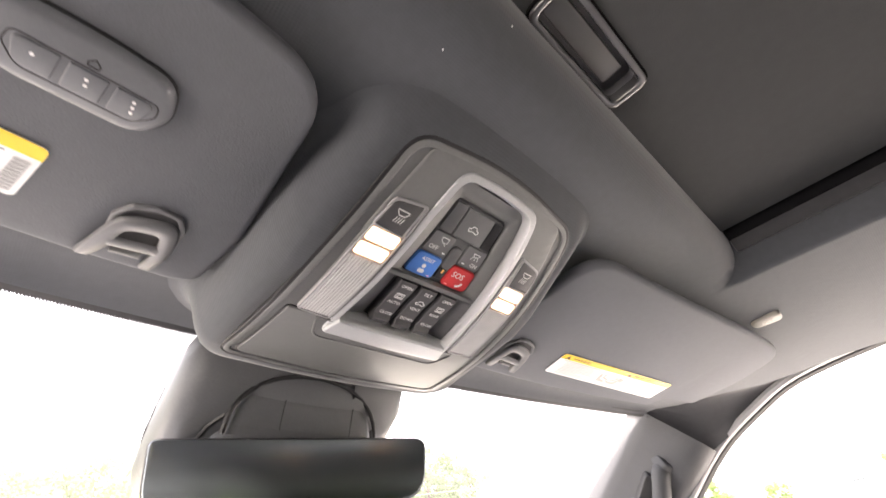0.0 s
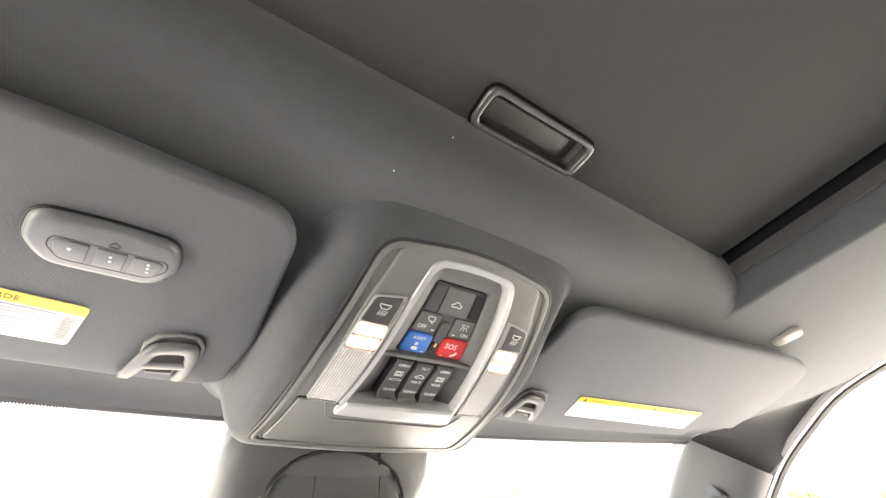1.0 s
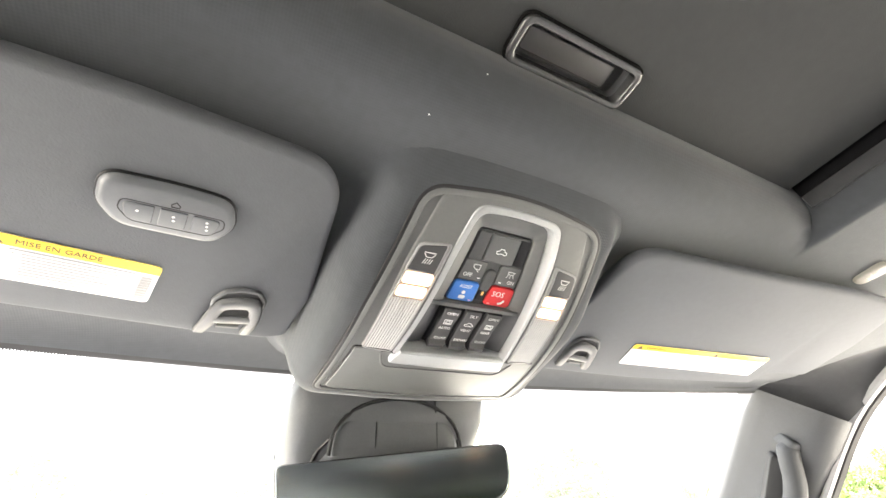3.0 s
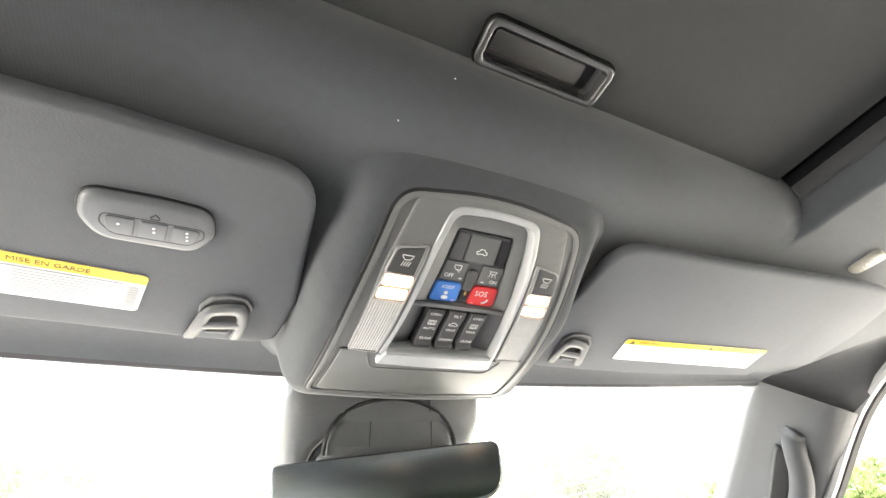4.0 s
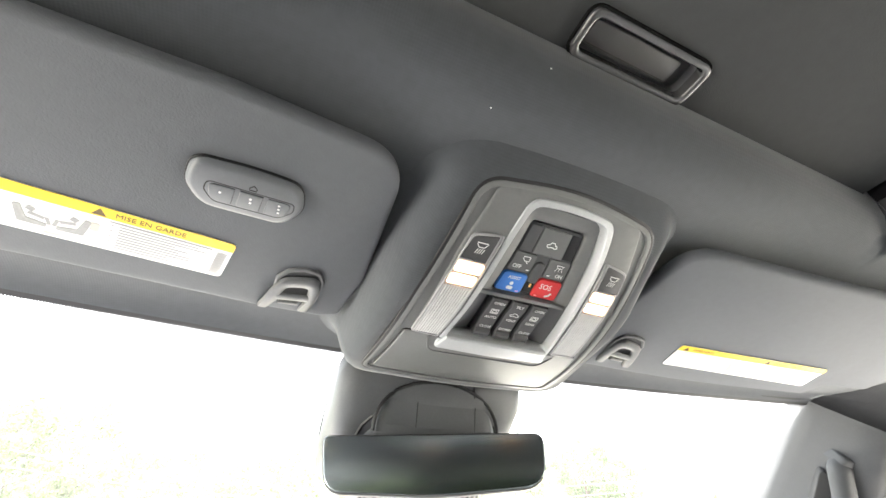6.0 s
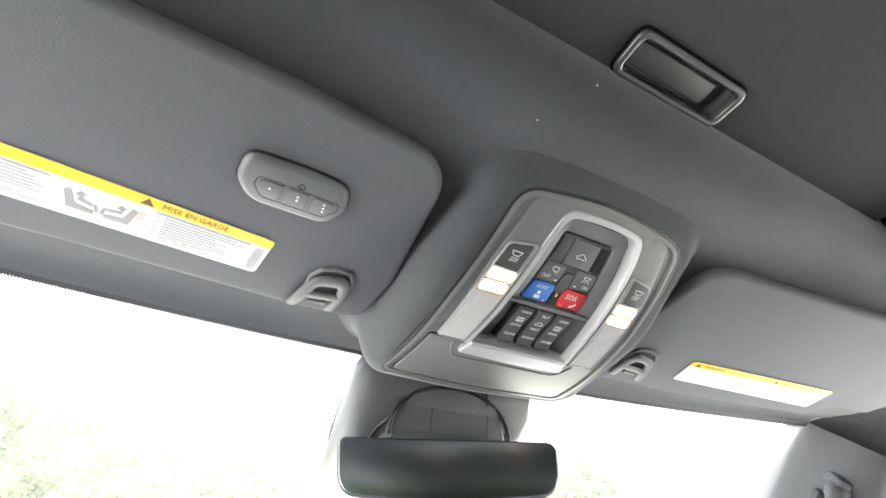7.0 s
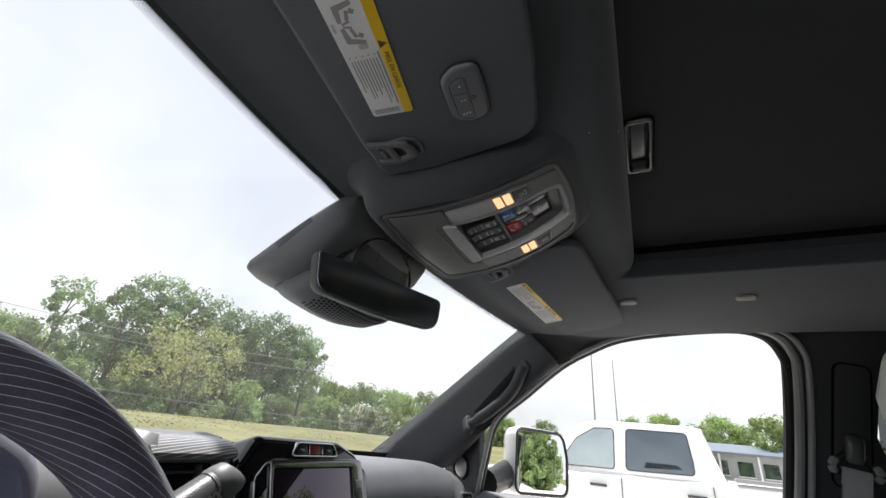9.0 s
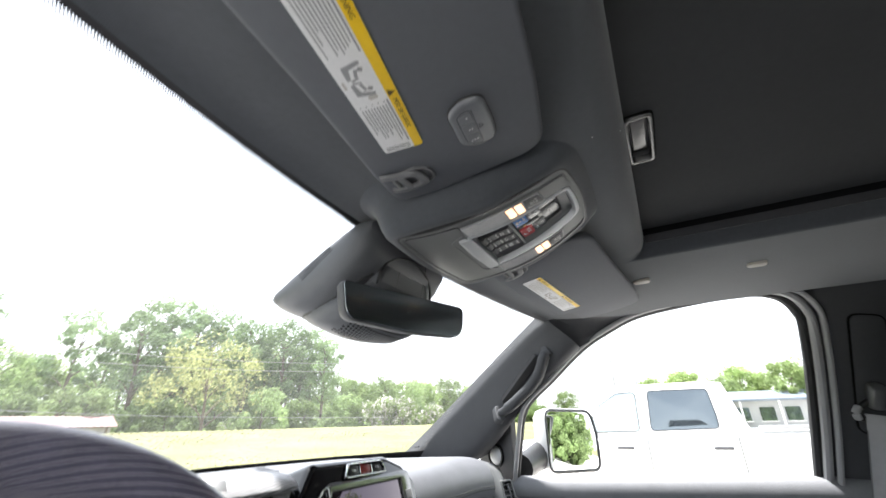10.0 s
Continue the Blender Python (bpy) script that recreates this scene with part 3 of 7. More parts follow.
sheet = [[screen_point(-0.645 + 1.29 * i / 24, j / 12) for i in range(25)] for j in range(13)]
part("glass", loft(sheet, closed=False), SCREEN_PANE, windscreen, "clear windscreen pane").visible_shadow = False
BAND = material("black ceramic border", (0.015, 0.015, 0.016), 0.5, 0, 0.1, 40)
part("dark_border", loft([[screen_point(-0.645 + 1.29 * i / 40, s) + Vector((0, 0, -0.0015)) for i in range(41)] for s in (-0.012, 0.010)], closed=False), BAND, windscreen)
part("lower_border", loft([[screen_point(-0.645 + 1.29 * i / 40, s) + Vector((0, 0, -0.0015)) for i in range(41)] for s in (0.932, 0.94, 0.97, 1.0)], closed=False), BAND, windscreen)
bm = bmesh.new()
for row in range(5):
    for i in range(560):
        xt = -0.642 + 1.284 * (i + 0.5 * (row % 2)) / 560
        p = screen_point(xt, 0.0106 + 0.0030 * row) + Vector((0, 0, -0.0018))
        r = 0.00112 - 0.00014 * row
        vs = [bm.verts.new(p + Vector((r * math.cos(a), r * 0.85 * math.sin(a), -r * 0.5 * math.sin(a)))) for a in (2 * math.pi * k / 6 for k in range(6))]
        bm.faces.new(vs)
tagged(part("border_dots", bm, BAND, windscreen, smooth=0), kind="stuff")
for dx, dz, w in ((0.0, 0.0, 0.0045), (0.011, 0.001, 0.006)):
    part("glass_mark", tube([(0.7115 + dx, 0.6520 - dx * 0.4, 1.4690 + dz), (0.7115 + dx + w * 0.5, 0.6510 - dx * 0.4, 1.4725 + dz), (0.7115 + dx + w, 0.6500 - dx * 0.4, 1.4690 + dz)], 0.0011, 6), BLACK, windscreen, "small dark mark on the glass")

# ---- sunroof shade with pull ----
shade = thing("sunroof_shade", "closed dark fabric sunroof shade with a black pull recess", "sunroof shade", Matrix.Translation((0, -0.139, 1.905)))
hx0, hx1, hy0, hy1 = -0.0575, 0.0578, -0.0308, 0.0052
gx = [-0.328, -0.2, hx0 + 0.005, hx1 - 0.005, 0.2, 0.328]
gy = [-0.95, -0.5, hy0 + 0.005, hy1 - 0.005, 0.016]
bm = bmesh.new()
gv = {(i, j): bm.verts.new((x, y, 0.003 * math.cos(x * 4) - 0.003)) for i, x in enumerate(gx) for j, y in enumerate(gy)}
for i in range(5):
    for j in range(4):
        if not (i == 2 and j == 2):
            bm.faces.new((gv[i, j], gv[i + 1, j], gv[i + 1, j + 1], gv[i, j + 1]))
res = bmesh.ops.extrude_face_region(bm, geom=bm.faces[:])["geom"]
bmesh.ops.translate(bm, vec=(0, 0, 0.006), verts=[g for g in res if isinstance(g, bmesh.types.BMVert)])
part("shade_panel", bm, SHADE_CLOTH, shade)
# Near-black for strips that paint the shade on the opening's side walls.
EDGE_SHADE = material("opening shade black", (0.008, 0.008, 0.009), 1.0, 0, 0.15, 40, spec=0.02)
PULL = material("satin black pull", (0.060, 0.060, 0.062), 0.24, 0.1, 0.05, 30, spec=0.9)
pull_out = rounded([(hx0, hy0), (hx1, hy0), (hx1, hy1), (hx0, hy1)], 0.010, 6)
pull_in = rounded([(hx0 + 0.0062, hy0 + 0.0055), (hx1 - 0.0062, hy0 + 0.0055), (hx1 - 0.0062, hy1 - 0.0055), (hx0 + 0.0062, hy1 - 0.0055)], 0.006, 6)
# Matt black ring paints the shadow line round the pull frame.
part("pull_gap", ring(inset(pull_out, -0.0014), inset(pull_out, 0.001), 0.004, -0.0032, 0.0003), MATT_BLACK, shade)
part("pull_frame", ring(pull_out, pull_in, 0.004, -0.0065, 0.0022), PULL, shade, "black plastic pull frame")
part("pull_recess", loft([[(*p, 0.001) for p in inset(pull_in, -0.001)], [(*p, 0.013) for p in pull_in]], False, True), DARK, shade)
part("pull_plate", slab(rounded([(hx0 + 0.011, hy0 + 0.009), (hx1 - 0.020, hy0 + 0.0085), (hx1 - 0.020, hy1 - 0.0085), (hx0 + 0.011, hy1 - 0.009)], 0.004), 0.012, 0.005, 0.0015), material("smooth pull plate", (0.050, 0.048, 0.046), 0.28, 0.0, 0.04, 30, spec=0.7), shade, "smooth dark plate inside the pull")
for s in (-1, 1):
    part("side_channel", box(0.035, 1.0, 0.01, (s * 0.336, -0.45, 0.022)), MATT_BLACK, shade, "black guide channel")
    part("edge_seal", box(0.004, 0.93, 0.057, (s * 0.3440, -0.462, 0.0190), 0.0015), EDGE_SHADE, shade, "black strip painted as shade along the roof opening")
    # Lip of ceiling cloth, its shade painted by the darker knit.
    part("opening_lip", box(0.006, 0.93, 0.018, (s * 0.3440, -0.462, -0.0185), 0.0025), SHADED_KNIT, shade, "cloth-covered lip of the roof opening")
# lint specks on the lining
SPECK = material("white lint", (0.8, 0.8, 0.8), 0.9)
for x, y in ((-0.103, -0.096), (-0.071, -0.1285)):
    bm = bmesh.new()
    bmesh.ops.create_icosphere(bm, subdivisions=1, radius=0.0006, matrix=Matrix.Translation((x, y, ceiling_z(x, y) - 0.0004)))
    tagged(part("lint_speck", bm, SPECK), "tiny white speck of lint on the headliner", "lint", "lint specks")

# ---- sun visors ----
VISOR = [(0.138, 0.090), (0.150, 0.148), (0.170, 0.151), (0.225, 0.141), (0.300, 0.122), (0.380, 0.102), (0.478, 0.081), (0.482, 0.060), (0.498, 0.053), (0.530, 0.030), (0.574, -0.058), (0.556, -0.085), (0.40, -0.084), (0.258, -0.068), (0.1405, -0.0465)]
VISOR_R = [0.02, 0.012, 0.01, 0.05, 0.05, 0.05, 0.006, 0.006, 0.01, 0.02, 0.026, 0.03, 0.1, 0.1, 0.042]

PASSENGER = [(0.138, 0.090), (0.150, 0.152), (0.170, 0.157), (0.239, 0.147), (0.300, 0.136), (0.380, 0.117), (0.481, 0.089), (0.485, 0.063), (0.500, 0.056), (0.546, 0.046), (0.543, -0.030), (0.520, -0.1035), (0.452, -0.098), (0.302, -0.073), (0.1405, -0.0505)]
PASSENGER_R = [0.02, 0.012, 0.01, 0.05, 0.05, 0.05, 0.006, 0.006, 0.008, 0.012, 0.06, 0.040, 0.1, 0.1, 0.042]


def visor(right):
    sx = 1 if right else -1
    who = "passenger" if right else "driver"
    ex = Vector((1, 0, -sx * 0.115)).normalized()
    ey = Vector((0, 1, -0.115))
    ey = (ey - ex * ey.dot(ex)).normalized()
    ez = ex.cross(ey)
    M = Matrix.Translation((sx * 0.2327, 0.0562, 1.8145)) @ Matrix((ex, ey, ez)).transposed().to_4x4()
    v = thing("sun_visor", f"folded charcoal {who} sun visor with warning sticker" + ("" if right else " and garage remote"), "sun visor", M, "sun visors")
    out = rounded([(sx * x - sx * 0.2327, y - 0.0562) for x, y in (PASSENGER if right else VISOR)], PASSENGER_R if right else VISOR_R, 9)
    part("visor_body", slab(out, 0.015, 0.0, 0.0055, True, 4, shape=lambda x, y: 0.0006 * (math.cos(7 * (x * sx - 0.1)) - 1)), VISOR_CLOTH, v)
    # sticker
    a = -sx * radians(10.8 if right else 14.5)
    T = Matrix.Translation((sx * 0.0133, 0.0138 if right else 0.0045, -0.0008)) @ Matrix.Rotation(a, 4, "Z")
    W, H = 0.208, 0.042
    x0 = 0.0 if right else -W
    st = part("warning_sticker", slab(rounded(rect(W, H, x0 + W / 2, H / 2), 0.004, 4), 0.0, -0.0005), PAPER, v, "white and yellow airbag warning sticker", matrix=T)
    yb = rounded([(x0, 0.0), (x0 + W, 0.0), (x0 + W, 0.0095), (x0, 0.0095)], [0.004, 0.004, 0, 0], 4)
    part("yellow_band", slab(yb, -0.0004, -0.0008), YELLOW, st, "yellow band", matrix=T)
    up = pose(0, 0, 0, 180)
    half = x0 + W / 2
    for k, (word, tx) in enumerate((("WARNING", x0 + 0.018), ("MISE EN GARDE", half + 0.028))):
        lettering("print", word, 0.0060, T @ Matrix.Translation((tx, 0.0050, -0.0009)) @ up, BROWN_INK, st, "LEFT")
        tri = bmesh.new()
        tri.faces.new([tri.verts.new((tx - 0.0085 + dx, 0.0050 + dy, -0.0009)) for dx, dy in ((-0.0042, 0.0034), (0.0042, 0.0034), (0, -0.0036))])
        part("warning_triangle", tri, BROWN_INK, st, matrix=T, smooth=0)
    rng = random.Random(5)
    bars = []
    for c0, c1 in ((x0 + 0.008, half - 0.030), (half + 0.026, x0 + W - 0.014)):
        bars.append(((c0 + c1) / 2, 0.0118, (c1 - c0), 0.0016, -0.00075))
        for k in range(9):
            y = 0.0150 + 0.0028 * k
            w = (c1 - c0 - 0.006) * rng.uniform(0.55, 1.0)
            bars.append((c0 + 0.006 + w / 2, y, w, 0.0011, -0.00075))
            if k % 2 == 0:
                bars.append((c0 + 0.002, y, 0.0016, 0.0012, -0.00075))
    # Passenger print is set pale, as if washed out by bright light.
    pale = GREY_INK if not right else PALE_INK
    for b in bars:
        part("print_line", strip_bm([b]), pale, st, matrix=T, smooth=0)
    bars = [(x0 + W - 0.0065, 0.0130 + 0.00095 * k, 0.007, 0.0006 if k % 3 else 0.0003, -0.00076) for k in range(27)]
    tagged(part("bar_code", strip_bm(bars), pale, st, matrix=T, smooth=0), kind="stuff")
    # pictograms: two seats side by side, a rounded cushion beside them and a word bar
    for cx, lean, kx in ((half - 0.012, 0.30, 1.0), (half + 0.006, -0.25, -1.0)):
        seat_l = rounded([(cx + kx * x, 0.0300 + y) for x, y in ((-0.0080, 0.0035), (-0.0110, -0.0120), (-0.0075, -0.0130), (-0.0040, -0.0015), (0.0065, 0.0005), (0.0065, 0.0040))], 0.0012, 3)
        part("pictogram_seat", slab(seat_l, -0.0005, -0.00077), pale, st, matrix=T, smooth=0)
        part("pictogram_bar", strip_bm([(cx + kx * 0.0010, 0.0245, 0.0085, 0.0030, -0.00077, lean), (cx - kx * 0.0020, 0.0195, 0.0042, 0.0042, -0.00077, 0.5), (cx + kx * 0.0070, 0.0275, 0.0022, 0.0070, -0.00077, -lean)]), pale, st, matrix=T, smooth=0)
    part("pictogram_cushion", slab(rounded(rect(0.0050, 0.0085, half + 0.0190, 0.0215), 0.0022, 4), -0.0005, -0.00077), PALE_INK, st, matrix=T, smooth=0)
    part("pictogram_bar", strip_bm([(half - 0.002, 0.0385, 0.0085, 0.0024, -0.00077)]), PALE_INK, st, matrix=T, smooth=0)
    if not right:
        # garage remote set into the visor
        R = Matrix.Translation((-0.2405 + 0.2327, 0.0070 - 0.0562, -0.0005)) @ Matrix.Rotation(radians(9), 4, "Z") @ Matrix.Diagonal((0.97, 0.94, 1, 1))
        o = rounded([(-0.0405, -0.0215), (0.0, -0.0245), (0.0315, -0.0225), (0.0378, 0.0010), (0.0278, 0.0200), (-0.0295, 0.0195), (-0.0415, 0.0020)], [0.016, 0.5, 0.016, 0.02, 0.02, 0.02, 0.02], 7)
        rm = part("garage_remote", slab(o, 0.002, -0.0058, 0.0052), REMOTE_GREY, v, "grey three-button garage remote", matrix=R)
        part("remote_rim", ring(inset(o, -0.0008), inset(o, 0.0012), 0.001, -0.0018, 0.0006), BLACK, rm, matrix=R)
        well = rounded([(-0.028, -0.006), (0.029, -0.006), (0.030, 0.002), (0.022, 0.011), (-0.022, 0.011), (-0.029, 0.002)], [0.004, 0.004, 0.006, 0.008, 0.008, 0.006], 5)
        part("button_well", ring(inset(well, -0.0008), inset(well, 0.0002), -0.0050, -0.0059, 0.0003), BLACK, rm, matrix=R)
        for k, (a0, a1) in enumerate(((-0.0275, -0.0105), (-0.0075, 0.0080), (0.0110, 0.0280))):
            b = rounded([(a0, -0.0052), (a1, -0.0052), (a1 - (0.003 if k == 2 else 0), 0.0098), (a0 + (0.003 if k == 0 else 0), 0.0098)], [0.004 if k == 0 else 0.001, 0.004 if k == 2 else 0.001, 0.006 if k == 2 else 0.001, 0.006 if k == 0 else 0.001], 4)
            bt = part("button", slab(b, -0.005, -0.0066, 0.0008), REMOTE_GREY, rm, matrix=R)
            for d in range(k + 1):
                dot = [(0.0009 * math.cos(t), 0.0009 * math.sin(t)) for t in (2 * math.pi * s / 8 for s in range(8))]
                dx, dy = ((0, 0), (0, 0.0034), (0.0016, 0.0068))[d] if k == 2 else (0, 0.0034 * d)
                part("dot", slab([((a0 + a1) / 2 + x + (0.0005 * d), y + 0.0008 + dy - 0.0012 * k) for x, y in dot], -0.0066, -0.0069), WHITE_INK, bt, matrix=R)
        house = [(-0.0028, -0.0100), (0.0, -0.0130), (0.0028, -0.0100), (0.0024, -0.0078), (-0.0024, -0.0078)]
        part("house_mark", ring(house, inset(house, 0.0006), -0.0056, -0.0062, 0.0001, 1), BLACK_INK, rm, matrix=R, smooth=0)
    return v


def visor_clip(right):
    """Hooked retaining clip: an arch on two legs with a cross bar over the visor's rod, on a sunk base."""
    sx = 1 if right else -1
    ex = Vector((1, 0, -sx * 0.115)).normalized()
    ey = Vector((0, 1, -0.115))
    ey = (ey - ex * ey.dot(ex)).normalized()
    x0, y0 = sx * (0.193 if right else 0.200), 0.108
    c = thing("visor_clip", "grey plastic arched clip holding the sun visor rod", "visor clip", Matrix.Translation((x0, y0, 1.8135 - 0.115 * (abs(x0) - 0.2327) - 0.115 * (y0 - 0.0562))) @ Matrix((ex, ey, ex.cross(ey))).transposed().to_4x4(), "visor clips")
    outer = [(-0.0250, 0.0245), (-0.0185, 0.0060), (-0.0130, -0.0080), (-0.0065, -0.0165), (0.0060, -0.0195), (0.0185, -0.0190), (0.0245, -0.0100), (0.0240, 0.0110), (0.0190, 0.0315)]
    inner = [(-0.0165, 0.0265), (-0.0090, 0.0110), (-0.0060, -0.0010), (-0.0020, -0.0070), (0.0060, -0.0082), (0.0124, -0.0074), (0.0150, -0.0030), (0.0145, 0.0120), (0.0105, 0.0300)]
    m = Matrix.Diagonal((-sx, 1, 1, 1))
    o, n = spline([(x, y, 0) for x, y in outer], 4), spline([(x, y, 0) for x, y in inner], 4)

    def lift(y):
        return -0.0052 + 0.0030 * max(0.0, (y - 0.004) / 0.026) ** 2
    loops = []
    for a, b in zip(o, n):
        d = b - a
        loops.append([(a.x, a.y, lift(a.y) + 0.0036), (a.x, a.y, lift(a.y) + 0.0009), (a.x + d.x * 0.12, a.y + d.y * 0.12, lift(a.y) - 0.0006), (a.x + d.x * 0.5, a.y + d.y * 0.5, lift(a.y + d.y * 0.5) - 0.0009), (b.x - d.x * 0.12, b.y - d.y * 0.12, lift(b.y) - 0.0006), (b.x, b.y, lift(b.y) + 0.0009), (b.x, b.y, lift(b.y) + 0.0036)])
    part("clip_arch", loft(loops), CLIP_GREY, c, smooth=50, matrix=m)
    part("cross_bar", tube([(-0.0105, 0.0060, -0.0046), (0.0170, 0.0072, -0.0046)], 0.0046, 10, 0.35), CLIP_GREY, c, matrix=m)
    base = rounded([(-0.0150, 0.010), (-0.0135, -0.016), (-0.0050, -0.0270), (0.008, -0.0300), (0.0220, -0.0265), (0.0275, -0.0140), (0.0235, 0.014)], 0.007, 5)
    part("clip_base", ring(base, inset(base, 0.0035), 0.004, -0.0022, 0.0012), CLIP_GREY, c, matrix=m)
    part("base_well", slab(inset(base, 0.003), 0.004, -0.0008), SWITCH, c, matrix=m)
    part("visor_rod", tube([(-0.0080, 0.0160, -0.0012), (0.0090, 0.0180, -0.0012)], 0.0032, 10), GREY, c, matrix=m)
    return c


for flag in (False, True):
    visor(flag)
    visor_clip(flag)

# ---- overhead console ----
CON = Matrix(((1, 0, 0, 0), (0, 0.9428, 0.3334, 0.0475), (0, -0.3334, 0.9428, 1.8047), (0, 0, 0, 1)))
console = thing("overhead_console", "grey overhead console with lit map lamps, silver frame and switches", "overhead console", CON)
BEZ = rounded([(-0.089, -0.1075), (0.0, -0.1200), (0.089, -0.1075), (0.1045, 0.0), (0.1165, 0.136), (0.0, 0.149), (-0.1165, 0.136), (-0.1045, 0.0)], [0.026, 0.5, 0.026, 0.5, 0.016, 0.5, 0.016, 0.5], 7)


def barrel(y):
    """The console's face is bowed from front to back: lowest at its middle."""
    return -0.011 + 1.4 * (y + 0.02) ** 2


def around(out, n=160, c=(0.0, -0.01)):
    """An outline read again at n even bearings about a point inside it."""
    pts = [(p[0] - c[0], p[1] - c[1]) for p in out]
    res = []
    for k in range(n):
        a = 2 * math.pi * (k + 0.5) / n
        ca, sa = math.cos(a), math.sin(a)
        best = 0.0
        for p, q in zip(pts, pts[1:] + pts[:1]):
            ex, ey = q[0] - p[0], q[1] - p[1]
            den = ca * ey - sa * ex
            if abs(den) < 1e-12:
                continue
            r, t = (p[0] * ey - p[1] * ex) / den, (p[0] * sa - p[1] * ca) / den
            if -1e-6 <= t <= 1 + 1e-6:
                best = max(best, r)
        res.append(Vector((c[0] + best * ca, c[1] + best * sa)))
    return res


def bow(top):
    """Cuts the console's flat parts across and bends them all to the barrel."""
    for ob in top.children_recursive:
        bm = bmesh.new()
        bm.from_mesh(ob.data)
        ys = [v.co.y for v in bm.verts]
        if max(ys) - min(ys) > 0.012 and len(bm.faces) < 2500:
            k = math.ceil(min(ys) / 0.009)
            while k * 0.009 < max(ys):
                bmesh.ops.bisect_plane(bm, geom=bm.verts[:] + bm.edges[:] + bm.faces[:], dist=1e-6, plane_co=(0, k * 0.009, 0), plane_no=(0, 1, 0))
                k += 1
        for v in bm.verts:
            v.co.z += barrel(v.co.y)
        bm.to_mesh(ob.data)
        bm.free()


def console_cover():
    loops = []
    for off, f in ((-0.002, 0.0), (0.0015, -0.02), (0.006, -0.03), (0.011, 0.01), (0.017, 0.09), (0.023, 0.26), (0.028, 0.48), (0.033, 0.68), (0.039, 0.82), (0.046, 0.905), (0.054, 0.955), (0.064, 0.985), (0.076, 1.0), (0.086, 1.02)):
        lp = []
        for near_, far_ in zip(inset(BEZ, -0.8 * off), inset(BEZ, -off)):
            k = max(0.0, min(1.0, (near_[1] + 0.115) / 0.075))
            u, v = Vector(near_).lerp(Vector(far_), k * k * (3 - 2 * k))
            w = CON @ Vector((u, v, barrel(v) - 0.001))
            top = ceiling_z(w.x, min(w.y, 0.24)) + 0.003
            lp.append((w.x, w.y, w.z + (top - w.z) * f if f > 0 else w.z + 0.1 * f * (top - w.z)))
        loops.append(lp)
    return loft(loops, False, False)


cover = part("ceiling_bulge", console_cover(), CLOTH, smooth=70)
tagged(cover, "rounded cloth-covered housing round the overhead console", "ceiling trim", kind="structure")
part("outer_groove", ring(inset(BEZ, -0.0012), inset(BEZ, 0.0025), 0.006, -0.0012, 0.0008), BLACK, console)
part("outer_rim", ring(inset(BEZ, 0.0014), inset(BEZ, 0.0070), 0.004, -0.0015, 0.0013), GREY, console, "grey outer rim")
fo = rounded([(-0.0425, -0.1040), (0.0, -0.1075), (0.0425, -0.1040), (0.0500, -0.070), (0.0565, 0.012), (0.0630, 0.0655), (0.0, 0.0680), (-0.0630, 0.0655), (-0.0565, 0.012), (-0.0500, -0.070)], [0.016, 0.5, 0.016, 0.3, 0.3, 0.005, 0.5, 0.005, 0.3, 0.3], 6)
fi = rounded([(-0.0358, -0.0960), (0.0, -0.0990), (0.0358, -0.0960), (0.0432, -0.062), (0.0495, 0.004), (0.0545, 0.0465), (0.0, 0.0480), (-0.0545, 0.0465), (-0.0495, 0.004), (-0.0432, -0.062)], [0.012, 0.5, 0.012, 0.3, 0.3, 0.003, 0.5, 0.003, 0.3, 0.3], 6)
fo, fi = around(fo, 200), around(fi, 200)
rim_in, hole = around(inset(BEZ, 0.0066)), around(inset(fo, 0.0015))
part("face_plate", loft([[(*p, 0.010) for p in rim_in], [(*p, 0.0004) for p in rim_in]] + [[(*a.lerp(b, f), 0.0004) for a, b in zip(rim_in, hole)] for f in (0.33, 0.66, 1.0)] + [[(*p, 0.016) for p in hole]], False, False), GREY, console, "grey moulded face plate")
mid = rounded([(-0.0715, -0.1060), (0.0, -0.1125), (0.0715, -0.1060), (0.0845, -0.050), (0.0915, 0.0500), (-0.0915, 0.0500), (-0.0845, -0.050)], [0.010, 0.5, 0.010, 0.2, 0.002, 0.002, 0.2], 6)
plate = around(mid)
part("centre_plate", loft([[(*p, 0.001) for p in plate], [(*p, -0.0003) for p in plate], [(*p, -0.0012) for p in inset(plate, 0.0009)]] + [[(*a.lerp(b, f), -0.0014) for a, b in zip(plate, hole)] for f in (0.06, 0.5, 1.0)] + [[(*p, 0.003) for p in hole]], False, False), GREY, console, "raised centre of the face plate")
# tray door at the front, with a scoop for the thumb
fd = rounded([(-0.0965, 0.0515), (-0.066, 0.0515), (0.066, 0.0515), (0.0965, 0.0515), (0.1045, 0.128), (0.0, 0.1375), (-0.1045, 0.128)], [0.003, 0.01, 0.01, 0.003, 0.008, 0.5, 0.008], 6)
part("tray_gap", ring(inset(fd, -0.0011), inset(fd, 0.0008), 0.002, -0.0008, 0.0002), BLACK, console)
part("tray_door", slab(fd, 0.004, -0.0016, 0.0014), GREY, console, "grey tray door")
scoop = rounded([(-0.074, 0.0530), (0.074, 0.0530), (0.064, 0.0790), (-0.064, 0.0790)], [0.004, 0.004, 0.014, 0.014], 6)
part("tray_lip", ring(scoop, inset(scoop, 0.0022), -0.001, -0.0026, 0.0007), GREY, console, "raised edge of the thumb scoop")
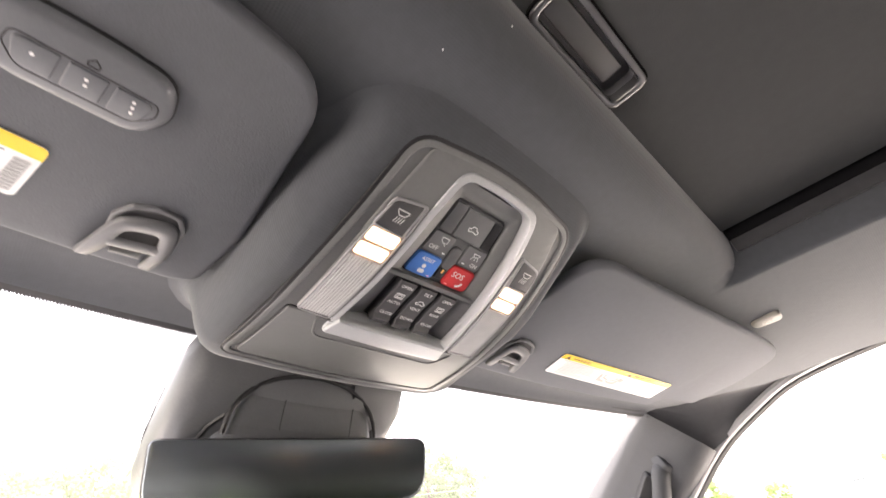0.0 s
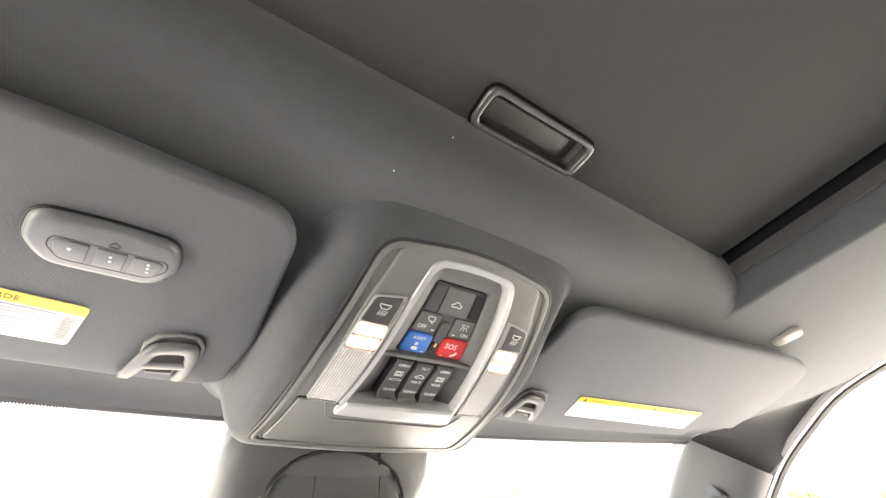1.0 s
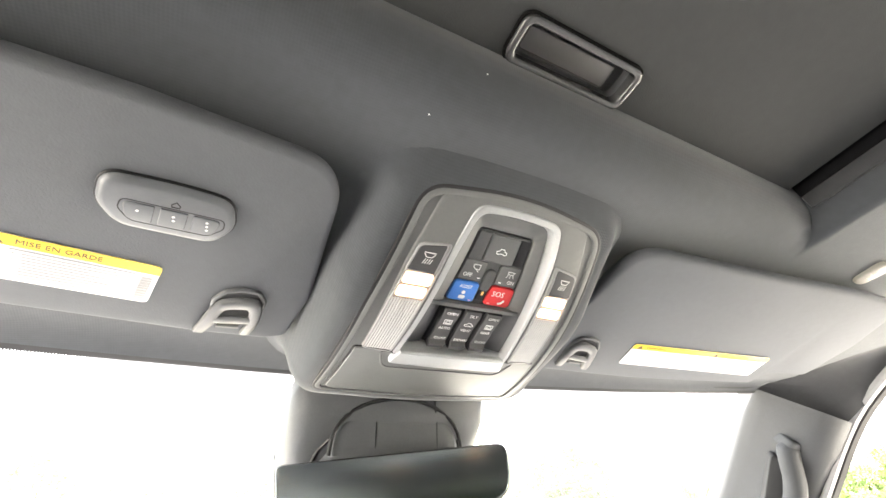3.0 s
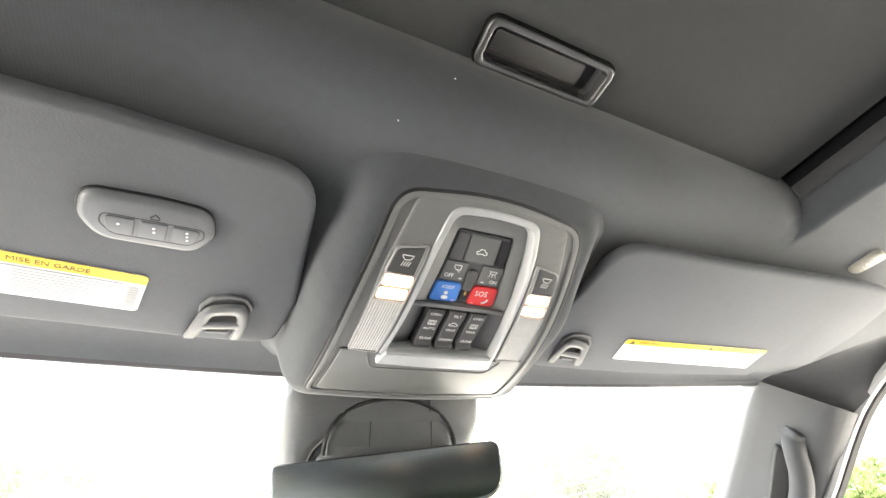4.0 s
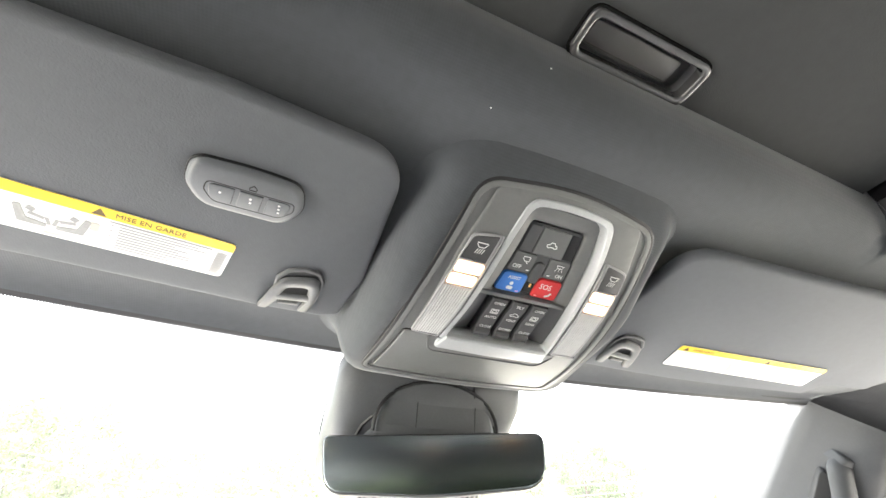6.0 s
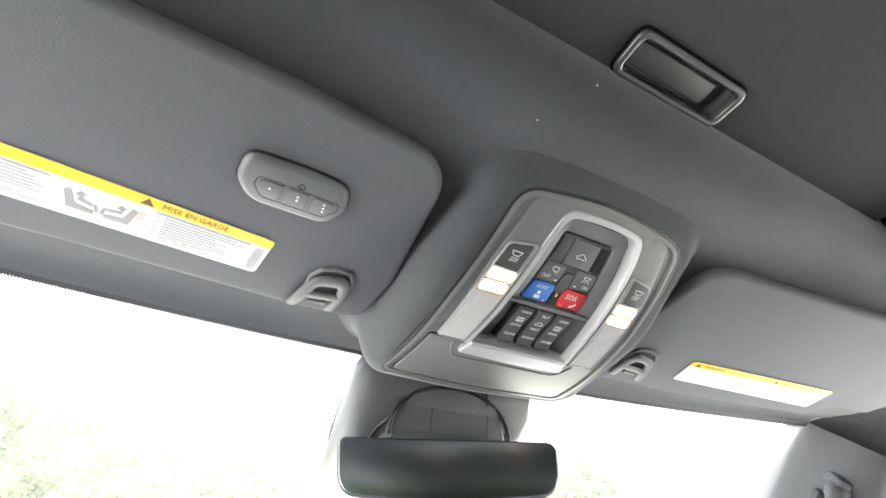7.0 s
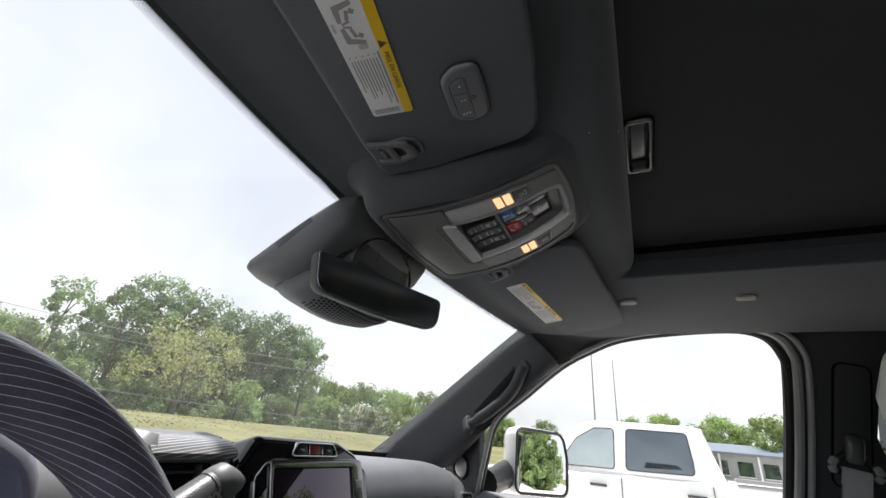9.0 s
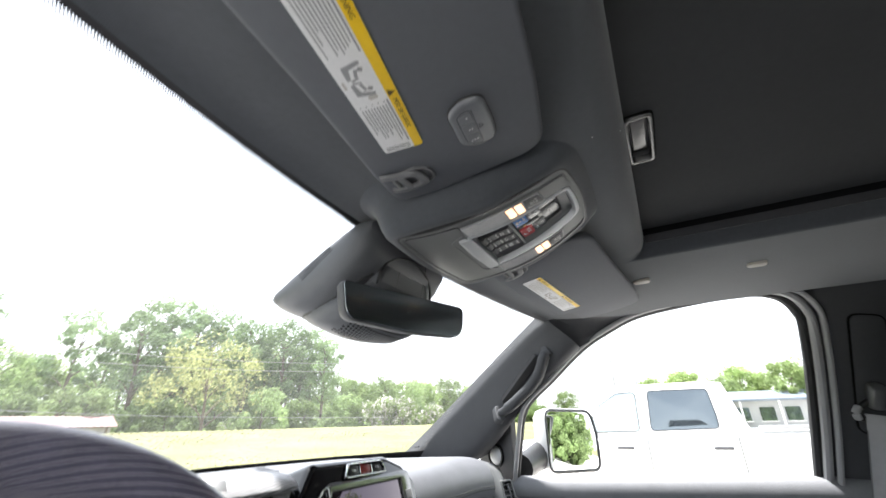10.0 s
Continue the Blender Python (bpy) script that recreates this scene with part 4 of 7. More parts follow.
# silver frame: a narrow flat top, then a funnel down to the switches
loops = [[(*p, 0.002) for p in fo]]
for k in range(4):
    a = math.pi / 2 * k / 3
    loops.append([(*p, -0.0026 + 0.0018 * (1 - math.sin(a))) for p in inset(fo, 0.0018 * (1 - math.cos(a)))])
loops += [[(*a.lerp(b, f), z) for a, b in zip([Vector(q) for q in fo], [Vector(q) for q in fi])] for f, z in ((0.68, -0.0026), (0.78, -0.0014), (0.88, 0.0025), (1.0, 0.0070))]
loops.append([(*p, 0.0150) for p in fi])
part("silver_frame", loft(loops, False, False), SILVER, console, "satin silver frame", smooth=50)
part("frame_bar", slab(rounded([(-0.0625, 0.0672), (-0.0560, 0.0478), (0.0560, 0.0478), (0.0625, 0.0672), (0.0, 0.0695)], [0.004, 0.002, 0.002, 0.004, 0.5], 5), 0.001, -0.0056, 0.0026), SILVER, console, "thick silver lower bar of the frame")
part("switch_panel", slab(inset(fi, -0.0015), 0.024, 0.0150), DARK, console, "dark grey switch panel")
so_ = rounded([(-0.0362, -0.0968), (0.0362, -0.0968), (0.0492, -0.0045), (-0.0492, -0.0045)], [0.012, 0.012, 0.002, 0.002], 6)
si_ = rounded([(-0.0272, -0.0825), (0.0292, -0.0825), (0.0345, -0.0090), (-0.0340, -0.0090)], [0.006, 0.006, 0.003, 0.003], 6)
part("panel_slope", loft([[(*p, 0.0150) for p in so_], [(*p, 0.0066) for p in so_], [(*p, 0.0068) for p in inset(so_, 0.001)], [(*p, 0.0100) for p in inset(si_, -0.0012)], [(*p, 0.0118) for p in si_], [(*p, 0.0150) for p in si_]], False, False), GREY, console, smooth=60)
DOWN = pose(0, 0, 0, 180)


KEY_Z = 0.0165
BLOCK = Matrix.Translation((0.0005, -0.0036, KEY_Z)) @ Matrix.Diagonal((0.84, 0.895, 1, 1))


def key(name, pts, z, mat, r=0.0015, round_by=0.0025, label=""):
    pts = [tuple((BLOCK @ Vector((*p, 0)))[:2]) for p in pts]
    return part(name, slab(rounded(pts, round_by, 4), 0.0150, z + KEY_Z, r), mat, console, label)


key("button_plate", [(-0.0330, -0.0860), (0.0330, -0.0860), (0.0405, -0.0060), (-0.0405, -0.0060)], -0.0042, KEY_DARK, 0.0012, 0.004)
roof_key = key("roof_button", [(-0.0165, -0.0845), (0.0185, -0.0845), (0.0195, -0.0555), (-0.0170, -0.0555)], -0.0062, KEY_GREY, 0.001, 0.001)
key("blank_key", [(-0.0310, -0.0845), (-0.0175, -0.0845), (-0.0180, -0.0555), (-0.0340, -0.0555)], -0.0055, KEY_DARK, 0.001)
key("key_gap", [(0.0205, -0.0835), (0.0315, -0.0835), (0.0345, -0.0560), (0.0215, -0.0560)], -0.0046, BLACK, 0.0002, 0.001)
off_key = key("lamp_off_button", [(-0.0345, -0.0545), (-0.0080, -0.0545), (-0.0085, -0.0330), (-0.0365, -0.0330)], -0.0058, KEY_GREY, 0.001)
on_key = key("lamp_on_button", [(0.0080, -0.0545), (0.0350, -0.0545), (0.0370, -0.0330), (0.0085, -0.0330)], -0.0058, KEY_GREY, 0.001)
key("centre_nub", [(-0.0062, -0.0480), (0.0062, -0.0480), (0.0062, -0.0230), (-0.0062, -0.0230)], -0.0068, KEY_DARK, 0.0014, 0.005)
key("microphone_slot", [(-0.0048, -0.0222), (0.0048, -0.0222), (0.0048, -0.0110), (-0.0048, -0.0110)], -0.0060, BLACK, 0.001, 0.001)
part("amber_light", box(0.002, 0.004, 0.001, (0.0, -0.0205, -0.0063)), material("amber light", (0.9, 0.5, 0.15), 0.4), console, matrix=BLOCK)
assist = key("assist_button", [(-0.0370, -0.0310), (-0.0075, -0.0310), (-0.0065, -0.0075), (-0.0395, -0.0075)], -0.0068, BLUE, 0.0014, 0.004, "blue assistance button")
sos = key("sos_button", [(0.0075, -0.0310), (0.0375, -0.0310), (0.0400, -0.0075), (0.0065, -0.0075)], -0.0068, RED, 0.0014, 0.004, "red emergency button")
lettering("print", "SOS", 0.0090, BLOCK @ Matrix.Translation((0.0190, -0.0225, -0.0070)) @ DOWN, WHITE_INK, sos)
lettering("print", "ASSIST", 0.0052, BLOCK @ Matrix.Translation((-0.0225, -0.0255, -0.0070)) @ DOWN, WHITE_INK, assist)
lettering("print", "OFF", 0.0062, BLOCK @ Matrix.Translation((-0.0265, -0.0385, -0.0060)) @ DOWN, WHITE_INK, off_key)
lettering("print", "ON", 0.0058, BLOCK @ Matrix.Translation((0.0275, -0.0375, -0.0060)) @ DOWN, WHITE_INK, on_key)


def line_icon(name, segs, w, z, parent, mat=WHITE_INK, m=None):
    quads = []
    for x0, y0, x1, y1 in segs:
        quads.append(((x0 + x1) / 2, (y0 + y1) / 2, math.hypot(x1 - x0, y1 - y0) + w * 0.6, w, z, math.atan2(y1 - y0, x1 - x0)))
    return part(name, strip_bm(quads), mat, parent, smooth=0, matrix=m)


def chain(pts, cx, cy, s):
    return [(cx + a[0] * s, cy + a[1] * s, cx + b[0] * s, cy + b[1] * s) for a, b in zip(pts, pts[1:])]


CAR = [(-5, 1.6), (-5.6, -0.4), (-3, -1.0), (-1.8, -3), (2.0, -3), (3.4, -1.0), (5.4, -0.6), (5.6, 1.4), (3.4, 2.2), (1.6, 1.4), (-1.6, 1.4), (-3.4, 2.2), (-5, 1.6)]
line_icon("vehicle_mark", chain(CAR, 0.001, -0.068, 0.0011), 0.0008, -0.0064, roof_key, m=BLOCK)
line_icon("door_lamp_mark", chain([(-3, -2.4), (3, -2.4), (3, 1.4), (-1, 1.4), (-3, -0.4), (-3, -2.4)], -0.0195, -0.0475, 0.0013) + chain([(0, 1.4), (2.6, 3.4)], -0.0195, -0.0475, 0.0013), 0.0007, -0.0060, off_key, m=BLOCK)
line_icon("dome_lamp_mark", chain([(-3.4, -1.6), (3.4, -1.6), (2, 0.6), (-2, 0.6), (-3.4, -1.6)], 0.0235, -0.0475, 0.0013) + [(0.0235 + dx, -0.0460, 0.0235 + dx * 1.5, -0.0430) for dx in (-0.003, 0, 0.003)], 0.0007, -0.0060, on_key, m=BLOCK)
part("indicator", strip_bm([(-0.0125, -0.0365, 0.0035, 0.0012, -0.00605)]), WHITE_INK, off_key, smooth=0, matrix=BLOCK)
part("indicator", strip_bm([(0.0145, -0.0360, 0.0035, 0.0012, -0.00605)]), WHITE_INK, on_key, smooth=0, matrix=BLOCK)
part("indicator", strip_bm([(-0.0120, -0.0105, 0.0035, 0.0012, -0.0070)]), material("pink light", (0.9, 0.5, 0.7), 0.5), assist, smooth=0, matrix=BLOCK)
part("indicator", strip_bm([(0.0120, -0.0105, 0.0035, 0.0012, -0.0070)]), material("rose light", (0.95, 0.35, 0.35), 0.5), sos, smooth=0, matrix=BLOCK)


def disc(r, cx, cy, n=12):
    return [(cx + r * math.cos(2 * math.pi * k / n), cy + r * math.sin(2 * math.pi * k / n)) for k in range(n)]


part("caller_mark", slab(disc(0.0022, -0.0225, -0.0185), -0.0066, -0.0070), WHITE_INK, assist, smooth=0, matrix=BLOCK)
part("caller_mark", slab(rounded(rect(0.0075, 0.0042, -0.0225, -0.0130), 0.002), -0.0066, -0.0070), WHITE_INK, assist, smooth=0, matrix=BLOCK)
part("handset_mark", tube(spline([(0.0235, -0.0115, -0.0070), (0.0275, -0.0130, -0.0070), (0.0300, -0.0165, -0.0070)], 4), 0.0013, 6, 0.2), WHITE_INK, sos, matrix=BLOCK)
# three rocker switches in their wells
part("switch_well", slab(rounded([(-0.0485, -0.0050), (0.0485, -0.0050), (0.0535, 0.0465), (-0.0535, 0.0465)], 0.002, 4), 0.0155, 0.0130, 0.0004), BLACK, console)
WELL = Matrix.Translation((0, -0.0030, 0.0125))
for s in (-1, 1):
    part("well_side", loft([[(s * xo, y, 0.0140), (s * xo, y, 0.0064), (s * 0.0340, y, 0.0112), (s * 0.0340, y, 0.0140)] for y, xo in ((-0.0042, 0.0485), (0.0462, 0.0538))]), DARK, console)
for k, (cx, words) in enumerate(((-0.0218, ("OPEN", "AUTO", "CLOSE")), (0.0, ("TILT", "VENT", "DOWN")), (0.0218, ("OPEN", "REAR", "CLOSE")))):
    prof = [(-0.001, 0.001), (-0.0005, -0.0078), (0.006, -0.0088), (0.020, -0.0072), (0.034, -0.0088), (0.0385, -0.0082), (0.0420, -0.0115), (0.0465, -0.0112), (0.0475, 0.001)]
    loops = [[(cx + dx, y, z + (0.001 if abs(dx) > 0.0080 else 0)) for y, z in prof] for dx in (-0.0084, -0.0076, 0.0076, 0.0084)]
    sw = part("rocker_switch", loft(loops), SWITCH, console, smooth=30, matrix=WELL)
    lettering("print", words[0], 0.0043, WELL @ Matrix.Translation((cx, 0.0040, -0.0091)) @ DOWN @ pose(0, 0, 0, 4), SWITCH_INK, sw)
    lettering("print", words[1], 0.0043, WELL @ Matrix.Translation((cx, 0.0225, -0.0081)) @ DOWN, SWITCH_INK, sw)
    lettering("print", words[2], 0.0041, WELL @ Matrix.Translation((cx, 0.0345, -0.0094)) @ DOWN, SWITCH_INK, sw)
    if k == 1:
        line_icon("vehicle_mark", chain(CAR, cx, 0.0150, 0.0008), 0.0008, -0.0084, sw, SWITCH_INK, WELL)
    else:
        line_icon("window_mark", chain([(-4, -2.8), (4, -2.8), (4, 2.8), (-4, 2.8), (-4, -2.8)], cx, 0.0145, 0.0009) + chain([(-2.4, 1.6), (2.4, 1.6), (1.6, -1.6), (-1.6, -1.6), (-2.4, 1.6)], cx, 0.0145, 0.0009), 0.0008, -0.0084, sw, SWITCH_INK, WELL)
    if k:
        part("switch_divider", box(0.0010, 0.049, 0.004, (cx - 0.0109, 0.0235, -0.0050), 0.0003), BLACK, console, matrix=WELL)
part("well_bar", box(0.092, 0.004, 0.004, (0, -0.0040, -0.0045), 0.001), GREY, console, matrix=WELL)
# map lamps either side: a dark push switch, two lit windows and a ribbed lens
def lamp_x(y, inner):
    return lerp_table(y, (-0.067, -0.038, -0.013, 0.050), (0.0528, 0.0555, 0.0578, 0.0640) if inner else (0.0795, 0.0830, 0.0855, 0.0905))


def lamp_cell(s, y0, y1, a=0.0, b=1.0):
    """Four corners of a stretch of the lamp, a and b across it."""
    return [(s * (lamp_x(y, True) + (lamp_x(y, False) - lamp_x(y, True)) * f), y) for y, f in ((y0, a), (y0, b), (y1, b), (y1, a))]


for s in (-1, 1):
    lo = rounded([(s * 0.0525, -0.0672), (s * 0.0785, -0.0630), (s * 0.0855, -0.0130), (s * 0.0905, 0.0490), (s * 0.0640, 0.0515), (s * 0.0578, -0.0130)], [0.002, 0.006, 0.2, 0.002, 0.002, 0.2], 5)
    lamp = part("map_lamp", slab(lo, 0.002, -0.0020, 0.0004), LENS_BACK, console, "clear ribbed map lamp")
    sw_o = rounded([(s * 0.0540, -0.0675), (s * 0.0788, -0.0632), (s * 0.0835, -0.0395), (s * 0.0572, -0.0385)], [0.003, 0.007, 0.002, 0.002], 4)
    part("lamp_switch", slab(inset(sw_o, 0.0014), -0.001, -0.0036, 0.0008), SWITCH, lamp, "dark lamp push switch")
    part("switch_rim", ring(sw_o, inset(sw_o, 0.0014), -0.001, -0.0034, 0.0005), GREY_LIGHT, lamp)
    part("lamp_mark", strip_bm([(s * 0.0680, -0.0575, 0.0100, 0.0008, -0.0038)] + [(s * 0.0680 + dx, -0.0500, 0.0006, 0.0048, -0.0038, 0.35) for dx in (-0.0032, -0.0012, 0.0008, 0.0028)] + [(s * 0.0680 - 0.0036, -0.0552, 0.0037, 0.0007, -0.0038, 0.9), (s * 0.0680 + 0.0036, -0.0552, 0.0037, 0.0007, -0.0038, -0.9), (s * 0.0680, -0.0536, 0.0048, 0.0007, -0.0038)]), WHITE_INK, lamp, smooth=0)
    for y0, y1 in ((-0.0378, -0.0274), (-0.0248, -0.0146)):
        part("lit_bulb", slab(rounded(lamp_cell(s, y0, y1, 0.06, 0.94), 0.0022, 4), -0.0014, -0.0030, 0.0006), BULB, lamp, "lit warm white bulb window")
    for k in range(11):
        f0 = (k + 0.5) / 11
        rib = []
        for q in (0, 0.5, 1.0):
            y = -0.0125 + 0.0610 * q
            xa, xb = lamp_x(y, True), lamp_x(y, False) - 0.0006
            c, r = xa + (xb - xa) * f0, (xb - xa) / 11 * 0.46
            rib.append([(s * (c + r * math.cos(a)), y, -0.0018 - 1.2 * r * math.sin(a)) for a in (math.pi * j / 6 for j in range(7))])
        part("lens_rib", loft(rib), LENS, lamp)
    part("lamp_rim", ring(inset(lo, -0.0008), inset(lo, 0.0006), 0.0, -0.0032, 0.0005), GREY_LIGHT, lamp)
bow(console)

# ---- rear-view mirror and sensor cover ----
def pod_section(y, half, zb, zt, n=28, power=3.2):
    """Section across the car: flat against the glass above, rounded below."""
    out = []
    for k in range(n):
        a = 2 * math.pi * k / n
        c, s = math.cos(a), math.sin(a)
        x = half * math.copysign(abs(c) ** (2 / power), c)
        z = math.copysign(abs(s) ** (2 / power), s)
        zz = (zt + zb) / 2 + (zt - zb) / 2 * z
        x *= 1.0 - 0.10 * (1 - z) / 2
        out.append((x, y, zz))
    return out


COVER = material("charcoal cover plastic", (0.085, 0.088, 0.094), 0.42, 0, 0.08, 30, 0.15, 1600, 0.3)
pod = thing("sensor_cover", "dark grey sensor cover fixed behind the mirror on the windscreen", "sensor cover", Matrix.Translation((0, 0, 0)))
stations = [(0.226, 0.120, 1.772, 1.836), (0.245, 0.130, 1.748, 1.838), (0.275, 0.131, 1.722, 1.828), (0.31, 0.130, 1.705, 1.812), (0.35, 0.127, 1.696, 1.791), (0.39, 0.121, 1.700, 1.768), (0.42, 0.114, 1.712, 1.750), (0.436, 0.104, 1.724, 1.741)]
part("upper_cover", loft([pod_section(*s) for s in stations]), COVER, pod, smooth=60)
low = [(0.238, 0.070, 1.722, 1.76), (0.250, 0.092, 1.692, 1.75), (0.275, 0.100, 1.674, 1.745), (0.31, 0.102, 1.668, 1.74), (0.35, 0.098, 1.674, 1.735), (0.385, 0.085, 1.690, 1.73), (0.405, 0.060, 1.704, 1.725)]
lower = part("lower_cover", loft([pod_section(*s, power=2.6) for s in low]), COVER, pod, smooth=60)
def under_cover(x, y):
    half, zb, zt = (lerp_table(y, [s[0] for s in low], [s[k] for s in low]) for k in (1, 2, 3))
    f = min(1.0, abs(x) / (half * 0.9))
    return (zt + zb) / 2 - (zt - zb) / 2 * (1 - f ** 2.6) ** (1 / 2.6)


def over_cover(x, y):
    half, zb, zt = (lerp_table(y, [q[0] for q in stations], [q[k] for q in stations]) for k in (1, 2, 3))
    return (zt + zb) / 2 - (zt - zb) / 2 * (1 - min(1.0, abs(x) / (half * 0.92)) ** 3.2) ** (1 / 3.2)


for s in (-1, 1):
    rim_run = []
    for y in np.linspace(0.246, 0.402, 14):
        x = 0.93 * lerp_table(y, [q[0] for q in low], [q[1] for q in low])
        rim_run.append((s * x, float(y), over_cover(x, y) + 0.0008))
    part("cover_groove", tube(rim_run, 0.0022, 8), BLACK, pod, "dark gap between the upper and lower cover")
gr = bmesh.new()
for i in range(24):
    for j in range(11):
        x, y = -0.080 + 0.0068 * i + 0.0034 * (j % 2), 0.262 + 0.0068 * j
        if abs(x) > 0.074 - 0.25 * max(0, y - 0.31):
            continue
        vs = [gr.verts.new((x + dx, y + dy, under_cover(x + dx, y + dy) - 0.0004)) for dx, dy in ((0.0024 * math.cos(a), 0.0024 * math.sin(a)) for a in (math.pi / 3 * k for k in range(6)))]
        gr.faces.new(vs)
tagged(part("grille", gr, MESH, lower, smooth=0), kind="stuff")


cover_skin = BVHTree.FromBMesh(loft([pod_section(*q) for q in stations]))


def cover_x(y, z):
    """How far the upper cover's flank reaches from the middle."""
    hit = cover_skin.ray_cast(Vector((0.3, y, z)), Vector((-1, 0, 0)))[0]
    return hit.x if hit else 0.1


for s in (-1, 1):
    for k in range(4):
        pts = [(y, 1.787 + 0.0046 * k - 0.615 * (y - 0.286)) for y in np.linspace(0.291 + 0.003 * k, 0.350 + 0.003 * k, 6)]
        part("vent_slot", tube([(s * (cover_x(y, z) - 0.0008), y, z) for y, z in pts], 0.0012, 6), MATT_BLACK, pod)
mir_c = Vector((-0.0125, 0.2225, 1.703))
nrm = Vector((-0.31, -0.945, 0.02)).normalized()
rt = Vector((0.950, -0.31, 0.0)).normalized()
rt = (rt - nrm * rt.dot(nrm)).normalized()
upv = nrm.cross(rt)
MIR = Matrix.Translation(mir_c) @ Matrix((rt, upv, nrm)).transposed().to_4x4()
mirror = thing("rear_view_mirror", "wide frameless dark rear-view mirror on a grey stalk", "rear-view mirror", MIR)
mo = rounded([(-0.124, 0.0275), (-0.116, -0.0280), (0.0, -0.0345), (0.119, -0.0275), (0.125, 0.0275)], [0.008, 0.024, 0.5, 0.030, 0.012], 8)
shell = []
for d, z in ((0.014, -0.030), (0.008, -0.027), (0.003, -0.020), (0.0, -0.010), (0.0, 0.0005), (0.0008, 0.0015), (0.0018, 0.0018)):
    shell.append([(*p, z) for p in inset(mo, d)])
part("mirror_shell", loft(shell), SWITCH, mirror)
part("mirror_glass", slab(inset(mo, 0.0016), 0.0012, 0.0032, 0.0008), MIRROR, mirror, "dark reflective glass", smooth=30)
UNDO = MIR.inverted()


def arch(half, high, y, cx, n=20, z0=1.733):
    out = []
    for k in range(n + 1):
        up = high * math.sin(math.pi * k / n) ** 0.8
        out.append((cx + half * math.cos(math.pi * k / n), y - 0.26 * up, z0 + up))
    return out


part("mirror_stalk", loft([arch(0.045, 0.030, 0.2400, -0.004), arch(0.062, 0.044, 0.2400, -0.004), arch(0.072, 0.052, 0.2405, -0.003), arch(0.0765, 0.0555, 0.2440, -0.002), arch(0.0765, 0.0565, 0.31, 0.0)]), COVER, mirror, "rounded grey mirror mount", matrix=UNDO, smooth=60)
part("stalk_ring", tube(arch(0.0790, 0.0575, 0.2385, -0.002), 0.0023, 8), BLACK, mirror, "black gap round the mount", matrix=UNDO)
for sx_ in (0.046, -0.030):
    part("stalk_seam", tube([(sx_, 0.2395, 1.737), (sx_, 0.2330, 1.760), (sx_, 0.2285, 1.777)], 0.0007, 6), BLACK, mirror, matrix=UNDO)
part("stalk_neck", tube([(-0.016, 0.258, 1.738), (-0.015, 0.248, 1.722), (-0.014, 0.240, 1.708)], [0.014, 0.016, 0.016], 16), DARK, mirror, matrix=UNDO)
part("cover_seam", tube([(0.043, 0.2252, 1.776), (0.044, 0.2252, 1.800), (0.045, 0.2256, 1.826)], 0.0008, 6), BLACK, pod)

# ---- roof clips above the passenger door ----
for x, y in ((0.459, -0.112), (0.468, -0.335)):
    zc = ceiling_z(x, y)
    c = thing("roof_button", "oval beige plastic lining button with ribs", "lining button", Matrix.Translation((x, y, zc)) @ Matrix.Rotation(radians(10), 4, "Y"), "lining buttons")
    BEIGE = material("beige plastic", (0.30, 0.28, 0.25), 0.5, 0, 0.06, 40)
    o = rounded(rect(0.019, 0.036), 0.0090, 6)
    part("button_body", slab(o, 0.003, -0.005, 0.003), BEIGE, c)
    for k in range(4):
        part("rib", box(0.008, 0.0012, 0.001, (0, -0.006 + 0.004 * k, -0.0053), 0.0003), BEIGE, c)
    # dent in front of it
    if y > -0.2:
        part("coat_hook_recess", slab(rounded(rect(0.010, 0.022, -0.012, 0.030), 0.004), 0.002, -0.0008, 0.0004), DARK, c)

# ---- pillar grab handle, tweeter ----
grab = thing("grab_handle", "grey leather-wrapped grab handle on the windscreen pillar", "grab handle", Matrix.Translation((0.69, 0.27, 1.63)))
GI = Matrix.Translation((-0.69, -0.27, -1.63))
bar = spline([(0.694, 0.174, 1.737), (0.689, 0.190, 1.716), (0.697, 0.212, 1.673), (0.702, 0.241, 1.638), (0.704, 0.273, 1.612), (0.706, 0.313, 1.583), (0.716, 0.352, 1.562)], 5)
part("bar", tube(bar, [0.012] * 4 + [0.0165] * (len(bar) - 8) + [0.013] * 4, 12), TRIM, grab, matrix=GI)
part("foot", slab(rounded(rect(0.052, 0.028), 0.012), -0.014, 0.006, 0.004), TRIM, grab, matrix=GI @ Matrix.Translation((0.714, 0.354, 1.562)) @ pose(0, 0, 0, 20, -55, 30))
part("foot", slab(rounded(rect(0.044, 0.024), 0.011), -0.012, 0.008, 0.005), TRIM, grab, matrix=GI @ Matrix.Translation((0.692, 0.180, 1.736)) @ pose(0, 0, 0, 25, -55, 50))
wrap = spline([(0.702, 0.241, 1.638), (0.704, 0.273, 1.612), (0.706, 0.313, 1.583)], 6)
part("stitch_seam", tube([p + Vector((0.004, -0.013, -0.004)) for p in wrap], 0.0016, 6), THREAD, grab, matrix=GI)
ax_ = Vector((0.19, 0.715, -0.672)).normalized()
nz_ = Vector((-0.78, -0.47, -0.41)).normalized()
nz_ = (nz_ - ax_ * nz_.dot(ax_)).normalized()
ay_ = nz_.cross(ax_)
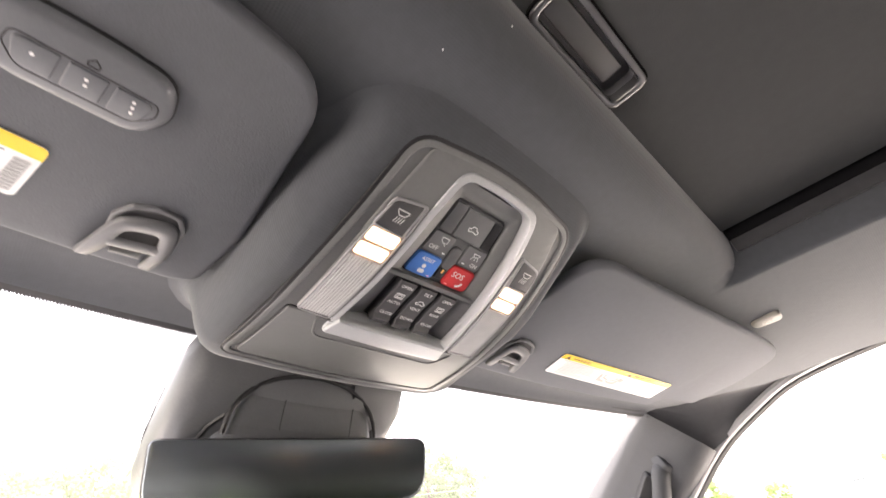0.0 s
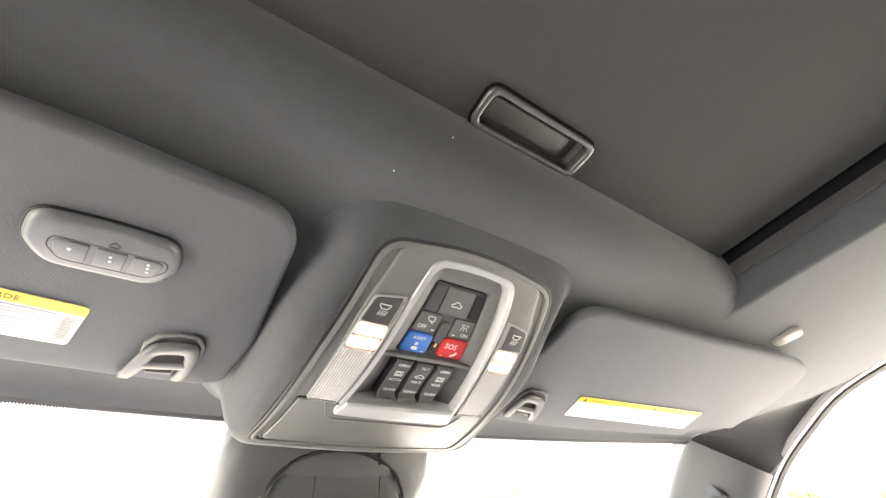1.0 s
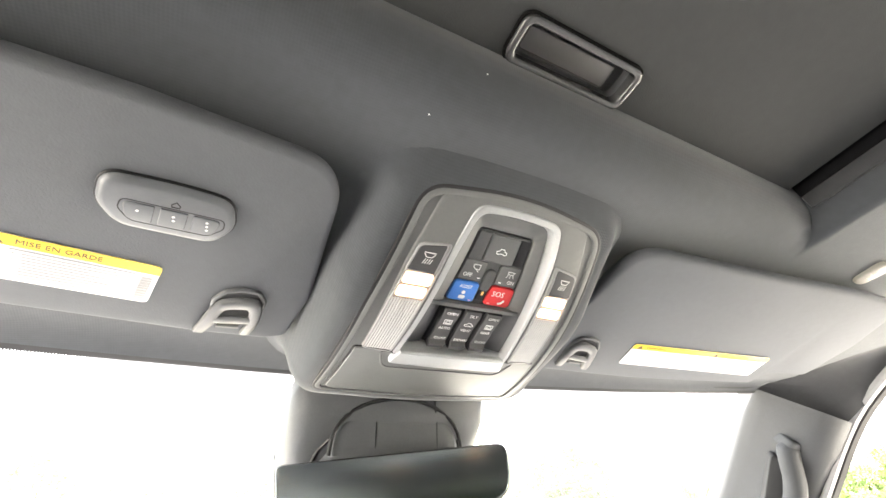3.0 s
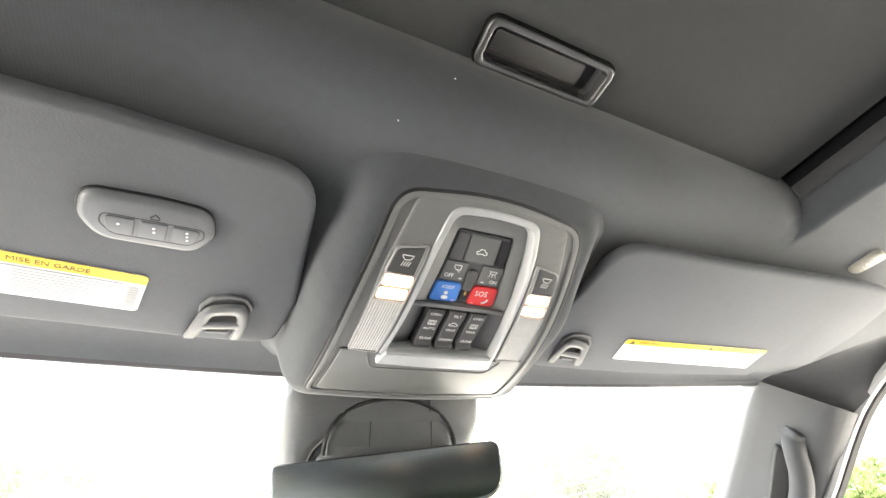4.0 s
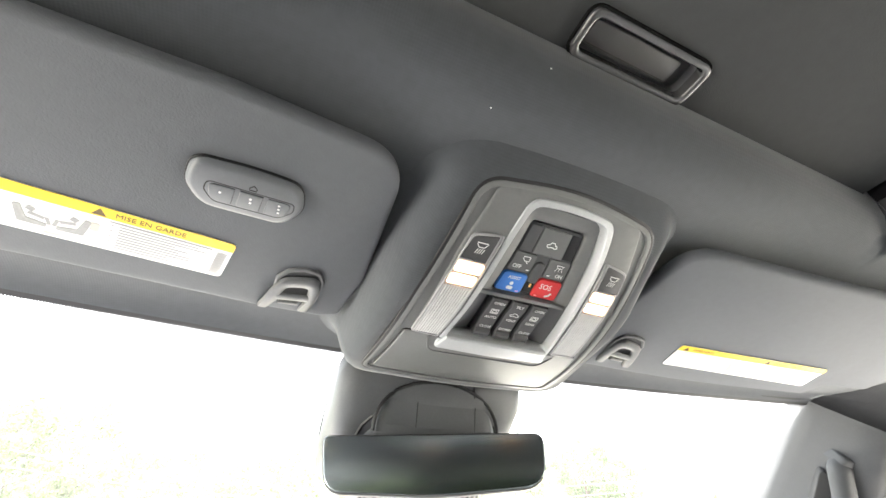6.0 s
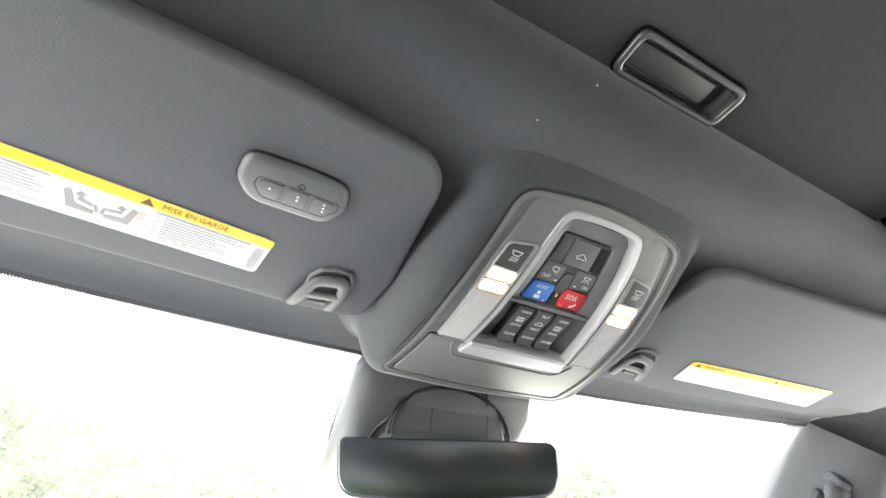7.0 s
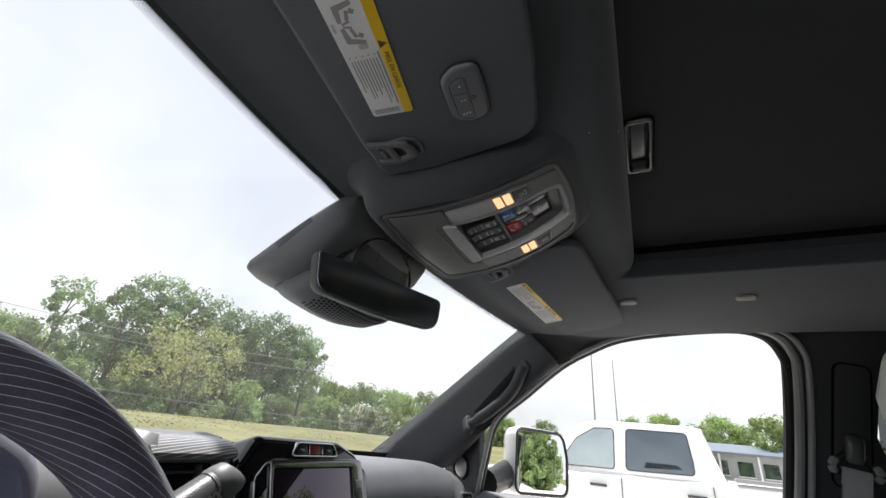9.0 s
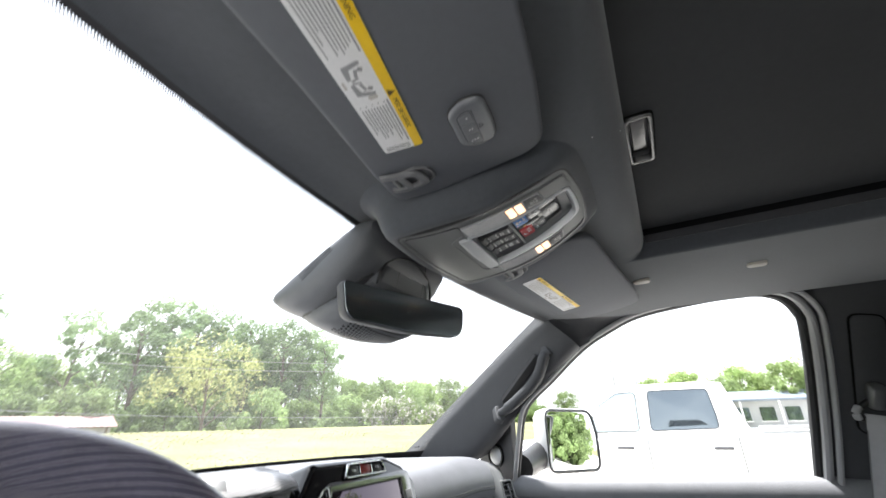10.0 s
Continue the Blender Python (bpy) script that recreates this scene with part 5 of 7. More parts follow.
# Near-black plate paints the shade in the slot behind the handle.
part("hand_recess", slab(rounded([(-0.100, -0.010), (0.092, -0.008), (0.078, 0.012), (-0.084, 0.016)], 0.008), -0.02, 0.002, 0.002), SEAL, grab, "near-black plate painted as the shade in the handle's slot", matrix=GI @ Matrix.Translation((0.708, 0.278, 1.652)) @ Matrix((ax_, ay_, nz_)).transposed().to_4x4())

sail = thing("mirror_corner_panel", "black door corner panel with a round silver tweeter", "corner panel", Matrix.Translation((0.832, 0.416, 1.441)))
F = Matrix((Vector((0.46, 0.89, 0)).normalized(), Vector((0.0, 0.0, 1.0)), Vector((0.89, -0.46, 0)).normalized())).transposed().to_4x4()
so = rounded([(-0.075, -0.085), (0.085, -0.085), (0.085, 0.015), (0.015, 0.060), (-0.045, 0.105), (-0.075, 0.11)], 0.01)
part("panel", slab(so, 0.02, -0.002, 0.004), SWITCH, sail, matrix=F)
part("lower_panel", box(0.12, 0.03, 0.40, (-0.03, -0.020, -0.295), 0.004), DARK, sail)
part("tweeter_ring", ring(disc(0.036, 0.0, 0.0, 28), disc(0.029, 0.0, 0.0, 28), -0.001, -0.010, 0.002), BLACK, sail, matrix=F)
dome = []
for k in range(6):
    a = math.pi / 2 * k / 6
    dome.append([(*p, -0.004 - 0.007 * math.sin(a)) for p in disc(0.0285 * math.cos(a), 0.0, 0.0, 28)])
part("tweeter_grille", loft(dome), SILVER, sail, "silver tweeter grille", matrix=F)

# ---- dashboard ----
dash = thing("dashboard", "dark grey padded dashboard with pale stitching and carbon trim", "dashboard")


def dash_loft(profile, x0, x1, n=16, bend=True):
    loops = []
    for k in range(n + 1):
        x = x0 + (x1 - x0) * k / n
        lp = []
        for y, z in profile:
            yy, zz = y, z
            if bend:
                f = max(0.0, (abs(x) - 0.45) / 0.31)
                zz -= 0.030 * f * f * (1 if z > 1.3 else 0.3)
                yy = min(yy, base_y(x) + 0.02)
                yy += 0.02 * f * f if y < 0.5 else 0
            lp.append((x, yy, zz))
        loops.append(lp)
    return loft(loops)


top = [(0.43, 1.10), (0.43, 1.362), (0.356, 1.358), (0.348, 1.366), (0.346, 1.388), (0.350, 1.412), (0.362, 1.435), (0.385, 1.452), (0.42, 1.460), (0.50, 1.458), (0.62, 1.454), (0.90, 1.450), (0.90, 1.10)]
part("top_pad", dash_loft(top, 0.112, 0.775, 20), LEATHER_GREY, dash, smooth=50)
topl = [(0.43, 1.10), (0.43, 1.39), (0.36, 1.40), (0.37, 1.43), (0.40, 1.450), (0.44, 1.456), (0.50, 1.455), (0.62, 1.453), (0.90, 1.450), (0.90, 1.10)]
part("top_pad", dash_loft(topl, -0.775, 0.112, 24), LEATHER_GREY, dash, smooth=50)
for dz in (0.0, 0.007):
    pts = [(x, 0.3475 - 0.0015 + 0.02 * max(0.0, (x - 0.45) / 0.31) ** 2, 1.384 + dz - 0.030 * max(0.0, (x - 0.45) / 0.31) ** 2) for x in np.linspace(0.125, 0.64, 30)]
    part("stitch_line", tube(pts, 0.0009, 6), SEAM, dash)
trim = [(0.41, 1.250), (0.346, 1.256), (0.350, 1.290), (0.355, 1.320), (0.363, 1.345), (0.40, 1.348)]
part("recess_back", dash_loft([(0.395, 1.25), (0.395, 1.36), (0.43, 1.36), (0.43, 1.25)], 0.12, 0.66, 8), DARK, dash)
part("dash_trim", dash_loft(trim, 0.13, 0.62, 12), material("textured trim", (0.56, 0.55, 0.53), 0.42, 0.2, 0.2, 120, 0.6, 600), dash, "textured silver-grey glove box trim")
part("badge_bar", box(0.075, 0.003, 0.009, (0.545, 0.3530, 1.318), 0.001), SILVER, dash)
part("silver_strip", tube([(x, 0.338 + 0.02 * max(0.0, (x - 0.45) / 0.31) ** 2, 1.254 - 0.006 * max(0.0, (x - 0.45) / 0.31) ** 2) for x in np.linspace(0.13, 0.64, 16)], 0.0075, 8), SILVER, dash)
shelf = [(0.40, 1.250), (0.300, 1.236), (0.268, 1.226), (0.255, 1.205), (0.258, 1.15), (0.29, 1.02), (0.36, 0.90)]
part("lower_pad", dash_loft(shelf, 0.12, 0.735, 14), SHELF_HIDE, dash, smooth=50)
part("knee_panel", dash_loft([(0.36, 1.42), (0.33, 1.38), (0.30, 1.20), (0.34, 0.95), (0.5, 0.9), (0.5, 1.42)], -0.775, 0.11, 10), BRIGHT_GREY, dash, "pale satin lower fascia")


def vent(cx, w, z1, h, y, yaw, slats, lean=12, frame=SILVER):
    m = Matrix.Translation((cx, y, z1 - h / 2)) @ pose(0, 0, 0, 90 - lean, 0, yaw)
    v = thing("air_vent", "black slatted air vent in a silver frame in the dashboard", "air vent", m, "dashboard air vents")
    o, i = rounded(rect(w, h), 0.008), rounded(rect(w - 0.012, h - 0.012), 0.005)
    part("vent_frame", ring(o, i, -0.02, 0.004, 0.002), frame, v)
    part("vent_back", slab(o, -0.05, -0.02), BLACK, v)
    for k in range(slats):
        yy = -h / 2 + 0.006 + (h - 0.012) * (k + 0.5) / slats
        part("slat", box(w - 0.012, 0.003, 0.018, (0, yy, -0.008), 0.0008), SWITCH, v)
    part("vane", box(0.004, h - 0.02, 0.008, (w * 0.1, 0, -0.001), 0.001), DARK, v)
    if frame is BRIGHT_GREY:
        part("side_bar", box(0.009, h * 0.96, 0.010, (-w / 2 - 0.003, -0.006, 0.006), 0.003), SILVER, v, "upright silver bar beside the vent")
    return v


vent(-0.1735, 0.092, 1.474, 0.19, 0.302, 0, 8, frame=BRIGHT_GREY)
vent(0.688, 0.048, 1.392, 0.106, 0.328, -22, 7, 20, GREY)
part("vent_surround", loft([[(x, 0.42, z0), (x, 0.372 + dy, z0 - 0.004), (x, 0.350 + dy, z0 - 0.020), (x, 0.331 + dy, 1.35), (x, 0.306 + dy, 1.275), (x, 0.308 + dy, 1.235), (x, 0.42, 1.23)] for x, dy, z0 in ((0.632, 0.022, 1.436), (0.645, 0.012, 1.436), (0.665, 0.008, 1.434), (0.715, 0.010, 1.424), (0.742, 0.024, 1.41), (0.762, 0.05, 1.39))]), GREY, dash, "grey moulded vent housing", smooth=50)
part("vent_knob", tube([(0.700, 0.318, 1.264), (0.700, 0.300, 1.258)], 0.014, 16, up=(1, 0, 0)), DARK, dash, "ribbed vent thumbwheel")
# carbon lid above the driver's centre vent
bm = loft([[(x, 0.3005, 1.470), (x, 0.2985, 1.4745), (x, 0.304, 1.480), (x, 0.318, 1.4865), (x, 0.3455, 1.4895)] for x in np.linspace(-0.2345, -0.1355, 12)], closed=False)
uvl = bm.loops.layers.uv.new("UVMap")
for fc in bm.faces:
    for lp in fc.loops:
        lp[uvl].uv = (lp.vert.co.x, lp.vert.co.z + 0.5 * (lp.vert.co.y - 0.30))
part("carbon_lid", bm, CARBON_TRIM, dash, "carbon-patterned trim")
part("vent_top", dash_loft([(0.345, 1.44), (0.345, 1.4885), (0.375, 1.492), (0.42, 1.488), (0.50, 1.462), (0.52, 1.44)], -0.236, -0.125, 6), LEATHER_GREY, dash, smooth=60)
cheek = []
for x, y0, z1, s in ((-0.318, 0.318, 1.470, 1), (-0.306, 0.306, 1.484, 1), (-0.288, 0.298, 1.492, 1), (-0.262, 0.295, 1.493, 0.9), (-0.240, 0.2955, 1.492, 0.6), (-0.232, 0.2960, 1.491, 0.4), (-0.2275, 0.2970, 1.490, 0.3)):
    cheek.append([(x, y0, 1.16), (x, y0, 1.425), (x, y0 + 0.010 * s, 1.464 - 0.012 * s), (x, y0 + 0.024 * s, z1 - 0.010), (x, y0 + 0.038 * s, z1), (x, 0.37, z1 + 0.002), (x, 0.45, 1.462), (x, 0.46, 1.16)])
part("silver_cheek", loft(cheek), BRIGHT_GREY, dash, "pale silver cheek beside the vent", smooth=60)
part("cheek_strip", tube([(-0.318, 0.312, 1.413), (-0.30, 0.300, 1.415), (-0.27, 0.293, 1.418), (-0.24, 0.293, 1.421)], 0.0022, 8), SILVER, dash)
# instrument hood
hood = thing("instrument_cluster", "dark hooded instrument cluster behind the steering wheel", "instrument cluster", Matrix.Translation((-0.475, 0.28, 1.40)))
half = [(0.162, -0.12), (0.154, 0.014), (0.141, 0.057), (0.120, 0.074), (0.100, 0.085), (0.050, 0.095), (0.0, 0.098)]
full = half + [(-x, z) for x, z in half[-2::-1]]
mouth = [(p.x, p.y) for p in spline([(x, z, 0) for x, z in full], 3)]


def hood_loop(grow, y, drop=0.0):
    return [(x * (1 + grow / 0.15), y, z + (grow if z > 0 else 0) - drop) for x, z in mouth]


SHROUD = material("cluster shroud", (0.24, 0.25, 0.36), 0.5, 0, 0.15, 30, 0.15, 1500)
LIP = material("hood skin", (0.13, 0.134, 0.16), 0.5, 0, 0.1, 30, 0.15, 1200)
part("hood", loft([hood_loop(-0.004, 0.10), hood_loop(0.0, 0.004), hood_loop(0.0015, 0.0), hood_loop(0.004, 0.0)], closed=False), SHROUD, hood, "dark shroud", smooth=50)
part("hood_lip", loft([hood_loop(0.004, 0.0), hood_loop(0.007, 0.0015), hood_loop(0.011, 0.010), hood_loop(0.013, 0.025), hood_loop(0.012, 0.08, 0.006), hood_loop(0.010, 0.17, 0.035)], closed=False), LIP, hood, "grey padded hood", smooth=60)
part("cluster_face", box(0.318, 0.006, 0.21, (0, 0.098, -0.02), 0.002), material("instrument glass", (0.19, 0.20, 0.28), 0.3, 0, 0.1, 20, spec=0.6), hood)
for sx in (-0.090, 0.090):
    part("dial_ring", ring(disc(0.055, sx, -0.012, 32), disc(0.051, sx, -0.012, 32), 0, 0.006, 0.001), DARK, hood, matrix=Matrix.Translation((0, 0.094, 0)) @ pose(0, 0, 0, 90))
    part("dial_mark", strip_bm([(sx + 0.046 * math.cos(t), -0.012 + 0.046 * math.sin(t), 0.007, 0.0014, 0.0, t) for t in (radians(-30 + 30 * k) for k in range(9))]), GREY_INK, hood, smooth=0, matrix=Matrix.Translation((0, 0.0945, 0)) @ pose(0, 0, 0, 90))

# ---- centre display ----
CS = Matrix.Translation((0.0, 0.303, 1.486)) @ pose(0, 0, 0, 90 - 17, 0, 0)
stack = thing("centre_display", "glossy black centre console with a large touch screen and hazard switch", "centre display", CS)
so = rounded([(-0.128, -0.36), (0.118, -0.36), (0.123, -0.034), (0.091, -0.006), (0.052, 0.0095), (-0.108, 0.0115), (-0.134, -0.022)], [0.01, 0.01, 0.02, 0.02, 0.03, 0.02, 0.02], 8)
part("surround", slab(so, -0.06, 0.0, 0.010), GLOSS_BLACK, stack)
HZ = Matrix.Translation((-0.009, 0.0128, 0)) @ Matrix.Diagonal((1.0, 0.925, 1, 1))
part("hazard_frame", ring(rounded([(-0.050, -0.030), (0.052, -0.030), (0.038, -0.010), (-0.036, -0.010)], 0.006, 5), rounded([(-0.046, -0.0275), (0.048, -0.0275), (0.036, -0.0125), (-0.034, -0.0125)], 0.004, 5), 0.0, 0.006, 0.0015), CHROME, stack, "chrome hazard switch frame", matrix=HZ)
for k, c in enumerate((-0.026, 0.001, 0.028)):
    part("hazard_key", box(0.021, 0.0125, 0.004, (c, -0.0198, 0.002), 0.001), BLACK if k != 1 else material("hazard red", (0.35, 0.02, 0.015), 0.4), stack, matrix=HZ)
    part("key_mark", strip_bm([(c, -0.0198, 0.008, 0.0012, 0.0044), (c + 0.002, -0.0215, 0.006, 0.0010, 0.0044)]), WHITE_INK if k != 1 else RED, stack, smooth=0, matrix=HZ)
    if k < 2:
        part("key_divider", box(0.002, 0.014, 0.005, (c + 0.0135, -0.0198, 0.002), 0.0006), CHROME, stack, matrix=HZ)
rs = rounded([(-0.085, -0.322), (0.075, -0.322), (0.075, -0.0275), (-0.085, -0.0275)], 0.003, 4)
part("screen_border", ring(rounded([(-0.0885, -0.338), (0.1000, -0.338), (0.1000, -0.0170), (-0.0885, -0.0170)], [0.004, 0.004, 0.012, 0.004], 4), rs, 0.0, 0.0045, 0.0012), material("glossy bezel", (0.045, 0.045, 0.044), 0.10, 0.0, 0.05, 20, spec=1.0, coat=1.0), stack, "glossy dark border round the screen")
part("touch_screen", slab(inset(rs, 0.0004), -0.002, 0.0018, 0.0005), SCREEN, stack, "dark glossy touch screen reflecting the sky")
left_col = rounded([(-0.1150, -0.335), (-0.0890, -0.335), (-0.0890, -0.0205), (-0.0980, -0.0205), (-0.1150, -0.0370)], [0.004, 0.004, 0.003, 0.012, 0.012], 5)
part("key_column_edge", ring(left_col, inset(left_col, 0.0016), 0.0, 0.0050, 0.0006), CHROME, stack, "thin chrome edge round the keys")
for s, cx in ((-1, -0.1015), (1, 0.0875)):
    for k in range(9):
        part("side_key", box(0.019 if s < 0 else 0.017, 0.0255, 0.003, (cx, -0.058 - 0.0305 * k, 0.0018 if s < 0 else 0.0045), 0.0012), GLOSS_BLACK if s < 0 else GREY, stack)
        part("key_mark", strip_bm([(cx, -0.058 - 0.0305 * k, 0.008, 0.002, 0.0034 if s < 0 else 0.0061), (cx + 0.002, -0.062 - 0.0305 * k, 0.005, 0.0016, 0.0034 if s < 0 else 0.0061)]), GREY_INK if s < 0 else BLACK, stack, smooth=0)
part("chrome_knob", tube([(0.112, -0.235, -0.01), (0.112, -0.235, 0.018)], 0.018, 20, up=(0, 1, 0)), CHROME, stack, "chrome volume knob")

SCREEN.node_tree.nodes["Principled BSDF"].inputs["Specular Tint"].default_value = (1.0, 0.74, 0.92, 1)

# ---- gear lever on the column ----
lever = thing("gear_lever", "leather-wrapped column gear lever with cross stitching", "gear lever", Matrix.Translation((-0.205, 0.240, 1.452)))
lp = spline([(-0.180, -0.020, -0.100), (-0.105, -0.010, -0.058), (-0.051, -0.003, -0.029), (0.0, 0.0, 0.0)], 6)
part("lever_grip", tube(lp, [0.0155 + 0.0012 * math.sin(i / len(lp) * 3) for i in range(len(lp))], 18), LEVER_HIDE, lever, smooth=60)
axis = Vector((0.876, 0.03, 0.48)).normalized()
side = axis.cross(Vector((0, -1, 0))).normalized()
front = side.cross(axis).normalized()
cap = []
for d, r, tip in ((-0.004, 0.0158, 0.0), (-0.002, 0.0172, 0.0), (0.008, 0.0172, 0.001), (0.017, 0.0160, 0.004), (0.0215, 0.0130, 0.006), (0.0225, 0.0090, 0.007)):
    cap.append([axis * (d + tip * math.sin(a)) + side * (r * math.sin(a)) + front * (r * math.cos(a)) for a in (2 * math.pi * k / 18 for k in range(18))])
part("lever_cap", loft(cap), GREY, lever, "silver-grey lever cap", smooth=35)
part("cap_ring", tube([axis * -0.006, axis * -0.0025], 0.0168, 18), DARK, lever)
bm = bmesh.new()
run = Vector((0.180, 0.020, 0.100))
for k in range(34):
    q = lp[0] + run * ((k + 0.5) / 35) + front * 0.0168 * 0.995 + side * 0.0168 * -0.05
    for s in (-1, 1):
        d = run.normalized() * 0.0027 + side * 0.0044 * s
        w = (run.normalized() * -0.0032 * s + side * 0.0024).normalized() * 0.0009
        nz = front * 0.0008
        bm.faces.new([bm.verts.new(v + nz) for v in (q - d - w, q - d + w, q + d + w, q + d - w)])
tagged(part("cross_stitch", bm, THREAD, lever, "pale cross stitching", smooth=0), kind="stuff")

# ---- steering wheel ----
WM = Matrix.Translation((-0.475, 0.110, 1.367)) @ pose(0, 0, 0, 90 - 20, 0, 0)
wheel = thing("steering_wheel", "dark carbon-patterned steering wheel with pale thin threads", "steering wheel", WM)
bm = bmesh.new()
uvl = bm.loops.layers.uv.new("UVMap")
NU, NV, RC = 96, 20, 0.172
vs = []
for i in range(NU):
    a = 2 * math.pi * i / NU
    ring_v = []
    for j in range(NV):
        b = 2 * math.pi * j / NV
        r = RC + 0.0175 * math.cos(b)
        ring_v.append(bm.verts.new((r * math.cos(a), r * math.sin(a), 0.0195 * math.sin(b))))
    vs.append(ring_v)
for i in range(NU):
    for j in range(NV):
        fc = bm.faces.new((vs[i][j], vs[(i + 1) % NU][j], vs[(i + 1) % NU][(j + 1) % NV], vs[i][(j + 1) % NV]))
        for lp_, (du, dv) in zip(fc.loops, ((0, 0), (1, 0), (1, 1), (0, 1))):
            lp_[uvl].uv = ((i + du) / NU, (j + dv) / NV)
part("rim", bm, CARBON, wheel, "carbon-patterned rim")
part("airbag_cover", slab(rounded([(-0.075, -0.06), (0.075, -0.06), (0.095, 0.03), (0.06, 0.07), (-0.06, 0.07), (-0.095, 0.03)], 0.03), -0.05, 0.012, 0.02), DARK, wheel, "dark airbag cover")
for s in (-1, 1):
    part("spoke", loft([[(s * 0.080, 0.060, -0.015), (s * 0.080, 0.060, 0.012), (s * 0.080, -0.045, 0.012), (s * 0.080, -0.045, -0.015)], [(s * 0.120, 0.062, -0.012), (s * 0.120, 0.062, 0.010), (s * 0.120, -0.040, 0.010), (s * 0.120, -0.040, -0.012)], [(s * 0.150, 0.082, -0.010), (s * 0.150, 0.082, 0.008), (s * 0.158, -0.055, 0.008), (s * 0.158, -0.055, -0.010)]]), SILVER, wheel, "silver-grey spoke")
part("spoke", loft([[(-0.035, -0.055, -0.02), (-0.035, -0.055, 0.0), (0.035, -0.055, 0.0), (0.035, -0.055, -0.02)], [(-0.025, -0.16, -0.008), (-0.025, -0.16, 0.006), (0.025, -0.16, 0.006), (0.025, -0.16, -0.008)]]), SILVER, wheel, "silver-grey spoke")
part("column", tube([(0, 0, -0.04), (0, -0.02, -0.22)], 0.055, 20, up=(0, 1, 0)), BLACK, wheel)

# ---- seat belt on the centre pillar ----
belt = thing("seat_belt", "grey seat belt hanging from a black anchor on the centre pillar", "seat belt", Matrix.Translation((0.733, -0.512, 1.562)) @ Matrix.Rotation(radians(-10), 4, "Y") @ Matrix.Rotation(radians(11), 4, "X"))
FACE = pose(0, 0, 0, 90, 0, -90)
slot = rounded(rect(0.064, 0.26), 0.02)
part("height_slider", slab(inset(slot, 0.0025), 0.0, 0.0055, 0.002), TRIM, belt, "sliding height adjuster cover", matrix=Matrix.Translation((0.004, 0.0, 0.06)) @ FACE)
part("slider_gap", ring(inset(slot, -0.001), inset(slot, 0.003), 0.0, 0.0035, 0.0005), MATT_BLACK, belt, matrix=Matrix.Translation((0.004, 0.0, 0.06)) @ FACE)
loop = rounded([(-0.036, -0.040), (0.036, -0.040), (0.030, -0.016), (0.012, 0.004), (-0.012, 0.004), (-0.030, -0.016)], 0.008, 5)
part("anchor_loop", ring(inset(loop, -0.004), inset(loop, 0.007), 0.004, 0.014, 0.004), BLACK, belt, "black anchor loop", matrix=FACE)
for s in (-1, 1):
    part("loop_end", tube(spline([(-0.013, s * 0.031, -0.012), (-0.016, s * 0.038, -0.026), (-0.014, s * 0.033, -0.041)], 4), [0.005] + [0.0075] * 7 + [0.005], 8), GREY_LIGHT, belt, "grey loop end")
dome_ = []
for k in range(6):
    a = math.pi / 2 * k / 6
    dome_.append([(x * math.cos(a) ** 0.5, z * math.cos(a) ** 0.5, 0.006 + 0.020 * math.sin(a)) for x, z in rounded(rect(0.032, 0.062, 0.0, 0.012), 0.014, 6)])
part("anchor_bolt", loft(dome_), KEY_DARK, belt, "smooth oval bolt cover", matrix=FACE)
WEB = material("belt webbing", (0.46, 0.46, 0.47), 0.8, 0, 0.1, 60, 0.5, 900)
part("belt_webbing", loft([[(x, -0.025, z), (x, 0.023, z), (x + 0.0015, 0.023, z), (x + 0.0015, -0.025, z)] for x, z in ((-0.010, -0.030), (-0.0165, -0.026), (-0.020, -0.032), (-0.0185, -0.06), (-0.012, -0.26), (-0.006, -0.485), (0.002, -0.785))]), WEB, belt, "grey woven webbing")
part("webbing_edge", tube([(-0.0190, 0.0225, -0.06), (-0.0125, 0.0225, -0.26), (-0.0065, 0.0225, -0.485)], 0.0012, 6), GREY, belt)

# ---- passenger seat ----
SEAT = material("pale grey leather", (0.50, 0.51, 0.52), 0.5, 0, 0.08, 20, 0.4, 420, 0.45)
seat = thing("car_seat", "pale grey leather passenger seat with a rounded headrest", "car seat", Matrix.Translation((0.38, -0.505, 0.75)))
rest = []
for y, g in ((0.000, 0.030), (0.004, 0.016), (0.014, 0.004), (0.035, 0.0), (0.065, 0.003), (0.085, 0.014), (0.092, 0.030)):
    o = rounded([(-0.125, 0.795), (0.125, 0.795), (0.135, 0.900), (0.095, 0.985), (-0.095, 0.985), (-0.135, 0.900)], 0.05, 6)
    rest.append([(x, 0.015 - y - 0.25 * max(0.0, z - 0.90), z) for x, z in inset(o, g)])
part("headrest", loft(rest), SEAT, seat, "pale grey padded headrest", smooth=60)
for s in (-1, 1):
    part("headrest_post", tube([(s * 0.06, -0.03, 0.70), (s * 0.06, -0.03, 0.83)], 0.007, 12, up=(0, 1, 0)), CHROME, seat)
back = []
for z, y, w in ((0.22, 0.10, 0.24), (0.40, 0.06, 0.25), (0.55, 0.01, 0.25), (0.66, -0.02, 0.23), (0.71, -0.03, 0.20), (0.735, -0.045, 0.15)):
    back.append([(p[0], y + p[1] - 0.05, z) for p in rounded(rect(2 * w, 0.13), 0.045, 5)])
part("backrest", loft(back), SEAT, seat, smooth=60)
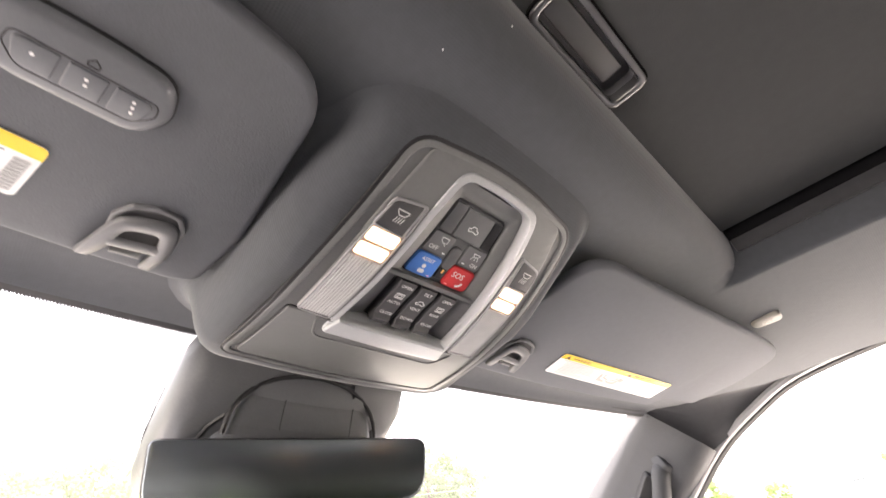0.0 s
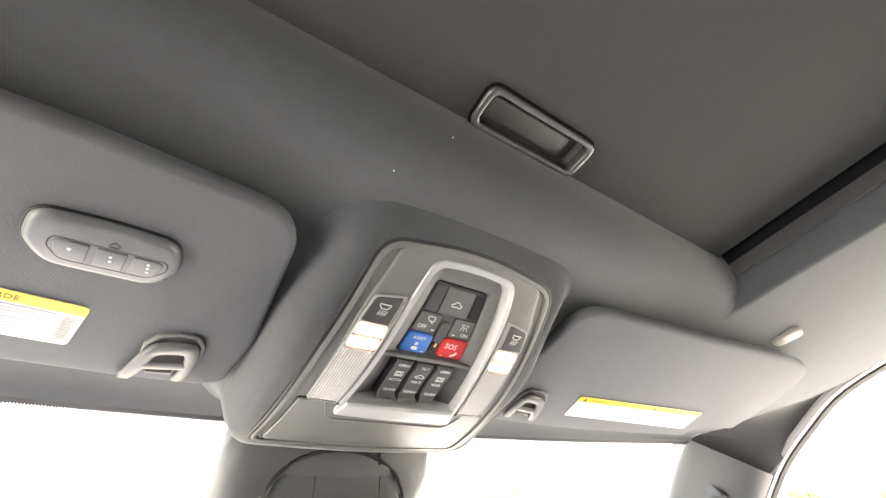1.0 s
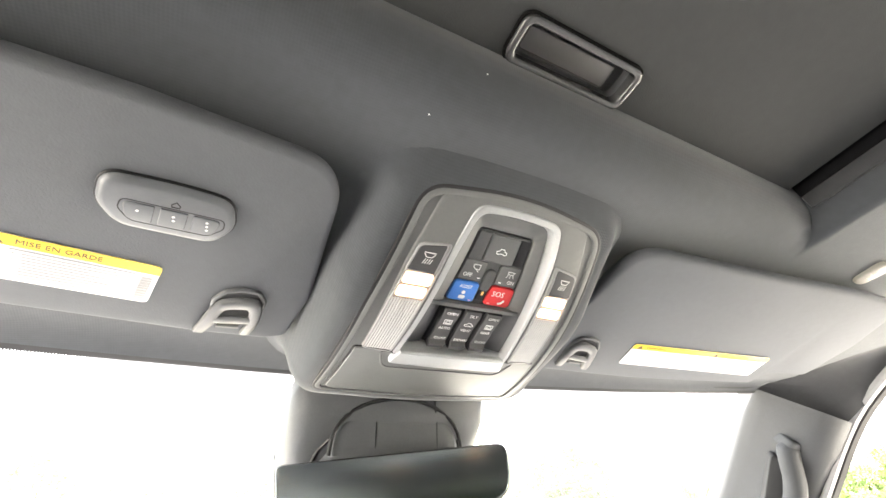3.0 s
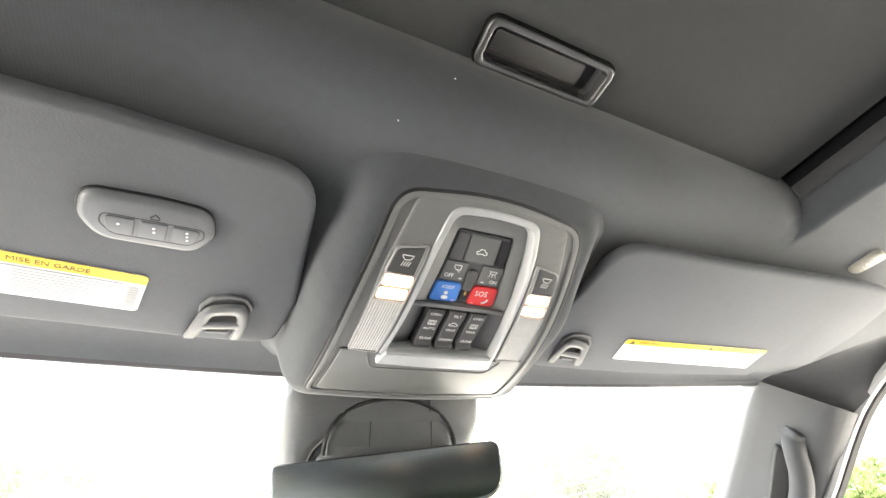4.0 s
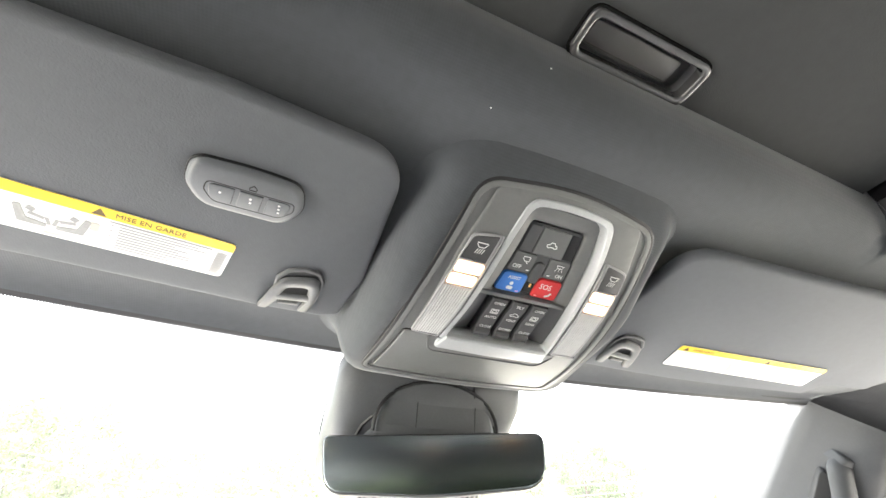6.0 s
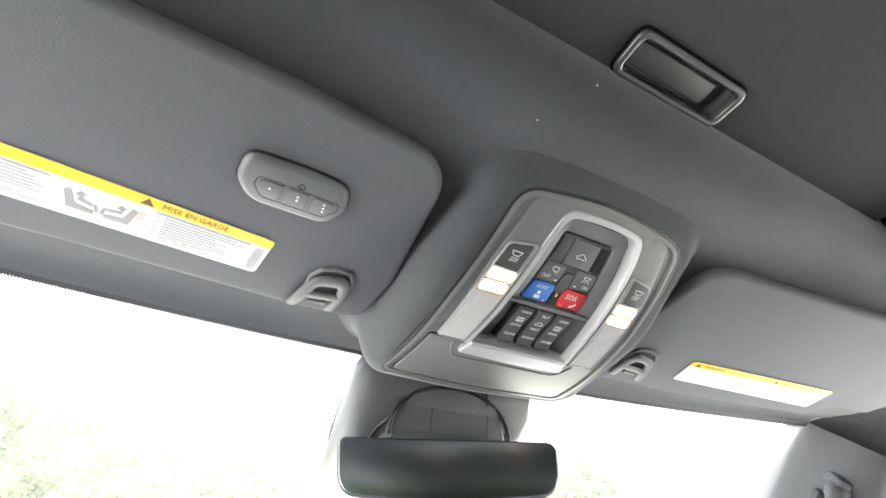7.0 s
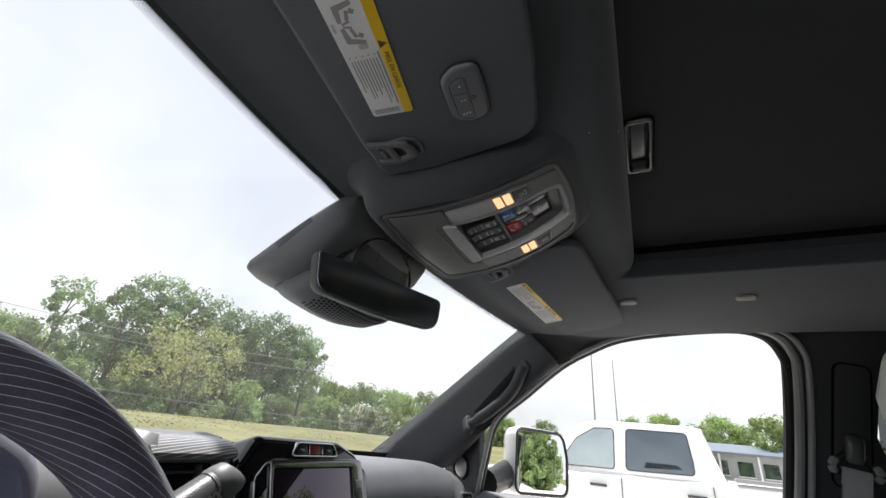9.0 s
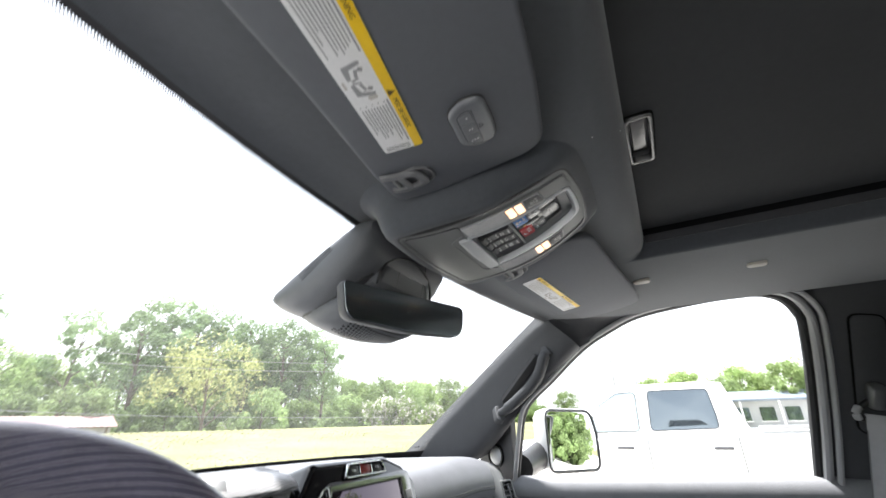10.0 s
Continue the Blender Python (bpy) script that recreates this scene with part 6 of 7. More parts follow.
part("cushion", loft([[(p[0], p[1] + 0.22, z) for p in inset(rounded(rect(0.52, 0.54), 0.07, 5), g)] for z, g in ((0.10, 0.02), (0.14, 0.0), (0.24, 0.0), (0.275, 0.02), (0.285, 0.06))]), SEAT, seat, smooth=60)
part("seat_base", box(0.42, 0.44, 0.12, (0, 0.22, 0.06), 0.02), BLACK, seat)

# ---- door mirror outside ----
ln = Vector((0.79, -0.61, 0.0)).normalized()
MM = Matrix.Translation((1.112, 0.229, 1.470)) @ Matrix((ln, Vector((0, 0, 1)), Vector((-0.61, -0.79, 0.0)).normalized())).transposed().to_4x4() @ Matrix.Rotation(radians(-2.0), 4, "X")
dm = thing("door_mirror", "large white-capped door mirror with clear glass on a black arm", "door mirror", MM)
go = rounded([(-0.116, -0.095), (0.114, -0.100), (0.122, 0.02), (0.106, 0.103), (-0.108, 0.108)], [0.03, 0.035, 0.06, 0.045, 0.03], 7)
part("mirror_glass", slab(inset(go, 0.006), -0.004, 0.0, 0.001), SIDE_MIRROR, dm, "clear mirror glass", smooth=30)
part("glass_rim", ring(go, inset(go, 0.0045), -0.02, 0.004, 0.0015), DARK, dm)
part("mirror_shell", loft([[(*p, z) for p in inset(go, d)] for d, z in ((-0.003, 0.002), (-0.007, -0.02), (-0.003, -0.06), (0.02, -0.10), (0.05, -0.12))], False), WHITE_PAINT, dm, "white painted mirror cap")
part("mirror_arm", tube([(-0.10, -0.04, -0.06), (-0.17, -0.055, -0.02), (-0.23, -0.065, 0.02), (-0.27, -0.07, 0.05)], [0.045, 0.04, 0.04, 0.042], 14), BLACK, dm, "black mirror arm")

# ---- outside: ground and lot ----
def ground_z(x, y):
    """Flat lot that rises ahead to a grass crest and falls again behind it."""
    d = y * 0.92 + x * 0.30
    return lerp_table(d, (-300, 11, 20, 31, 36, 44, 60, 400), (0, 0, 0.55, 1.42, 1.50, 0.7, 0.6, 2.0))


GRASS = material("dry mown grass", (0.168, 0.167, 0.084), 0.95, 0, 0.42, 0.30, 0.3, 30, 0.1)
ASPHALT = material("pale parking lot", (0.68, 0.65, 0.605), 0.9, 0, 0.2, 1.5, 0.6, 60, 0.2)
bm = bmesh.new()
coords = sorted({-2500, -900, -400, -200, -120, 900, 2500, 400, 200} | {i * 8 for i in range(-12, 0)} | {i * 2 for i in range(0, 36)} | {72 + 8 * i for i in range(8)})
cx_ = sorted({-2500, -900, -400, -200, 200, 400, 900, 2500} | {i * 6 for i in range(-25, 26)})
gvv = [[bm.verts.new((x, y, ground_z(x, y) + (0.05 * noise.noise((x * 0.2, y * 0.2, 0)) if 14 < y < 60 else 0))) for x in cx_] for y in coords]
for a, b in zip(gvv, gvv[1:]):
    for i in range(len(cx_) - 1):
        bm.faces.new((a[i], a[i + 1], b[i + 1], b[i]))
tagged(part("ground", bm, GRASS), "mown yellow-green grass field rising to a low crest", "grass field", kind="structure")
lot = part("pavement", slab([(-1.0, -45), (70, -45), (70, -6), (14, 8), (-1.0, 11)], -0.02, 0.012), ASPHALT)
# Unseen ground added on the driver's side, pale to bounce light inside.
lane = part("road", slab([(-60, -45), (-1.004, -45), (-1.004, 11), (-60, 11)], -0.02, 0.010), material("pale bounce ground", (0.56, 0.545, 0.52), 0.9, 0, 0.2, 1.5, 0.6, 60, 0.2))
tagged(lane, "unseen pale ground added to bounce light into the cabin", "asphalt lane", kind="structure")
tagged(lot, "sunlit pale concrete parking lot", "parking lot", kind="structure")
rng = random.Random(11)
bm = bmesh.new()
for k in range(7000):
    d = 13 + 23 * rng.random() ** 0.8
    az = radians(rng.uniform(-25, 72))
    x, y = d * math.sin(az), d * math.cos(az)
    z = ground_z(x, y)
    h, w, t = rng.uniform(0.015, 0.03), rng.uniform(0.05, 0.10), rng.uniform(0, 3.14)
    dx, dy = w * math.cos(t), w * math.sin(t)
    bm.faces.new([bm.verts.new(v) for v in ((x - dx, y - dy, z - 0.01), (x + dx, y + dy, z - 0.01), (x + rng.uniform(-.05, .05), y + rng.uniform(-.05, .05), z + h))])
tagged(part("grass", bm, material("grass blades", (0.18, 0.175, 0.08), 0.9, 0, 0.3, 0.8, random_tint=0.2), smooth=0), "short dry grass tufts over the field", "grass", kind="stuff")

# ---- trees ----
BARK = material("grey bark", (0.16, 0.13, 0.10), 0.95, 0, 0.35, 3, 1.0, 18)


def leaf_material(name, c):
    """Matt leaf that lets some of the light through."""
    m = material(name, c, 0.6, 0, 0.35, 0.35, random_tint=0.45, spec=0.12)
    n, l = m.node_tree.nodes, m.node_tree.links
    b = n["Principled BSDF"]
    tr, mix = n.new("ShaderNodeBsdfTranslucent"), n.new("ShaderNodeMixShader")
    l.new(b.inputs["Base Color"].links[0].from_socket, tr.inputs["Color"])
    mix.inputs[0].default_value = 0.45
    l.new(b.outputs[0], mix.inputs[1])
    l.new(tr.outputs[0], mix.inputs[2])
    l.new(mix.outputs[0], n["Material Output"].inputs[0])
    return m


LEAF = [leaf_material("oak leaves", (0.265, 0.345, 0.155)), leaf_material("pine needles", (0.225, 0.305, 0.155)), leaf_material("yellowing leaves", (0.375, 0.395, 0.175)), leaf_material("pale blossom", (0.70, 0.66, 0.64)), leaf_material("bright leaves", (0.31, 0.395, 0.17))]


def tree(name, seed, height, width, leaf, label, clumps=34, per=95, low=0.15, size=0.30, blossom=0):
    rr = random.Random(seed)
    t = thing(name, label, "tree")
    trunk = [Vector((0, 0, -0.3))]
    n = 8
    for k in range(1, n + 1):
        f = k / n
        trunk.append(Vector((0.25 * math.sin(seed + f * 3) * f, 0.2 * math.cos(seed * 2 + f * 4) * f, height * 0.88 * f)))
    r0 = 0.016 * height + 0.05
    bm = tube(trunk, [r0 * (1.25 if i == 0 else 1 - 0.85 * i / n) for i in range(n + 1)], 9)
    centres = []
    for k in range(clumps):
        f = low + (1 - low) * ((k + 0.5) / clumps) ** 0.9
        ang = k * 2.4 + rr.uniform(-0.5, 0.5)
        q = max(0.0, (f - low) / (1 - low))
        prof = (1 - (1.55 * q - 0.62) ** 2) ** 0.5 if abs(1.55 * q - 0.62) < 1 else 0.25
        rad = width * 0.5 * prof * math.sqrt(rr.uniform(0.06, 1.0))
        c = Vector((rad * math.cos(ang), rad * math.sin(ang), height * (f * 0.96 + rr.uniform(-0.04, 0.04))))
        centres.append((c, width * rr.choice((0.08, 0.10, 0.13, 0.17))))
        if k % 2 == 0:
            zb = max(0.2, c.z - rad * 0.6 - 0.5)
            i = min(n - 1, int(zb / (height * 0.88) * n))
            base = trunk[i].lerp(trunk[i + 1], min(1, max(0, zb / (height * 0.88) * n - i)))
            limb = [base, base.lerp(c, 0.45) + Vector((0, 0, 0.25)), c]
            part_bm = tube(limb, [r0 * 0.32, r0 * 0.2, r0 * 0.06], 5)
            me = bpy.data.meshes.new("tmp")
            part_bm.to_mesh(me)
            part_bm.free()
            bm.from_mesh(me)
            bpy.data.meshes.remove(me)
    part("trunk", bm, BARK, t, smooth=60)
    verts, faces = [], []
    for c, cr in centres:
        for _ in range(per):
            v = Vector((rr.gauss(0, 1), rr.gauss(0, 1), rr.gauss(0, 0.75)))
            v = v.normalized() * cr * (rr.uniform(0.3, 1.0) ** 0.5 + 0.08)
            p = c + v
            s = size * rr.uniform(0.5, 1.2)
            facing = (v.normalized() + 0.75 * Vector((rr.gauss(0, 1), rr.gauss(0, 1), rr.gauss(0, 1))).normalized()).normalized()
            a = facing.orthogonal().normalized()
            b = facing.cross(a)
            turn = rr.uniform(0, 6.28)
            a, b = a * math.cos(turn) + b * math.sin(turn), b * math.cos(turn) - a * math.sin(turn)
            i = len(verts)
            verts += [p - a * s * 0.6, p + b * s * 0.34 - a * s * 0.1, p + a * s * 0.6, p - b * s * 0.34 + a * s * 0.1]
            faces.append((i, i + 1, i + 2, i + 3))
    me = bpy.data.meshes.new("crown")
    me.from_pydata([tuple(v) for v in verts], [], faces)
    me.materials.append(leaf)
    cr_ob = new("crown", me)
    cr_ob.parent = t
    if blossom:
        verts, faces = [], []
        for k in range(blossom):
            c, cr = centres[k % len(centres)]
            p = c + Vector((rr.gauss(0, 1), rr.gauss(0, 1), rr.gauss(0.3, 0.8))).normalized() * cr * 1.1
            for j in range(4):
                o = p + Vector((rr.gauss(0, 0.12), rr.gauss(0, 0.12), rr.gauss(0, 0.12)))
                a = Vector((rr.gauss(0, 1), rr.gauss(0, 1), rr.gauss(0, 1))).normalized() * 0.13
                b = a.cross(Vector((0.3, -1, 0.5))).normalized() * 0.13
                i = len(verts)
                verts += [o - a, o - b, o + a, o + b]
                faces.append((i, i + 1, i + 2, i + 3))
        me = bpy.data.meshes.new("blossom")
        me.from_pydata([tuple(v) for v in verts], [], faces)
        me.materials.append(LEAF[3])
        new("blossom", me).parent = t
    return t


def plant(proto, az, dist, scale, turn, squash=1.0):
    x, y = dist * math.sin(radians(az)) - 0.47, dist * math.cos(radians(az)) - 0.13
    return copy_scaled(proto, Matrix.Translation((x, y, ground_z(x, y) - 0.1)) @ Matrix.Rotation(turn, 4, "Z"), scale, squash)


def copy_scaled(proto, m, s, squash):
    c = copy_thing(proto, m)
    c.scale = (s, s, s * squash)
    return c


oak_a = tree("oak_tree", 3, 12.0, 10.5, LEAF[0], "broad green roadside oak with a rounded leafy crown", 60, 145, 0.06, 0.40)
oak_b = tree("leafy_tree", 8, 11.0, 7.5, LEAF[4], "bright green leafy tree at the field's edge", 56, 135, 0.04, 0.40)
pine = tree("pine_tree", 14, 13.0, 6.0, LEAF[1], "tall dark pine with a sparse open top", 18, 130, 0.50, 0.34)
tall_pine = tree("pine_tree", 52, 13.0, 7.0, LEAF[1], "tall pine with rounded dense needle clusters", 30, 170, 0.36, 0.30)
yellow = tree("yellowing_tree", 21, 9.0, 11.5, LEAF[2], "yellow-green tree with a wide spreading crown and pale trunk", 30, 115, 0.40, 0.30)
bush = tree("flowering_bush", 31, 4.6, 5.4, LEAF[4], "green bush dotted with pale blossom", 30, 130, 0.06, 0.30, 300)
scrub = tree("undergrowth_bush", 37, 4.5, 6.0, LEAF[0], "dense dark green undergrowth bush", 26, 150, 0.02, 0.34)
for o in (oak_a, oak_b, pine, tall_pine, yellow, bush, scrub):
    o["group"] = "trees along the field"
spots = [
    (oak_a, -26, 56, 1.25), (oak_b, -20, 52, 1.30), (oak_a, -14, 55, 1.30), (oak_b, -8.5, 50, 1.05), (oak_a, -3.5, 55, 1.10), (oak_b, 1.5, 50, 1.05), (oak_b, 6.5, 48, 1.10), (pine, 12.2, 58, 1.12),
    (oak_a, 15.5, 57, 0.72), (pine, 20.8, 56, 0.98), (oak_b, 18.5, 62, 0.80), (tall_pine, 26.2, 55, 1.08), (tall_pine, 28.6, 57, 1.19), (pine, 23.5, 62, 0.95), (tall_pine, 31.4, 58, 1.14), (oak_a, 30.5, 64, 0.9), (yellow, 33.5, 44.5, 0.88), (tall_pine, 35.0, 58, 1.10), (tall_pine, 37.4, 55, 0.99), (oak_a, 35.5, 64, 0.85), (pine, 39.5, 57, 1.02), (oak_b, 38.5, 62, 1.05), (tall_pine, 41.6, 55, 1.02), (tall_pine, 43.8, 57, 0.99), (pine, 45.0, 57, 0.98), (tall_pine, 46.6, 55, 0.84),
    (oak_b, 50.5, 72, 0.72), (oak_a, 54.5, 76, 0.72), (oak_a, 57.5, 78, 0.70), (oak_b, 60.0, 80, 0.74), (oak_a, 63.0, 84, 0.76), (oak_b, 66.0, 84, 0.70), (oak_b, 52.5, 78, 0.70), (oak_a, 48.5, 70, 0.70), (oak_a, 69.0, 92, 0.66), (oak_b, 73.5, 96, 0.60), (oak_a, 78.0, 90, 0.52),
    (bush, 52.5, 62, 0.80), (bush, 54.5, 64, 0.95), (bush, 57.0, 62, 0.90), (bush, 61.0, 68, 0.75), (bush, 36.0, 47, 0.3),
    (oak_b, 88.2, 56, 0.50), (oak_b, 91.2, 62, 0.60), (oak_b, 91.9, 52, 0.54), (oak_b, 97.2, 74, 0.74), (oak_b, 101.5, 60, 0.66), (oak_a, 95.2, 64, 0.5), (oak_b, 99.5, 74, 0.66), (oak_b, 103.0, 76, 0.66), (oak_a, 107.0, 80, 0.72), (oak_b, 112.0, 78, 0.72), (oak_a, 130.3, 34, 1.18), (oak_b, 125.5, 36, 0.62), (oak_b, 121.0, 38, 0.60), (oak_b, 139.0, 40, 0.8), (oak_a, 88.0, 110, 0.5), (oak_b, 84.0, 100, 0.45),
]
first = set()
for k, (proto, az, dist, sc) in enumerate(spots):
    if proto in first:
        plant(proto, az, dist, sc, k * 1.7, 1.0)
    else:
        first.add(proto)
        x, y = dist * math.sin(radians(az)) - 0.47, dist * math.cos(radians(az)) - 0.13
        proto.matrix_basis = Matrix.Translation((x, y, ground_z(x, y) - 0.1))
        proto.scale = (sc, sc, sc)
for k in range(30):
    plant(scrub, -24 + 2.45 * k, 49 + 3.5 * math.sin(k * 1.9) + (18 if k > 28 else 0), 0.70 + 0.22 * math.sin(k * 2.7), k * 1.1)
x, y = 60 * math.sin(radians(50)), 60 * math.cos(radians(50))
scrub.matrix_basis = Matrix.Translation((x, y, ground_z(x, y) - 0.1))
for k, az in enumerate((48.5, 50.5, 53, 55, 57.5, 59.5, 62, 64.5, 66.5, 69, 71, 73, 75)):
    plant(scrub, az, 72 + 1.6 * k, 0.85, k * 2.0)
for k in range(24):
    plant(oak_b if k % 2 else oak_a, -25 + 4.2 * k, (66 if k < 17 else 90) + 4 * math.sin(k * 2.3), 0.72 + 0.12 * math.sin(k * 1.7), k * 0.9)
# trees behind the cab, seen in the door mirror
for k, (px, py, sc) in enumerate(((-0.8, -13.5, 0.72), (0.8, -14.5, 0.66), (-4.6, -15, 0.8), (7.5, -34, 0.5))):
    copy_scaled(oak_b, Matrix.Translation((px, py, -0.1)) @ Matrix.Rotation(k * 2.2, 4, "Z"), sc, 1.0)

for k in range(7):
    copy_scaled(scrub, Matrix.Translation((-1.6 + 0.62 * k, -11.8 - 0.35 * (k % 3), -0.1)) @ Matrix.Rotation(k * 2.1, 4, "Z"), 0.60, 1.25)
for k in range(6):
    copy_scaled(scrub, Matrix.Translation((-4.6 + 1.3 * k, -10.6 - 0.5 * (k % 2), -0.1)) @ Matrix.Rotation(k * 1.4, 4, "Z"), 0.52, 1.15)

# ---- red-roofed shed behind the crest ----
shed = thing("shed", "long low shed with a faded red metal roof", "shed", Matrix.Translation((13.3, 40.85, 0.9)) @ Matrix.Rotation(radians(-17), 4, "Z"))
RED_ROOF = material("faded red metal roof", (0.25, 0.165, 0.165), 0.45, 0.1, 0.12, 1.2, 0.2, 12)
part("shed_wall", box(9.6, 5, 1.25, (0, 0, 0.30)), material("pale shed wall", (0.55, 0.53, 0.5), 0.8, 0, 0.15, 2), shed)
part("roof", loft([[(x, -3.0, 0.95), (x, -3.0, 1.0), (x, 0, 1.78), (x, 3.0, 1.0), (x, 3.0, 0.95), (x, 0, 1.73)] for x in (-5.1, 5.1)]), RED_ROOF, shed, "faded red standing-seam roof")
for k in range(24):
    part("roof_rib", loft([[(x, -3.02, 0.99), (x, -3.02, 1.03), (x, 0, 1.82), (x, 0, 1.77)] for x in (-5.0 + 0.435 * k, -4.96 + 0.435 * k)]), RED_ROOF, shed, smooth=0)
for k in range(4):
    part("post", box(0.14, 0.14, 1.4, (-4.5 + 3 * k, -2.8, 0.25)), BARK, shed)

# ---- cables across the field ----
CABLE = material("pale cable", (0.30, 0.30, 0.30), 0.6)
for k, (d, a0, e0, a1, e1) in enumerate(((41, -20, 10.5, 50, 7.6), (41, -20, 9.2, 50, 6.6), (40, -20, 4.9, 55, 0.9))):
    pts = []
    for i in range(25):
        s = i / 24
        az, el = radians(a0 + (a1 - a0) * s), radians(e0 + (e1 - e0) * s - 0.9 * math.sin(math.pi * s))
        pts.append((d * math.sin(az) - 0.47, d * math.cos(az) - 0.13, 1.53 + d * math.tan(el)))
    tagged(part("power_cable", tube(pts, 0.022, 6), CABLE), "thin sagging power cable strung across the field", "power cable", "power cables")

# ---- steel poles ----
STEEL = material("galvanised steel", (0.35, 0.35, 0.36), 0.5, 0.6, 0.1, 5)
for px, py, tall in ((34.5, 3.4, 13.0), (44.4, 2.4, 10.3)):
    pole = thing("steel_pole", "slim tall grey steel pole beside the parking lot", "pole", Matrix.Translation((px, py, 0)), "steel poles")
    part("shaft", tube([(0, 0, 0), (0, 0, tall / 2), (0, 0, tall)], [0.07, 0.055, 0.04], 10), STEEL, pole)
    part("pole_cap", tube([(0, 0, tall), (0, 0, tall + 0.06), (0, 0, tall + 0.09)], [0.05, 0.05, 0.02], 10), STEEL, pole)
    part("base_plate", box(0.34, 0.34, 0.04, (0, 0, 0.02), 0.01), STEEL, pole)

# ---- far low building ----
far = thing("far_building", "low grey commercial building with a blue-grey roof", "building", Matrix.Translation((58, -9.2, 0)) @ Matrix.Rotation(radians(8), 4, "Z"))
part("building_wall", box(7, 14, 3.0, (0, 0, 1.5)), material("pale stucco", (0.36, 0.37, 0.38), 0.85, 0, 0.1, 1), far)
part("roof", loft([[(-4.4, y, 2.95), (-4.4, y, 3.15), (0, y, 4.1), (4.4, y, 3.15), (4.4, y, 2.95)] for y in (-7.5, 7.5)]), material("blue-grey metal roof", (0.17, 0.20, 0.245), 0.5, 0.2, 0.1, 1), far, "blue-grey roof")
for k in range(6):
    w = part("window", box(0.08, 1.3, 1.3, (-3.52, -5.6 + 2.2 * k, 1.7)), TINTED, far)
    part("window_sill", box(0.16, 1.5, 0.08, (-3.56, -5.6 + 2.2 * k, 1.02)), WHITE_PAINT, w)
for k in range(5):
    part("porch_post", box(0.15, 0.15, 2.95, (-4.2, -6.8 + 3.4 * k, 1.475)), WHITE_PAINT, far)

